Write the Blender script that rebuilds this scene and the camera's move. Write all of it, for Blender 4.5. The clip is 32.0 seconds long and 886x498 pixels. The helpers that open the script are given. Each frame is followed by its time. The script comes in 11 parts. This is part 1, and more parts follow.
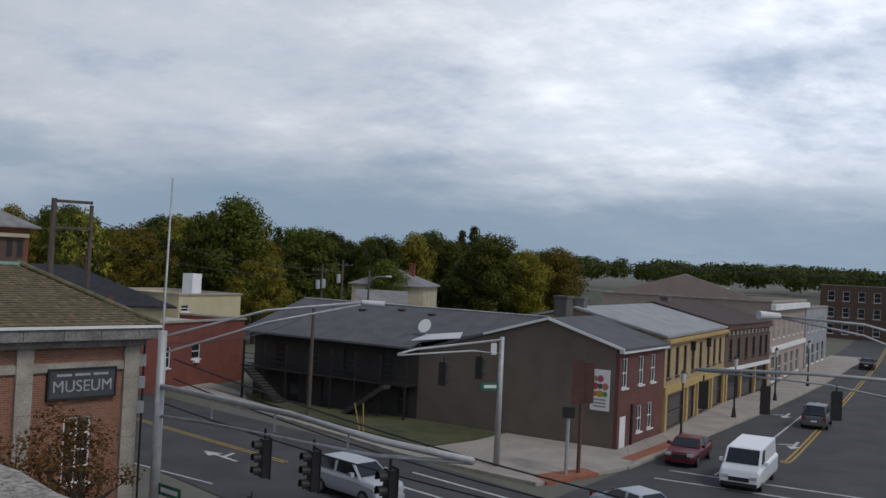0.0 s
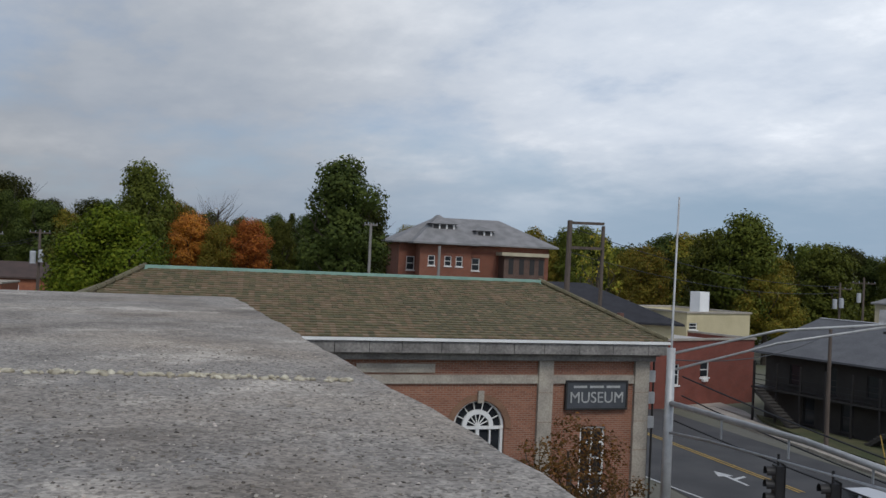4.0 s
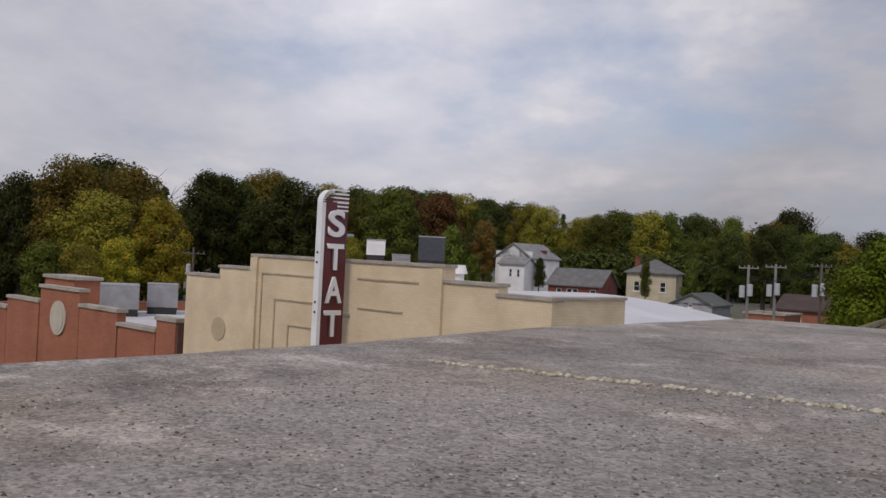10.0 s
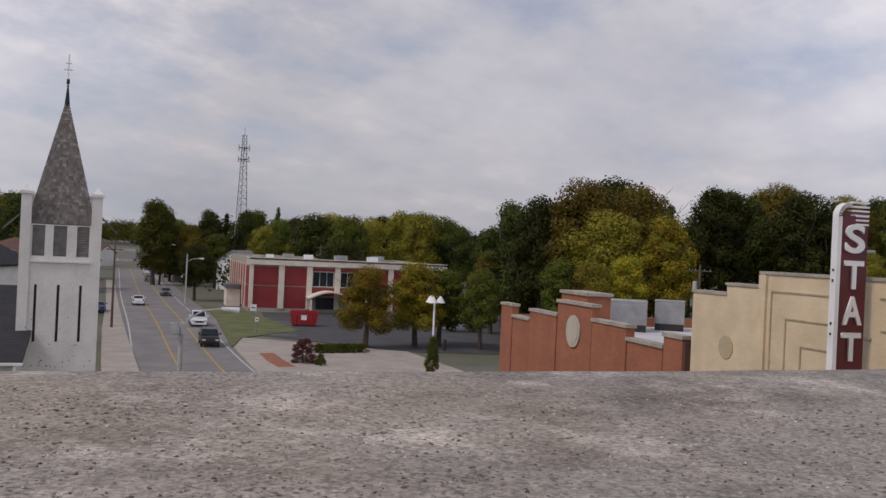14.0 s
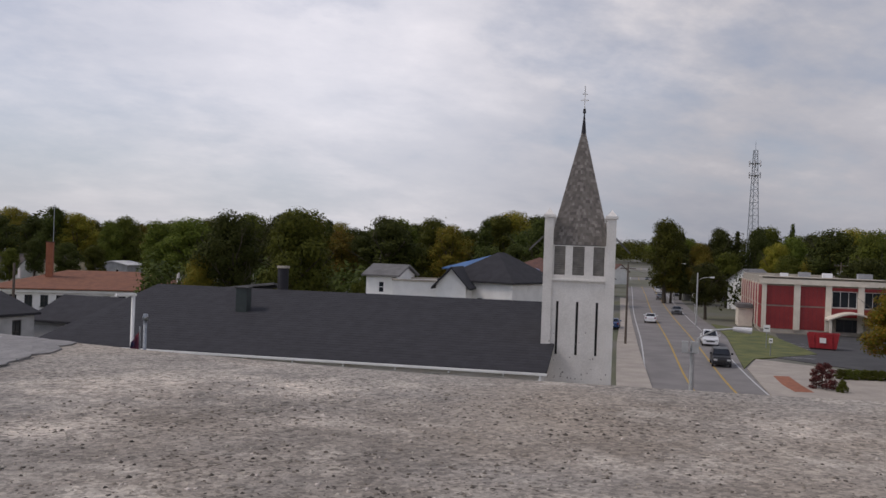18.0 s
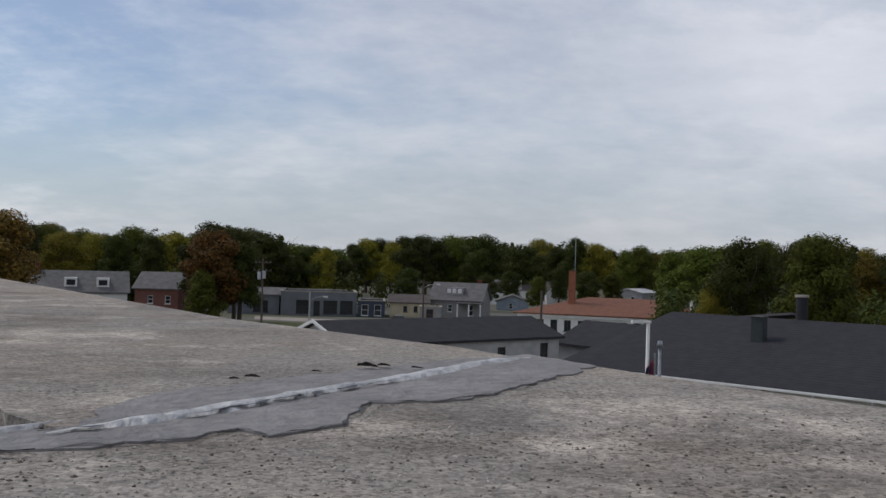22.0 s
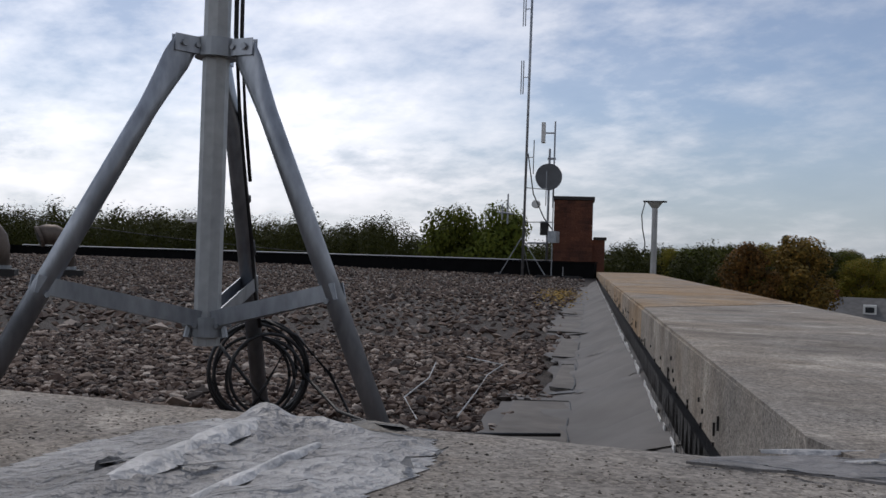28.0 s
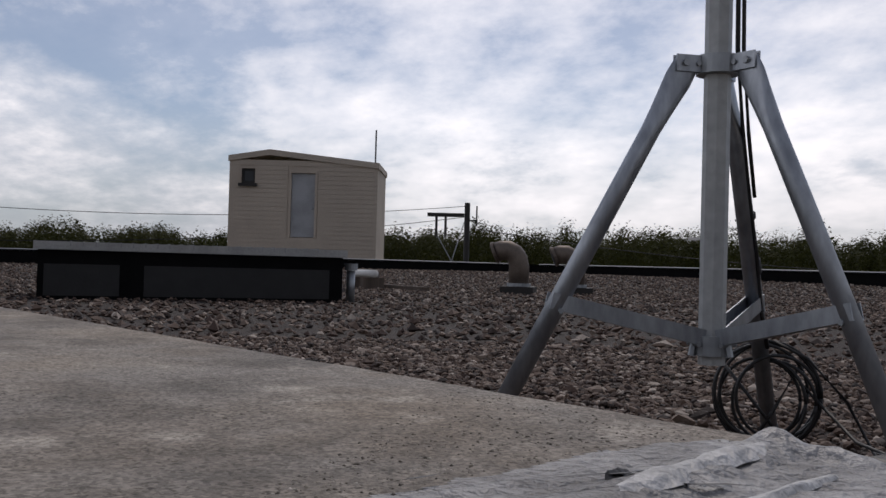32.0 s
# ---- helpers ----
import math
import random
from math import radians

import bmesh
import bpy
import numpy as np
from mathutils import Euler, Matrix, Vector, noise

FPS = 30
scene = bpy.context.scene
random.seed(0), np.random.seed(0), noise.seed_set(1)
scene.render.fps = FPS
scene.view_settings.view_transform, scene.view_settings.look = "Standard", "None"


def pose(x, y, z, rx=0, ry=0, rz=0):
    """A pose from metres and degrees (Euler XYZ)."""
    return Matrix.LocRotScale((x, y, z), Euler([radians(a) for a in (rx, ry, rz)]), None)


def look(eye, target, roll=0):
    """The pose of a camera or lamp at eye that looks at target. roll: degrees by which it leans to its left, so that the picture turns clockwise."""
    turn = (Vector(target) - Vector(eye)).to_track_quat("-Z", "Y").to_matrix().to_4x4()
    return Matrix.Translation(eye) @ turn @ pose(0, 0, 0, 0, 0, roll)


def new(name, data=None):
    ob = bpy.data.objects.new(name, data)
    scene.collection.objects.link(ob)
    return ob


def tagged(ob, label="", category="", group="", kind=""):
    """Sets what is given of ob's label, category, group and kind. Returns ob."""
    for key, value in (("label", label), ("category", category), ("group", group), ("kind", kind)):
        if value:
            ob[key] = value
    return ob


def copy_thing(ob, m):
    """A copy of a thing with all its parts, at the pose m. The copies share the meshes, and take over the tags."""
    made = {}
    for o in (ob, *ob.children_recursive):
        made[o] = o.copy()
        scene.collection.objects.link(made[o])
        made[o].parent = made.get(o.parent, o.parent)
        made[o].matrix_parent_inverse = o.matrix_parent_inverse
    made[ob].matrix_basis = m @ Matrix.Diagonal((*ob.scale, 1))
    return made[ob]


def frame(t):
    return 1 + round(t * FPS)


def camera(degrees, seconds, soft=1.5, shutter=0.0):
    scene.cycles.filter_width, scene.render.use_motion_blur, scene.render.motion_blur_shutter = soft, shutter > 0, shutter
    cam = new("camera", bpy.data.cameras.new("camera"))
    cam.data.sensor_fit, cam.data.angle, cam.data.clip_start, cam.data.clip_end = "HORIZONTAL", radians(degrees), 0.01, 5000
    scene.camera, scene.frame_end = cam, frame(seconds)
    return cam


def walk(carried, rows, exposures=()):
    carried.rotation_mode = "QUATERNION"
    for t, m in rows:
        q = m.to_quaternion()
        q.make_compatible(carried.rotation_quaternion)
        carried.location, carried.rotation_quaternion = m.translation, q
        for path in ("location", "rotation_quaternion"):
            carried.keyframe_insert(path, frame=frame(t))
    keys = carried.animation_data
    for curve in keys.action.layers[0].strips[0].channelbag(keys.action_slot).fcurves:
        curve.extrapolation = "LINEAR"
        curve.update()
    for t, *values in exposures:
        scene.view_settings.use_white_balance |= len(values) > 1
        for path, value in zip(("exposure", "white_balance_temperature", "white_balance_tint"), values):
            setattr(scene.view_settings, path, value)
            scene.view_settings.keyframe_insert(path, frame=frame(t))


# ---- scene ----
cam = camera(50.0, 32.0, soft=1.5)
PATH = [
    (0, pose(0, 0, 10.5, 90.99, -2.85, -0.00)),
    (0.5, pose(0, 0, 10.5, 90.94, -2.78, 3.75)),
    (1, pose(0, 0, 10.5, 90.87, -2.75, 7.40)),
    (1.5, pose(0, 0, 10.5, 90.84, -2.67, 11.12)),
    (2, pose(0, 0, 10.5, 90.80, -2.67, 14.93)),
    (2.5, pose(0, 0, 10.5, 90.75, -2.67, 18.61)),
    (3, pose(0, 0, 10.5, 90.68, -2.68, 22.36)),
    (3.5, pose(0, 0, 10.5, 90.64, -2.62, 26.17)),
    (4.5, pose(0, 0, 10.5, 90.62, -2.56, 33.65)),
    (5.5, pose(0, 0, 10.5, 90.59, -2.51, 41.13)),
    (6, pose(0, 0, 10.5, 90.63, -2.54, 44.84)),
    (6.5, pose(0, 0, 10.5, 90.71, -2.69, 48.59)),
    (7, pose(0, 0, 10.5, 90.69, -2.77, 52.35)),
    (7.5, pose(0, 0, 10.5, 90.67, -2.82, 56.15)),
    (8, pose(0, 0, 10.5, 90.64, -2.83, 59.83)),
    (8.5, pose(0, 0, 10.5, 90.61, -2.82, 63.45)),
    (9, pose(0, 0, 10.5, 90.56, -2.81, 67.15)),
    (9.5, pose(0, 0, 10.5, 90.49, -2.81, 70.93)),
    (10, pose(0, 0, 10.5, 90.44, -2.85, 74.69)),
    (10.5, pose(0, 0, 10.5, 90.37, -2.91, 78.46)),
    (11, pose(0, 0, 10.5, 90.30, -2.96, 82.34)),
    (11.5, pose(0, 0, 10.5, 90.23, -2.90, 86.15)),
    (12, pose(0, 0, 10.5, 90.18, -2.86, 89.89)),
    (12.5, pose(0, 0, 10.5, 90.12, -2.81, 93.56)),
    (13, pose(0, 0, 10.5, 90.08, -2.72, 97.27)),
    (13.5, pose(0, 0, 10.5, 90.06, -2.65, 100.89)),
    (14, pose(0, 0, 10.5, 90.03, -2.65, 104.57)),
    (14.5, pose(0, 0, 10.5, 90.01, -2.65, 108.26)),
    (15.5, pose(0, 0, 10.5, 89.94, -2.48, 115.82)),
    (16.5, pose(0, 0, 10.5, 89.87, -2.31, 123.38)),
    (17, pose(0, 0, 10.5, 89.88, -2.21, 127.17)),
    (17.5, pose(0, 0, 10.5, 89.88, -2.14, 130.94)),
    (18, pose(0, 0, 10.5, 89.90, -2.06, 134.66)),
    (18.5, pose(0, 0, 10.5, 89.93, -1.96, 138.40)),
    (19, pose(0, 0, 10.5, 90.00, -1.86, 142.10)),
    (19.5, pose(0, 0, 10.5, 90.04, -1.75, 145.73)),
    (20, pose(0, 0, 10.5, 90.08, -1.69, 149.54)),
    (20.5, pose(0, 0, 10.5, 90.12, -1.68, 153.49)),
    (21, pose(0, 0, 10.5, 90.16, -1.63, 157.27)),
    (21.5, pose(0, 0, 10.5, 90.45, -1.64, 161.06)),
    (22, pose(0, 0, 10.5, 90.60, -1.66, 164.89)),
    (22.5, pose(0, 0, 10.5, 90.71, -1.64, 168.75)),
    (23, pose(0, 0, 10.5, 90.79, -1.65, 172.48)),
    (23.5, pose(0, 0, 10.5, 90.83, -1.63, 176.26)),
    (24, pose(0, 0, 10.5, 90.88, -1.66, 180.13)),
    (24.5, pose(0, 0, 10.5, 90.92, -1.66, 183.94)),
    (25, pose(0, 0, 10.5, 90.91, -1.65, 187.64)),
    (25.5, pose(0, 0, 10.5, 90.91, -1.66, 191.40)),
    (26.5, pose(0, 0, 10.5, 90.84, -1.75, 199.01)),
    (27.5, pose(0, 0, 10.5, 90.77, -1.85, 206.61)),
    (28, pose(0, 0, 10.5, 90.77, -1.83, 210.48)),
    (28.5, pose(0, 0, 10.5, 90.76, -1.84, 214.19)),
    (29, pose(0, 0, 10.5, 90.73, -1.60, 217.87)),
    (29.5, pose(0, 0, 10.5, 90.75, -1.51, 221.72)),
    (30, pose(0, 0, 10.5, 90.82, -1.50, 225.54)),
    (30.5, pose(0, 0, 10.5, 90.91, -1.48, 229.26)),
    (31, pose(0, 0, 10.5, 90.91, -1.51, 233.03)),
    (31.5, pose(0, 0, 10.5, 90.94, -1.56, 236.81)),
    (32, pose(0, 0, 10.5, 90.98, -1.57, 240.18)),
]
walk(cam, PATH, exposures=[(0, -0.24, 6250, 10), (3, 0.04, 6250, 9), (5, 0.06, 6300, 9), (8, 0.08, 6350, 11), (11, 0.10, 6850, 19), (16, 0.10, 6850, 18), (20, -0.06, 6600, 15), (23, -0.13, 6480, 11), (25, -0.18, 6480, 11), (27.5, -0.25, 6450, 12), (32, -0.42, 6700, 15)])

# ---- world, sun ----
SUN_AZ, SUN_EL = 230.0, 50.0
world = bpy.data.worlds.new("sky")
scene.world = world
world.use_nodes = True
wn, wl = world.node_tree.nodes, world.node_tree.links
wn.clear()


def wnode(kind, **sets):
    nd = wn.new(kind)
    for k, v in sets.items():
        nd.inputs[k].default_value = v
    return nd


sky = wn.new("ShaderNodeTexSky")
sky.sky_type, sky.sun_disc = "NISHITA", False
sky.sun_elevation, sky.sun_rotation = radians(SUN_EL), radians(-SUN_AZ)
sky.air_density, sky.dust_density, sky.ozone_density = 1.0, 0.4, 2.5
coord = wn.new("ShaderNodeTexCoord")
sep = wn.new("ShaderNodeSeparateXYZ")
wl.new(coord.outputs["Generated"], sep.inputs[0])


def wmath(op, a, b=None, c=None):
    nd = wn.new("ShaderNodeMath")
    nd.operation = op
    for k, v in enumerate((a, b, c)):
        if v is None:
            continue
        if isinstance(v, (int, float)):
            nd.inputs[k].default_value = v
        else:
            wl.new(v, nd.inputs[k])
    return nd.outputs[0]


up = wmath("MAXIMUM", sep.outputs["Z"], 0.0)
lift = wmath("ADD", up, 0.26)
flat = wn.new("ShaderNodeCombineXYZ")
wl.new(wmath("DIVIDE", sep.outputs["X"], lift), flat.inputs[0])
wl.new(wmath("DIVIDE", sep.outputs["Y"], lift), flat.inputs[1])


def wnoise(scale, detail, rough, off):
    mp = wn.new("ShaderNodeMapping")
    mp.inputs["Location"].default_value = off
    mp.inputs["Rotation"].default_value = (0, 0, 0.6)
    mp.inputs["Scale"].default_value = (0.85, 1.0, 1.0)
    wl.new(flat.outputs[0], mp.inputs[0])
    nz = wnode("ShaderNodeTexNoise", Scale=scale, Detail=detail, Roughness=rough)
    wl.new(mp.outputs[0], nz.inputs[0])
    return nz.outputs["Fac"]


def wramp(src, stops):
    rp = wn.new("ShaderNodeValToRGB")
    el = rp.color_ramp.elements
    while len(el) < len(stops):
        el.new(0.5)
    for e, (p, c) in zip(el, stops):
        e.position, e.color = p, (*c, 1)
    wl.new(src, rp.inputs[0])
    return rp.outputs[0]


big = wnoise(0.95, 4.0, 0.45, (3.1, 1.7, 0))
fine = wnoise(2.6, 8.0, 0.56, (7.0, 2.2, 0))
tufts = wnoise(7.5, 8.0, 0.62, (1.3, 6.4, 0))


def towards(az, el):
    """How far the sky's direction points that way, -1 to 1."""
    nd = wn.new("ShaderNodeVectorMath")
    nd.operation = "DOT_PRODUCT"
    wl.new(coord.outputs["Generated"], nd.inputs[0])
    a, e = radians(az), radians(el)
    nd.inputs[1].default_value = (-math.sin(a) * math.cos(e), math.cos(a) * math.cos(e), math.sin(e))
    return nd.outputs["Value"]


def region(az, el, wide, amount):
    """A soft part of the sky round a direction, from 0 at its rim to the amount."""
    e = math.cos(radians(wide))
    nd = wn.new("ShaderNodeMapRange")
    nd.interpolation_type = "SMOOTHSTEP"
    wl.new(towards(az, el), nd.inputs["Value"])
    for k, v in zip(("From Min", "From Max", "To Min", "To Max"), (e, 1.0, 0.0, amount)):
        nd.inputs[k].default_value = v
    return nd.outputs[0]


def total(*terms):
    out = terms[0]
    for x in terms[1:]:
        out = wmath("ADD", out, x)
    return out


# the cloud sheet is closed to the north-west, breaks up into tufts to the north-east and opens to the south
closed = wmath("MULTIPLY", wmath("MAXIMUM", towards(80, 0), 0.0), 1.0)
loose = wmath("SUBTRACT", 1.0, wmath("MULTIPLY", closed, 0.75))
puffs = wmath("MULTIPLY", wmath("SUBTRACT", tufts, 0.5), loose)
cover = total(wmath("MULTIPLY", big, 0.5), wmath("MULTIPLY", fine, 0.36), wmath("MULTIPLY", puffs, 0.2), 0.07, wmath("MULTIPLY", towards(75, 0), 0.08),
              region(228, 10, 26, 0.035), region(180, 6, 26, -0.055), region(338, 13, 26, 0.15), region(205, 12, 14, -0.05))
# fewer clouds overhead than towards the horizon; unseen there, thinned to lower ambient light
thin = wramp(sep.outputs["Z"], [(0.25, (1.0,) * 3), (0.62, (0.45,) * 3)])
veil = wmath("MULTIPLY", wmath("MULTIPLY_ADD", wramp(cover, [(0.36, (0.0,) * 3), (0.56, (1.0,) * 3)]), 0.76, 0.24), thin)
shade = total(wmath("MULTIPLY", wnoise(1.1, 6.0, 0.55, (11.0, 5.0, 0)), 0.5), wmath("MULTIPLY", fine, 0.34), wmath("MULTIPLY", puffs, 0.3), 0.08, wmath("MULTIPLY", towards(250, 25), 0.06), region(228, 10, 34, 0.09))
# the sheet is smooth and even towards the south-west
calm = region(160, 5, 40, 0.6)
even = wmath("SUBTRACT", 1.0, calm)
veil = wmath("MULTIPLY_ADD", veil, even, wmath("MULTIPLY", calm, total(wmath("MULTIPLY", towards(140, 8), 1.6), -0.98)))
shade = wmath("MULTIPLY_ADD", shade, even, wmath("MULTIPLY", calm, 0.58))
bright = wramp(shade, [(0.36, (0.505, 0.56, 0.65)), (0.5, (0.665, 0.70, 0.76)), (0.62, (0.92, 0.93, 0.96))])
skycol = wn.new("ShaderNodeMix")
skycol.data_type = "RGBA"
skycol.inputs["Factor"].default_value = 1.0
skycol.blend_type = "MULTIPLY"
wl.new(sky.outputs[0], skycol.inputs["A"])
skycol.inputs["B"].default_value = (0.088, 0.095, 0.104, 1)
mixc = wn.new("ShaderNodeMix")
mixc.data_type = "RGBA"
wl.new(veil, mixc.inputs["Factor"])
# pale haze near the horizon
hazed = wn.new("ShaderNodeMix")
hazed.data_type = "RGBA"
wl.new(wramp(sep.outputs["Z"], [(0.0, (0.85,) * 3), (0.16, (0.0,) * 3)]), hazed.inputs["Factor"])
wl.new(skycol.outputs["Result"], hazed.inputs["A"])
hazed.inputs["B"].default_value = (0.50, 0.585, 0.69, 1)
wl.new(hazed.outputs["Result"], mixc.inputs["A"])
# thicker and greyer cloud away from the sun's side
gain = wn.new("ShaderNodeVectorMath")
gain.operation = "SCALE"
wl.new(bright, gain.inputs[0])
low_cloud = wmath("MULTIPLY_ADD", wramp(sep.outputs["Z"], [(0.01, (0.0,) * 3), (0.14, (1.0,) * 3)]), 0.2, 0.8)
wl.new(wmath("MULTIPLY", low_cloud, total(wmath("MULTIPLY", towards(262, 0), 0.42), 1.34, region(52, 4, 32, -0.22), region(72, 15, 20, 0.30), region(62, 1, 14, -0.12), region(166, 3, 26, -0.2), region(122, 12, 16, -0.1), region(142, 13, 26, 0.16), region(118, 5, 24, -0.08), region(338, 13, 28, 0.34), region(230, 14, 28, 0.24), region(20, 14, 20, 0.10))), gain.inputs["Scale"])
wl.new(gain.outputs[0], mixc.inputs["B"])
# a distant blue-grey cloud bank low in the north
bank = wn.new("ShaderNodeMix")
bank.data_type = "RGBA"
north_side = wn.new("ShaderNodeMapRange")
north_side.interpolation_type = "SMOOTHSTEP"
wl.new(towards(352, 0), north_side.inputs["Value"])
for k, v in zip(("From Min", "From Max", "To Min", "To Max"), (0.5, 0.97, 0.0, 0.88)):
    north_side.inputs[k].default_value = v
wl.new(wmath("MULTIPLY", north_side.outputs[0], wramp(wmath("ADD", sep.outputs["Z"], wmath("MULTIPLY", fine, 0.05)), [(0.085, (1.0,) * 3), (0.155, (0.0,) * 3)])), bank.inputs["Factor"])
wl.new(mixc.outputs["Result"], bank.inputs["A"])
bank.inputs["B"].default_value = (0.33, 0.445, 0.575, 1)
bg = wnode("ShaderNodeBackground", Strength=0.82)
wl.new(bank.outputs["Result"], bg.inputs[0])
wout = wn.new("ShaderNodeOutputWorld")
wl.new(bg.outputs[0], wout.inputs[0])

sun_data = bpy.data.lights.new("sun", "SUN")
sun_data.energy, sun_data.angle, sun_data.color = 1.35, radians(16), (1.0, 0.95, 0.87)
sun = new("sun", sun_data)


def pol(az, d, z=0.0):
    """The point d metres off along the bearing az, counted to the left from +y."""
    a = radians(az)
    return Vector((-math.sin(a) * d, math.cos(a) * d, z))


sun.matrix_world = look(pol(SUN_AZ, 40, 60), (0, 0, 60 - 40 * math.tan(radians(SUN_EL))))

# ---- materials ----


def mat(name, base, other=None, scale=4.0, rough=0.85, bump=0.15, metal=0.0, stain=0.25, fine=40.0, spread=0.0, stretch=(1, 1, 1)):
    """Two scales of noise between two colours, fine grain in the relief; spread: random value by object."""
    m = bpy.data.materials.new(name)
    m.use_nodes = True
    nt = m.node_tree
    bs = nt.nodes["Principled BSDF"]
    tc = nt.nodes.new("ShaderNodeTexCoord")
    mp = nt.nodes.new("ShaderNodeMapping")
    mp.inputs["Scale"].default_value = stretch
    nt.links.new(tc.outputs["Object"], mp.inputs[0])
    a = nt.nodes.new("ShaderNodeTexNoise")
    a.inputs["Scale"].default_value, a.inputs["Detail"].default_value = scale, 6
    b = nt.nodes.new("ShaderNodeTexNoise")
    b.inputs["Scale"].default_value, b.inputs["Detail"].default_value = fine, 4
    for nd in (a, b):
        nt.links.new(mp.outputs[0], nd.inputs["Vector"])
    rp = nt.nodes.new("ShaderNodeValToRGB")
    rp.color_ramp.elements[0].position, rp.color_ramp.elements[1].position = 0.35, 0.65
    other = other or tuple(c * 0.75 for c in base)
    rp.color_ramp.elements[0].color, rp.color_ramp.elements[1].color = (*other, 1), (*base, 1)
    nt.links.new(a.outputs["Fac"], rp.inputs[0])
    mx = nt.nodes.new("ShaderNodeMix")
    mx.data_type, mx.blend_type = "RGBA", "MULTIPLY"
    mx.inputs["Factor"].default_value = stain
    nt.links.new(rp.outputs[0], mx.inputs["A"])
    r2 = nt.nodes.new("ShaderNodeValToRGB")
    r2.color_ramp.elements[0].position, r2.color_ramp.elements[1].position = 0.3, 0.7
    r2.color_ramp.elements[0].color = (0.25, 0.25, 0.25, 1)
    nt.links.new(b.outputs["Fac"], r2.inputs[0])
    nt.links.new(r2.outputs[0], mx.inputs["B"])
    col = mx.outputs["Result"]
    if spread:
        oi = nt.nodes.new("ShaderNodeObjectInfo")
        hs = nt.nodes.new("ShaderNodeHueSaturation")
        mr = nt.nodes.new("ShaderNodeMapRange")
        mr.inputs["To Min"].default_value, mr.inputs["To Max"].default_value = 1 - spread, 1 + spread
        nt.links.new(oi.outputs["Random"], mr.inputs["Value"])
        nt.links.new(mr.outputs[0], hs.inputs["Value"])
        nt.links.new(col, hs.inputs["Color"])
        col = hs.outputs[0]
    nt.links.new(col, bs.inputs["Base Color"])
    bs.inputs["Roughness"].default_value, bs.inputs["Metallic"].default_value = rough, metal
    if bump:
        bp = nt.nodes.new("ShaderNodeBump")
        bp.inputs["Strength"].default_value, bp.inputs["Distance"].default_value = bump, 0.02
        nt.links.new(b.outputs["Fac"], bp.inputs["Height"])
        nt.links.new(bp.outputs[0], bs.inputs["Normal"])
    return m


CONC = mat("weathered_concrete", (0.42, 0.39, 0.35), (0.25, 0.23, 0.205), 3.0, 0.95, 0.9, stain=0.55, fine=160)
GRAVELBED = mat("gravel_bed", (0.09, 0.07, 0.058), (0.045, 0.038, 0.032), 20, 0.95, 0.8, fine=90)
ASPHALT = mat("asphalt", (0.075, 0.073, 0.072), (0.05, 0.049, 0.05), 0.35, 0.9, 0.2, fine=30)
# the street's asphalt again, grazing light on the west stretch put into the colour
ASPHALT_BRIGHT = mat("brightened_asphalt", (0.235, 0.217, 0.205), (0.18, 0.166, 0.157), 0.3, 0.92, 0.2, fine=30)
WALK = mat("pavement_concrete", (0.42, 0.37, 0.31), (0.33, 0.29, 0.25), 0.5, 0.9, 0.2, fine=12)
GRASS = mat("grass", (0.17, 0.175, 0.05), (0.085, 0.105, 0.033), 0.45, 0.95, 0.6, stain=0.45, fine=18)
GRASS_WORN = mat("worn_grass", (0.115, 0.105, 0.045), (0.055, 0.068, 0.022), 0.6, 0.95, 0.6, stain=0.5, fine=18)
EARTH = mat("town_ground", (0.11, 0.115, 0.06), (0.16, 0.15, 0.13), 0.05, 0.95, 0.3, fine=2)
BRICK_BUFF = mat("buff_brick", (0.30, 0.17, 0.10), (0.22, 0.12, 0.075), 2.0, 0.9, 0.4, stain=0.5, fine=24)
BRICK_RED = mat("red_brick", (0.25, 0.075, 0.045), (0.17, 0.05, 0.035), 2.0, 0.9, 0.4, stain=0.4, fine=24)
BRICK_ORANGE = mat("orange_brick", (0.36, 0.135, 0.07), (0.28, 0.10, 0.055), 2.0, 0.9, 0.4, stain=0.35, fine=24)
BRICK_DARK = mat("dark_brick", (0.15, 0.07, 0.05), (0.10, 0.05, 0.04), 2.0, 0.9, 0.4, fine=24)
STONE = mat("pale_limestone", (0.47, 0.42, 0.34), (0.33, 0.29, 0.24), 1.2, 0.9, 0.3, stain=0.4, fine=16)
BEIGE = mat("beige_painted_brick", (0.50, 0.40, 0.25), (0.43, 0.34, 0.21), 0.8, 0.85, 0.2, fine=20)
CREAM = mat("cream_siding", (0.60, 0.52, 0.36), None, 0.8, 0.8, 0.1)
YELLOW = mat("yellow_painted_brick", (0.52, 0.36, 0.13), (0.45, 0.31, 0.12), 1.0, 0.85, 0.15)
WHITE = mat("white_paint", (0.82, 0.81, 0.78), (0.72, 0.71, 0.68), 0.9, 0.7, 0.1, stain=0.15)
TAUPE = mat("taupe_stucco", (0.17, 0.135, 0.105), (0.145, 0.115, 0.09), 0.7, 0.9, 0.15)
TAN = mat("tan_stucco", (0.42, 0.33, 0.27), (0.37, 0.29, 0.24), 0.7, 0.9, 0.15)
GREY = mat("grey_paint", (0.36, 0.36, 0.36), None, 0.8, 0.8, 0.1)
SHINGLE = mat("dark_shingle", (0.033, 0.032, 0.037), (0.023, 0.0225, 0.026), 1.5, 0.95, 0.4, fine=14)
SLATE_ROOF = mat("grey_shingle", (0.17, 0.165, 0.16), (0.12, 0.115, 0.11), 1.2, 0.9, 0.4, fine=14)
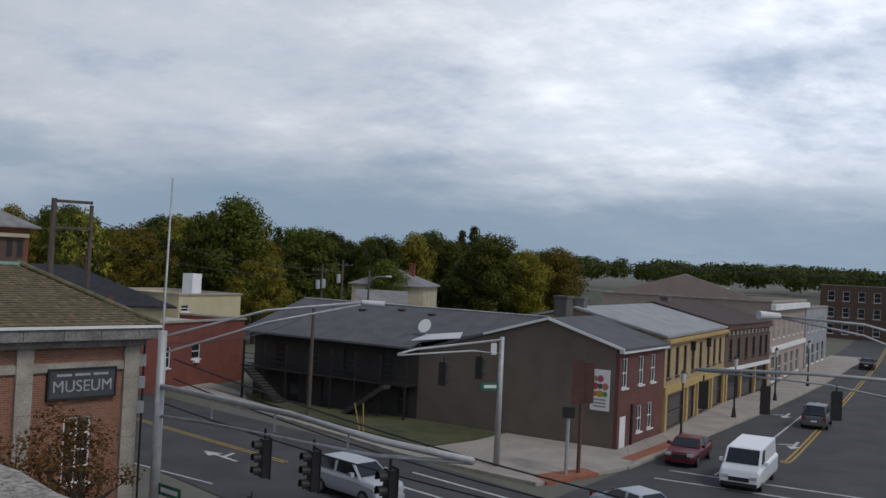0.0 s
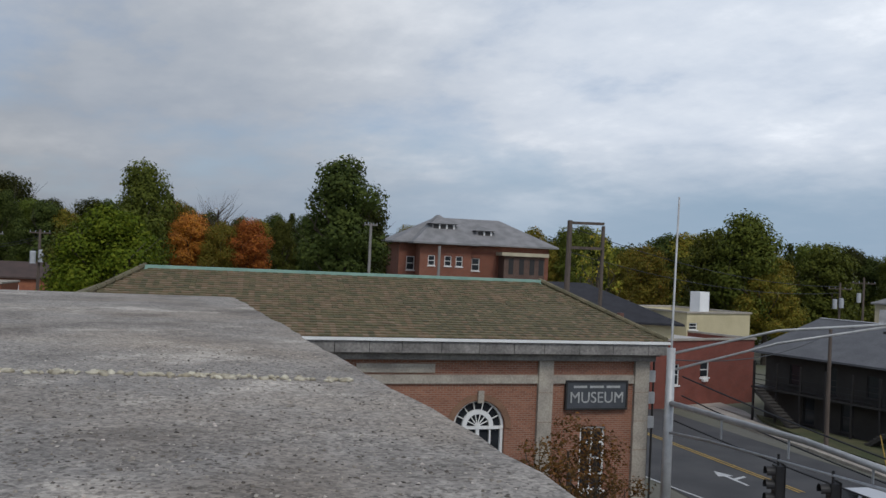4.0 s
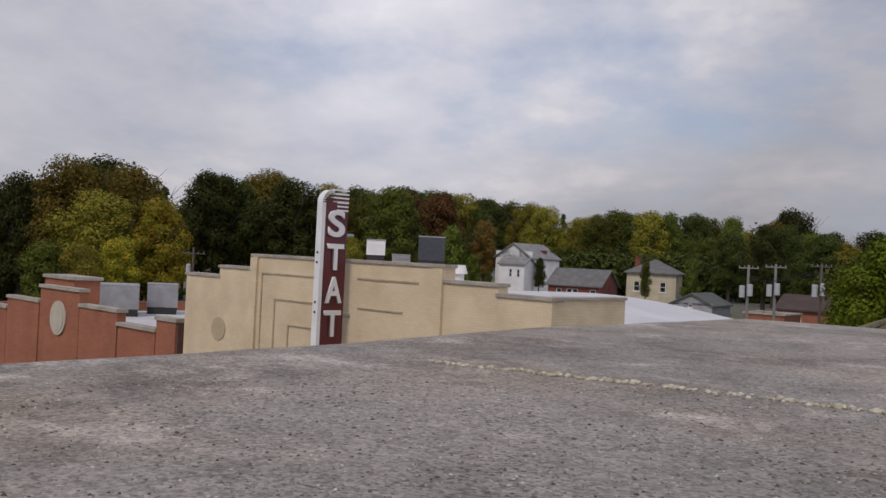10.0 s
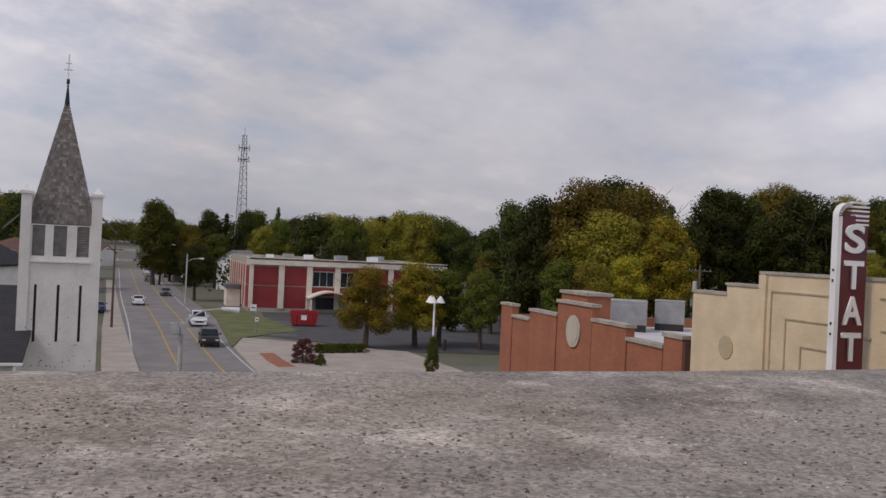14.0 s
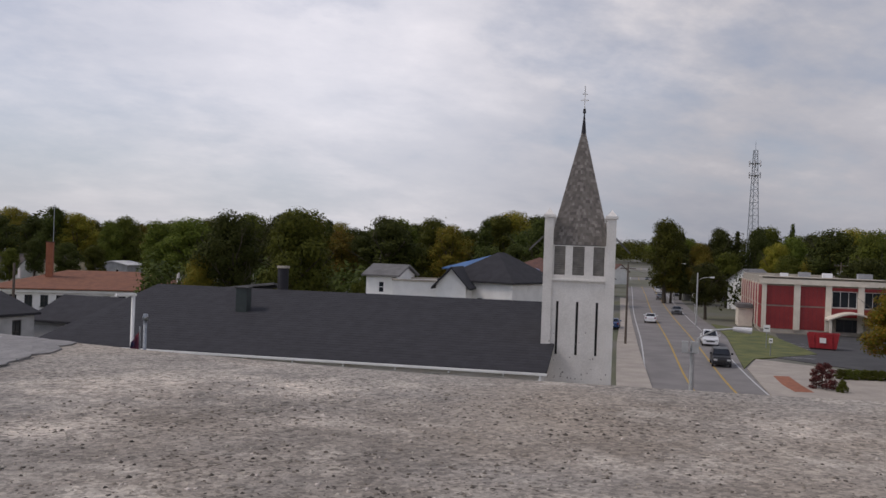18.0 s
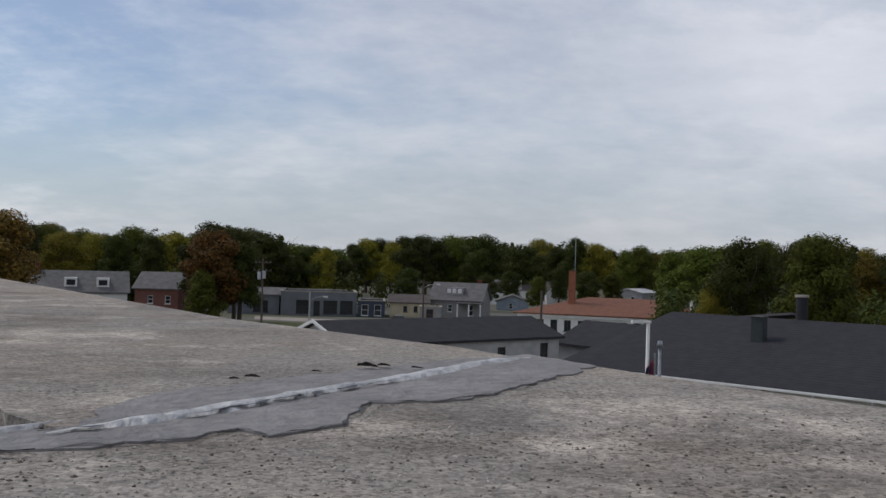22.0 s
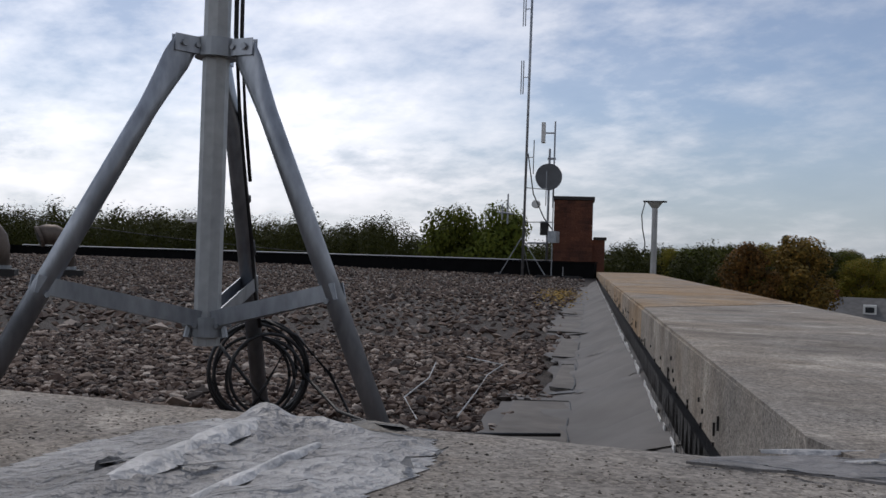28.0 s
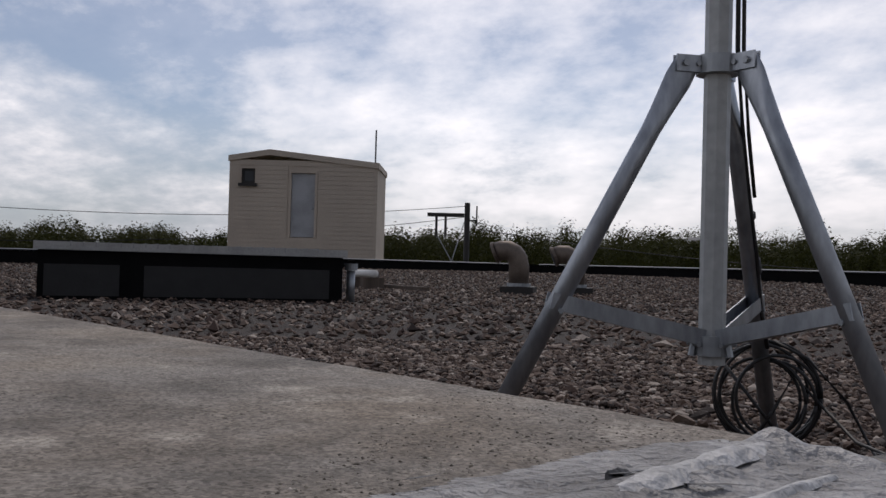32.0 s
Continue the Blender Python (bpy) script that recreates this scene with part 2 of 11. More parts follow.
RUST_ROOF = mat("rust_shingle", (0.24, 0.10, 0.055), (0.18, 0.075, 0.045), 1.2, 0.9, 0.4, fine=14)
MEMBRANE = mat("pale_roof_membrane", (0.68, 0.67, 0.665), (0.56, 0.55, 0.545), 0.5, 0.6, 0.1)
MOSS_TILE = mat("mossy_clay_tile", (0.22, 0.16, 0.085), (0.13, 0.12, 0.055), 1.3, 0.85, 0.3, fine=9, spread=0.22)
COPPER = mat("green_copper", (0.27, 0.42, 0.34), (0.2, 0.34, 0.28), 2.0, 0.6, 0.1)
MAROON = mat("maroon_panel", (0.31, 0.028, 0.028), (0.25, 0.022, 0.023), 0.8, 0.6, 0.1)
SIGN_RED = mat("maroon_enamel", (0.13, 0.014, 0.022), (0.10, 0.012, 0.018), 1.0, 0.4, 0.05)
STEEL = mat("galvanised_steel", (0.42, 0.44, 0.46), (0.30, 0.32, 0.34), 9.0, 0.45, 0.05, metal=0.7, fine=30)
POLE = mat("painted_pole", (0.47, 0.47, 0.46), (0.38, 0.38, 0.37), 3.0, 0.5, 0.05, metal=0.2)
WOODPOLE = mat("weathered_timber", (0.13, 0.10, 0.08), (0.09, 0.07, 0.055), 6.0, 0.95, 0.3, stretch=(1, 1, 0.1))
BLACK = mat("black_rubber", (0.015, 0.015, 0.016), (0.01, 0.01, 0.011), 6.0, 0.6, 0.1)
DARK = mat("dark_paint", (0.025, 0.022, 0.02), (0.018, 0.016, 0.015), 3.0, 0.6, 0.1)
GLASS = mat("window_glass", (0.03, 0.035, 0.04), (0.02, 0.022, 0.026), 0.6, 0.12, 0.0, stain=0.1)
BLUE = mat("blue_metal_roof", (0.07, 0.17, 0.36), None, 0.8, 0.5, 0.1)
YPAINT = mat("yellow_road_paint", (0.50, 0.32, 0.06), (0.38, 0.25, 0.06), 2.0, 0.8, 0.1)
WPAINT = mat("white_road_paint", (0.62, 0.62, 0.6), (0.45, 0.45, 0.44), 2.0, 0.8, 0.1)
BARK = mat("bark", (0.09, 0.07, 0.05), (0.05, 0.04, 0.03), 8.0, 0.95, 0.6, fine=30)
BROWN_TILE = mat("brown_roof_shingle", (0.085, 0.055, 0.045), (0.06, 0.04, 0.033), 1.0, 0.9, 0.3, fine=12)
GREY_ROOF = mat("grey_asphalt_shingle", (0.125, 0.125, 0.13), (0.095, 0.095, 0.10), 0.9, 0.9, 0.35, stain=0.35, fine=9)
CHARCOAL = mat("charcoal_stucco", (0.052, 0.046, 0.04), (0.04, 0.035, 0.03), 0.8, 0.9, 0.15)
BRICK_GREY = mat("weathered_grey_brick", (0.14, 0.125, 0.115), (0.095, 0.085, 0.08), 1.5, 0.9, 0.4, fine=20)


# ---- helpers for shapes ----


def link(name, bm, material, parent=None, label="", smooth=False):
    me = bpy.data.meshes.new(name)
    bmesh.ops.recalc_face_normals(bm, faces=bm.faces)
    bm.to_mesh(me)
    bm.free()
    me.materials.append(material)
    if smooth:
        me.polygons.foreach_set("use_smooth", [True] * len(me.polygons))
    ob = new(name, me)
    if parent is not None:
        ob.parent = parent
    if label:
        ob["label"] = label
    return ob


def part(name, bm, material, parent, label="", smooth=False):
    return link(name, bm, material, parent, label, smooth)


def thing(name, m=None, label="", category="", group="", kind=""):
    ob = new(name)
    ob.empty_display_size = 0.2
    if m is not None:
        ob.matrix_world = m
    return tagged(ob, label, category, group, kind)


def bm_new():
    return bmesh.new()


def box(bm, x0, x1, y0, y1, z0, z1, m=None):
    vs = [bm.verts.new((x, y, z)) for z in (z0, z1) for x, y in ((x0, y0), (x1, y0), (x1, y1), (x0, y1))]
    for f in ((3, 2, 1, 0), (4, 5, 6, 7), (0, 1, 5, 4), (1, 2, 6, 5), (2, 3, 7, 6), (3, 0, 4, 7)):
        bm.faces.new([vs[k] for k in f])
    if m is not None:
        for v in vs:
            v.co = m @ v.co
    return bm


def boxes(*rows):
    bm = bm_new()
    for r in rows:
        box(bm, *r)
    return bm


def prism(bm, pts, z0, z1):
    lo = [bm.verts.new((p[0], p[1], z0)) for p in pts]
    hi = [bm.verts.new((p[0], p[1], z1)) for p in pts]
    bm.faces.new(lo[::-1])
    bm.faces.new(hi)
    k = len(pts)
    for i in range(k):
        bm.faces.new((lo[i], lo[(i + 1) % k], hi[(i + 1) % k], hi[i]))
    return bm


def slab(bm, pts, thick):
    """A plate of that thickness under the given 3D outline."""
    hi = [bm.verts.new(p) for p in pts]
    lo = [bm.verts.new((p[0], p[1], p[2] - thick)) for p in pts]
    bm.faces.new(hi)
    bm.faces.new(lo[::-1])
    k = len(pts)
    for i in range(k):
        bm.faces.new((lo[i], lo[(i + 1) % k], hi[(i + 1) % k], hi[i]))
    return bm


def tube(bm, a, b, r, r2=None, seg=10):
    a, b = Vector(a), Vector(b)
    r2 = r if r2 is None else r2
    q = (b - a).to_track_quat("Z", "Y")
    lo, hi = [], []
    for i in range(seg):
        c = Vector((math.cos(2 * math.pi * i / seg), math.sin(2 * math.pi * i / seg), 0))
        lo.append(bm.verts.new(a + q @ (c * r)))
        hi.append(bm.verts.new(b + q @ (c * r2)))
    for i in range(seg):
        bm.faces.new((lo[i], lo[(i + 1) % seg], hi[(i + 1) % seg], hi[i]))
    bm.faces.new(lo[::-1])
    bm.faces.new(hi)
    return bm


def tubes(*rows, seg=10):
    bm = bm_new()
    for a, b, r in rows:
        tube(bm, a, b, r, seg=seg)
    return bm


def pipe(bm, pts, r, seg=8):
    """A bent tube through the points."""
    pts = [Vector(p) for p in pts]
    rings = []
    for i, p in enumerate(pts):
        d = (pts[min(i + 1, len(pts) - 1)] - pts[max(i - 1, 0)]).normalized()
        q = d.to_track_quat("Z", "Y")
        rings.append([bm.verts.new(p + q @ Vector((math.cos(2 * math.pi * k / seg) * r, math.sin(2 * math.pi * k / seg) * r, 0))) for k in range(seg)])
    for s, t in zip(rings, rings[1:]):
        off = min(range(seg), key=lambda o: (s[0].co - t[o].co).length)
        for k in range(seg):
            bm.faces.new((s[k], s[(k + 1) % seg], t[(k + 1 + off) % seg], t[(k + off) % seg]))
    bm.faces.new(rings[0][::-1])
    bm.faces.new(rings[-1])
    return bm


def front(pl, pr, z=0.0):
    """Frame of a facade from its left to its right foot as seen from outside: x along it, y into the building. Also its width."""
    pl, pr = Vector((pl[0], pl[1], z)), Vector((pr[0], pr[1], z))
    x = (pr - pl).normalized()
    y = Vector((-x.y, x.x, 0))
    m = Matrix((x, y, Vector((0, 0, 1)))).transposed().to_4x4()
    m.translation = pl
    return m, (pr - pl).length


def holed_wall(bm, w, h, holes, t=0.25, m=None, z0=0.0):
    """A wall on y = 0..t with rectangular openings (x0, x1, z0, z1)."""
    xs = sorted({0.0, w, *(v for o in holes for v in o[:2])})
    zs = sorted({z0, h, *(v for o in holes for v in o[2:])})
    solid = {(i, k) for i in range(len(xs) - 1) for k in range(len(zs) - 1)
             if not any(o[0] - 1e-6 <= xs[i] and xs[i + 1] <= o[1] + 1e-6 and o[2] - 1e-6 <= zs[k] and zs[k + 1] <= o[3] + 1e-6 for o in holes)}
    made = {}

    def v(i, k, y):
        if (i, k, y) not in made:
            p = Vector((xs[i], y * t, zs[k]))
            made[i, k, y] = bm.verts.new(m @ p if m else p)
        return made[i, k, y]

    for i, k in solid:
        bm.faces.new((v(i, k, 0), v(i + 1, k, 0), v(i + 1, k + 1, 0), v(i, k + 1, 0)))
        bm.faces.new((v(i, k, 1), v(i, k + 1, 1), v(i + 1, k + 1, 1), v(i + 1, k, 1)))
        for (di, dk), (p, q) in (((-1, 0), ((i, k + 1), (i, k))), ((1, 0), ((i + 1, k), (i + 1, k + 1))), ((0, -1), ((i, k), (i + 1, k))), ((0, 1), ((i + 1, k + 1), (i, k + 1)))):
            if (i + di, k + dk) not in solid:
                bm.faces.new((v(*q, 0), v(*p, 0), v(*p, 1), v(*q, 1)))
    return bm


def window(parent, m, x0, x1, z0, z1, frame_mat=None, bars=(1, 1), sill=True, glass=None, label=""):
    """A sash set into an opening of a holed wall: frame with bars, pane and sill."""
    f = 0.07
    bm = bm_new()
    fx0, fx1 = x0, x1
    for r in ((x0, x0 + f, z0, z1), (x1 - f, x1, z0, z1), (x0 + f, x1 - f, z0, z0 + f), (x0 + f, x1 - f, z1 - f, z1)):
        box(bm, r[0], r[1], 0.06, 0.14, r[2], r[3], m)
    nx, nz = bars
    for i in range(1, nx + 1):
        x = x0 + (x1 - x0) * i / (nx + 1)
        box(bm, x - 0.025, x + 0.025, 0.075, 0.13, z0 + f, z1 - f, m)
    for i in range(1, nz + 1):
        z = z0 + (z1 - z0) * i / (nz + 1)
        box(bm, x0 + f, x1 - f, 0.07, 0.135, z - 0.03, z + 0.03, m)
    if sill:
        box(bm, x0 - 0.08, x1 + 0.08, -0.09, 0.05, z0 - 0.1, z0 - 0.004, m)
    win = part("window", bm, frame_mat or WHITE, parent, label)
    part("pane", box(bm_new(), x0 + 0.03, x1 - 0.03, 0.1, 0.115, z0 + 0.03, z1 - 0.03, m), glass or GLASS, win)
    return win


def side_frames(w, d):
    """Local frames of the four walls of a w by d block: front, right, back, left."""
    return [Matrix.Identity(4), Matrix.Translation((w, 0, 0)) @ Matrix.Rotation(radians(90), 4, "Z"),
            Matrix.Translation((w, d, 0)) @ Matrix.Rotation(radians(180), 4, "Z"), Matrix.Translation((0, d, 0)) @ Matrix.Rotation(radians(-90), 4, "Z")]


def house(name, label, m, w, d, h, roof="gable", rh=2.0, wall=None, cover=None, wins=None, over=0.4, frame_mat=None, category="house", base=-1.0, bars=(0, 1), chimney=None, group=""):
    """A block with four walls with openings, windows and a roof. wins: {side: [(x, z, w, h), ...]}; the ridge of 'gable' runs along x, of 'gable_y' along y."""
    wins = wins or {}
    ob = thing(name, m, label, category, group)
    wall, cover = wall or WHITE, cover or SLATE_ROOF
    frames = side_frames(w, d)
    for k, fm in enumerate(frames):
        wid = w if k % 2 == 0 else d
        holes = [(x, x + ww, z, z + hh) for x, z, ww, hh in wins.get(k, [])]
        bm = holed_wall(bm_new(), wid if k % 2 == 0 else wid - 0.5, h, holes if k % 2 == 0 else [(a - 0.25, b - 0.25, c, e) for a, b, c, e in holes], 0.25, fm if k % 2 == 0 else fm @ Matrix.Translation((0.25, 0, 0)), base)
        if roof == "gable" and k % 2 == 1 or roof == "gable_y" and k % 2 == 0:
            tri = [fm @ Vector(p) for p in ((0, 0, h), (wid, 0, h), (wid / 2, 0, h + rh - 0.06), (0, 0.25, h), (wid, 0.25, h), (wid / 2, 0.25, h + rh - 0.06))]
            v = [bm.verts.new(p) for p in tri]
            for f in ((0, 1, 2), (5, 4, 3), (0, 2, 5, 3), (1, 4, 5, 2)):
                bm.faces.new([v[i] for i in f])
        part("wall", bm, wall, ob)
        for a, b, c, e in holes:
            window(ob, fm, a, b, c, e, frame_mat, bars)
    o, th = over, 0.16
    dz = o * rh / (d / 2 if roof == "gable" else w / 2) if roof in ("gable", "gable_y") else 0.0
    if roof == "gable":
        for k in (0, 1):
            ya, yb = (-o, d / 2) if k == 0 else (d + o, d / 2)
            part("roof", slab(bm_new(), [(-o, ya, h - dz + th), (w + o, ya, h - dz + th), (w + o, yb, h + rh + th), (-o, yb, h + rh + th)], th), cover, ob)
    elif roof == "gable_y":
        for k in (0, 1):
            xa, xb = (-o, w / 2) if k == 0 else (w + o, w / 2)
            part("roof", slab(bm_new(), [(xa, -o, h - dz + th), (xa, d + o, h - dz + th), (xb, d + o, h + rh + th), (xb, -o, h + rh + th)], th), cover, ob)
    elif roof == "hip":
        r = min(w, d) / 2
        a, b = ((r, d / 2), (w - r, d / 2)) if w >= d else ((w / 2, r), (w / 2, d - r))
        bm = bm_new()
        e = [bm.verts.new((x, y, h + th)) for x, y in ((-o, -o), (w + o, -o), (w + o, d + o), (-o, d + o))]
        lo = [bm.verts.new((x, y, h)) for x, y in ((-o, -o), (w + o, -o), (w + o, d + o), (-o, d + o))]
        p, q = bm.verts.new((*a, h + rh)), bm.verts.new((*b, h + rh + 0.001))
        if w >= d:
            fs = [(e[0], e[1], q, p), (e[1], e[2], q), (e[2], e[3], p, q), (e[3], e[0], p)]
        else:
            fs = [(e[0], e[1], p), (e[1], e[2], q, p), (e[2], e[3], q), (e[3], e[0], p, q)]
        for f in fs:
            bm.faces.new(f)
        bm.faces.new(lo[::-1])
        for i in range(4):
            bm.faces.new((lo[i], lo[(i + 1) % 4], e[(i + 1) % 4], e[i]))
        part("roof", bm, cover, ob)
    else:
        part("roof", box(bm_new(), 0.26, w - 0.26, 0.26, d - 0.26, h - 0.55, h - 0.35), cover, ob)
        c = 0.12
        part("parapet_cap", boxes((-c, w + c, -c, 0.3, h + 0.003, h + 0.15), (-c, w + c, d - 0.3, d + c, h + 0.003, h + 0.15), (-c, 0.3, 0.303, d - 0.303, h + 0.003, h + 0.15), (w - 0.3, w + c, 0.303, d - 0.303, h + 0.003, h + 0.15)), STONE, ob)
    if chimney:
        cx, cy, top = chimney
        ch = part("chimney", boxes((cx - 0.35, cx + 0.35, cy - 0.35, cy + 0.35, h - 0.5, top), (cx - 0.42, cx + 0.42, cy - 0.42, cy + 0.42, top + 0.003, top + 0.15)), SLATE_ROOF if category == "shop" else BRICK_RED, ob)
    return ob


# ---- ground, roads ----


def smooth(a, b, v):
    k = min(1.0, max(0.0, (v - a) / (b - a)))
    return k * k * (3 - 2 * k)


def gz(x, y):
    """Height of the land: a rise behind the north side of the street."""
    d = math.hypot(x, y)
    az = math.degrees(math.atan2(-x, y)) % 360
    n = smooth(18, 32, az) * (1 - smooth(80, 100, az))
    return 5.5 * n * smooth(48, 110, d) + 6.0 * smooth(300, 900, d) - 0.02


bm = bm_new()
rings = [0.0, 6, 12, 20, 30, 40, 50, 60, 75, 90, 110, 140, 180, 230, 300, 400, 550, 800, 1200, 2000, 3500]
prev = None
for r in rings:
    cur = [bm.verts.new((*pol(a * 3.0, r).xy, gz(*pol(a * 3.0, max(r, 0.1)).xy))) for a in range(120)] if r else [bm.verts.new((0, 0, -0.02))]
    if prev:
        for i in range(120):
            if len(prev) == 1:
                bm.faces.new((prev[0], cur[i], cur[(i + 1) % 120]))
            else:
                bm.faces.new((prev[i], cur[i], cur[(i + 1) % 120], prev[(i + 1) % 120]))
    prev = cur
tagged(link("ground", bm, EARTH), "flat town ground of grass, earth and yards", "ground", kind="structure")


def strip(pts, half, z, thick=0.0, off=0.0):
    """A ribbon of that half width along the points, moved sideways by off (to the left of travel positive)."""
    pts = [Vector((p[0], p[1], 0)) for p in pts]
    # a smooth line through the points
    line = []
    for i in range(len(pts) - 1):
        p0, p1, p2, p3 = pts[max(i - 1, 0)], pts[i], pts[i + 1], pts[min(i + 2, len(pts) - 1)]
        for k in range(8):
            t = k / 8
            line.append(0.5 * (2 * p1 + (p2 - p0) * t + (2 * p0 - 5 * p1 + 4 * p2 - p3) * t * t + (3 * p1 - p0 - 3 * p2 + p3) * t ** 3))
    line.append(pts[-1])
    bm = bm_new()
    rows = []
    for i, p in enumerate(line):
        d = (line[min(i + 1, len(line) - 1)] - line[max(i - 1, 0)]).normalized()
        nrm = Vector((-d.y, d.x, 0))
        rows.append([bm.verts.new(p + nrm * (off + s * half) + Vector((0, 0, zz + 6.0 * smooth(300, 900, p.length)))) for s, zz in ((-1, z - thick), (-1, z), (1, z), (1, z - thick))])
    for a, b in zip(rows, rows[1:]):
        for k in range(3):
            bm.faces.new((a[k], a[k + 1], b[k + 1], b[k]))
    return bm


MAIN = [(-480, -312), (-239, -151.3), (-155, -95.6), (-104, -61), (-69.1, -37.6), (-40, -14.5), (-22, 2), (-7.5, 11.5), (6, 33), (22.5, 59), (40, 92), (62, 134), (95, 200), (150, 320)]
CROSS = [(-85, 118), (-45, 84), (-15.7, 56.5), (-6.4, 47.7), (6, 33), (20, 14), (60, -20)]
tagged(link("main_road", strip(MAIN[5:], 6.3, 0.02), ASPHALT), "dark asphalt main street with lane markings", "road", kind="structure")
tagged(link("main_road_west", strip(MAIN[:6], 6.3, 0.02), ASPHALT_BRIGHT), "asphalt street climbing a hill, brighter light put into its colour", "road", kind="structure")
tagged(link("cross_road", strip(CROSS, 6.3, 0.012), ASPHALT), "grey asphalt side street at the junction", "road", kind="structure")


def ragged(pts, amp, step=0.03, seed=0):
    """The outline with its sides broken into short uneven steps."""
    rnd = random.Random(seed)
    out = []
    for i, p in enumerate(pts):
        a, b = Vector(p), Vector(pts[(i + 1) % len(pts)])
        n = max(1, int((b - a).length / step))
        nrm = Vector((-(b - a).y, (b - a).x)).normalized()
        for k in range(n):
            out.append(a.lerp(b, k / n) + nrm * rnd.uniform(-amp, amp) * (0 if k == 0 else 1))
    return out


def lettering(text, size, depth, material, parent, m, name="lettering", spacing=1.0, bold=0.0):
    cu = bpy.data.curves.new(name, "FONT")
    cu.body, cu.size, cu.extrude, cu.align_x, cu.align_y, cu.space_character = text, size, depth, "CENTER", "CENTER", spacing
    cu.offset = bold
    tmp = new(name, cu)
    me = bpy.data.meshes.new_from_object(tmp.evaluated_get(bpy.context.evaluated_depsgraph_get()))
    bpy.data.objects.remove(tmp)
    me.transform(m)
    me.materials.clear()
    me.materials.append(material)
    ob = new(name, me)
    ob.parent = parent
    return ob


# places where the concrete skin has worn pale: x, y, radius
WORN = ((-0.40, -0.77, 0.11), (-0.52, -0.68, 0.06), (-0.42, -0.55, 0.04), (-0.27, -0.63, 0.045), (-0.72, -0.32, 0.05), (-0.63, -0.17, 0.04), (-0.15, -0.72, 0.05))


def rough_concrete(name, tint=None, tint_amount=0.0):
    """Old exposed-aggregate concrete: grey mottling, pale worn blotches, grit, pits, and lichen where a tint is given."""
    m = bpy.data.materials.new(name)
    m.use_nodes = True
    nt = m.node_tree
    nn, ll = nt.nodes, nt.links
    bs = nn["Principled BSDF"]
    tc = nn.new("ShaderNodeTexCoord")

    def noise_tex(scale, detail=6, rough=0.6):
        n = nn.new("ShaderNodeTexNoise")
        n.inputs["Scale"].default_value, n.inputs["Detail"].default_value, n.inputs["Roughness"].default_value = scale, detail, rough
        ll.new(tc.outputs["Object"], n.inputs["Vector"])
        return n.outputs["Fac"]

    def ramp(src, stops):
        r = nn.new("ShaderNodeValToRGB")
        while len(r.color_ramp.elements) < len(stops):
            r.color_ramp.elements.new(0.5)
        for e, (p, c) in zip(r.color_ramp.elements, stops):
            e.position, e.color = p, (*c, 1)
        ll.new(src, r.inputs[0])
        return r.outputs[0]

    def mix(fac, a, b, mode="MIX"):
        x = nn.new("ShaderNodeMix")
        x.data_type, x.blend_type = "RGBA", mode
        for key, v in (("Factor", fac), ("A", a), ("B", b)):
            if isinstance(v, (int, float)):
                x.inputs[key].default_value = v
            elif isinstance(v, tuple):
                x.inputs[key].default_value = (*v, 1)
            else:
                ll.new(v, x.inputs[key])
        return x.outputs["Result"]

    col = ramp(noise_tex(2.0, 5), [(0.32, (0.245, 0.227, 0.205)), (0.5, (0.315, 0.288, 0.255)), (0.68, (0.37, 0.32, 0.262))])
    # warm brown weathering, pale worn blotches, dark grit in drifts
    col = mix(ramp(noise_tex(3.3, 5, 0.6), [(0.46, (0, 0, 0)), (0.64, (0.4, 0.4, 0.4))]), col, (0.27, 0.215, 0.16))
    col = mix(ramp(noise_tex(7.5, 7, 0.65), [(0.55, (0, 0, 0)), (0.67, (0.8, 0.8, 0.8))]), col, (0.54, 0.49, 0.425))
    for px_, py_, pr_ in WORN:
        dist = nn.new("ShaderNodeVectorMath")
        dist.operation = "DISTANCE"
        ll.new(tc.outputs["Object"], dist.inputs[0])
        dist.inputs[1].default_value = (px_, py_, 10.37)
        wob = nn.new("ShaderNodeMath")
        wob.operation = "MULTIPLY_ADD"
        ll.new(noise_tex(24, 6, 0.75), wob.inputs[0])
        wob.inputs[1].default_value = pr_ * 3.4
        ll.new(dist.outputs["Value"], wob.inputs[2])
        col = mix(ramp(wob.outputs[0], [(pr_ * 1.75, (0.9, 0.9, 0.9)), (pr_ * 2.9, (0, 0, 0))]), col, (0.60, 0.535, 0.46))
    if tint:
        col = mix(ramp(noise_tex(1.6, 6, 0.7), [(0.34, (0, 0, 0)), (0.56, (tint_amount,) * 3)]), col, tint)
    col = mix(1.0, col, ramp(noise_tex(4.2, 9, 0.72), [(0.36, (0.60, 0.585, 0.57)), (0.52, (1, 1, 1)), (0.7, (1.1, 1.09, 1.07))]), "MULTIPLY")
    for size, amount in ((330, 0.7), (150, 0.34)):
        grit = nn.new("ShaderNodeTexVoronoi")
        grit.inputs["Scale"].default_value = size
        ll.new(tc.outputs["Object"], grit.inputs["Vector"])
        sepc = nn.new("ShaderNodeSeparateColor")
        ll.new(grit.outputs["Color"], sepc.inputs[0])
        col = mix(amount, col, ramp(sepc.outputs[0], [(0.0, (0.5, 0.48, 0.46)), (0.5, (1.0, 0.99, 0.97)), (1.0, (1.4, 1.37, 1.33))]), "MULTIPLY")
    specks = ramp(noise_tex(210, 2, 0.5), [(0.35, (0.26, 0.235, 0.21)), (0.43, (1, 1, 1))])
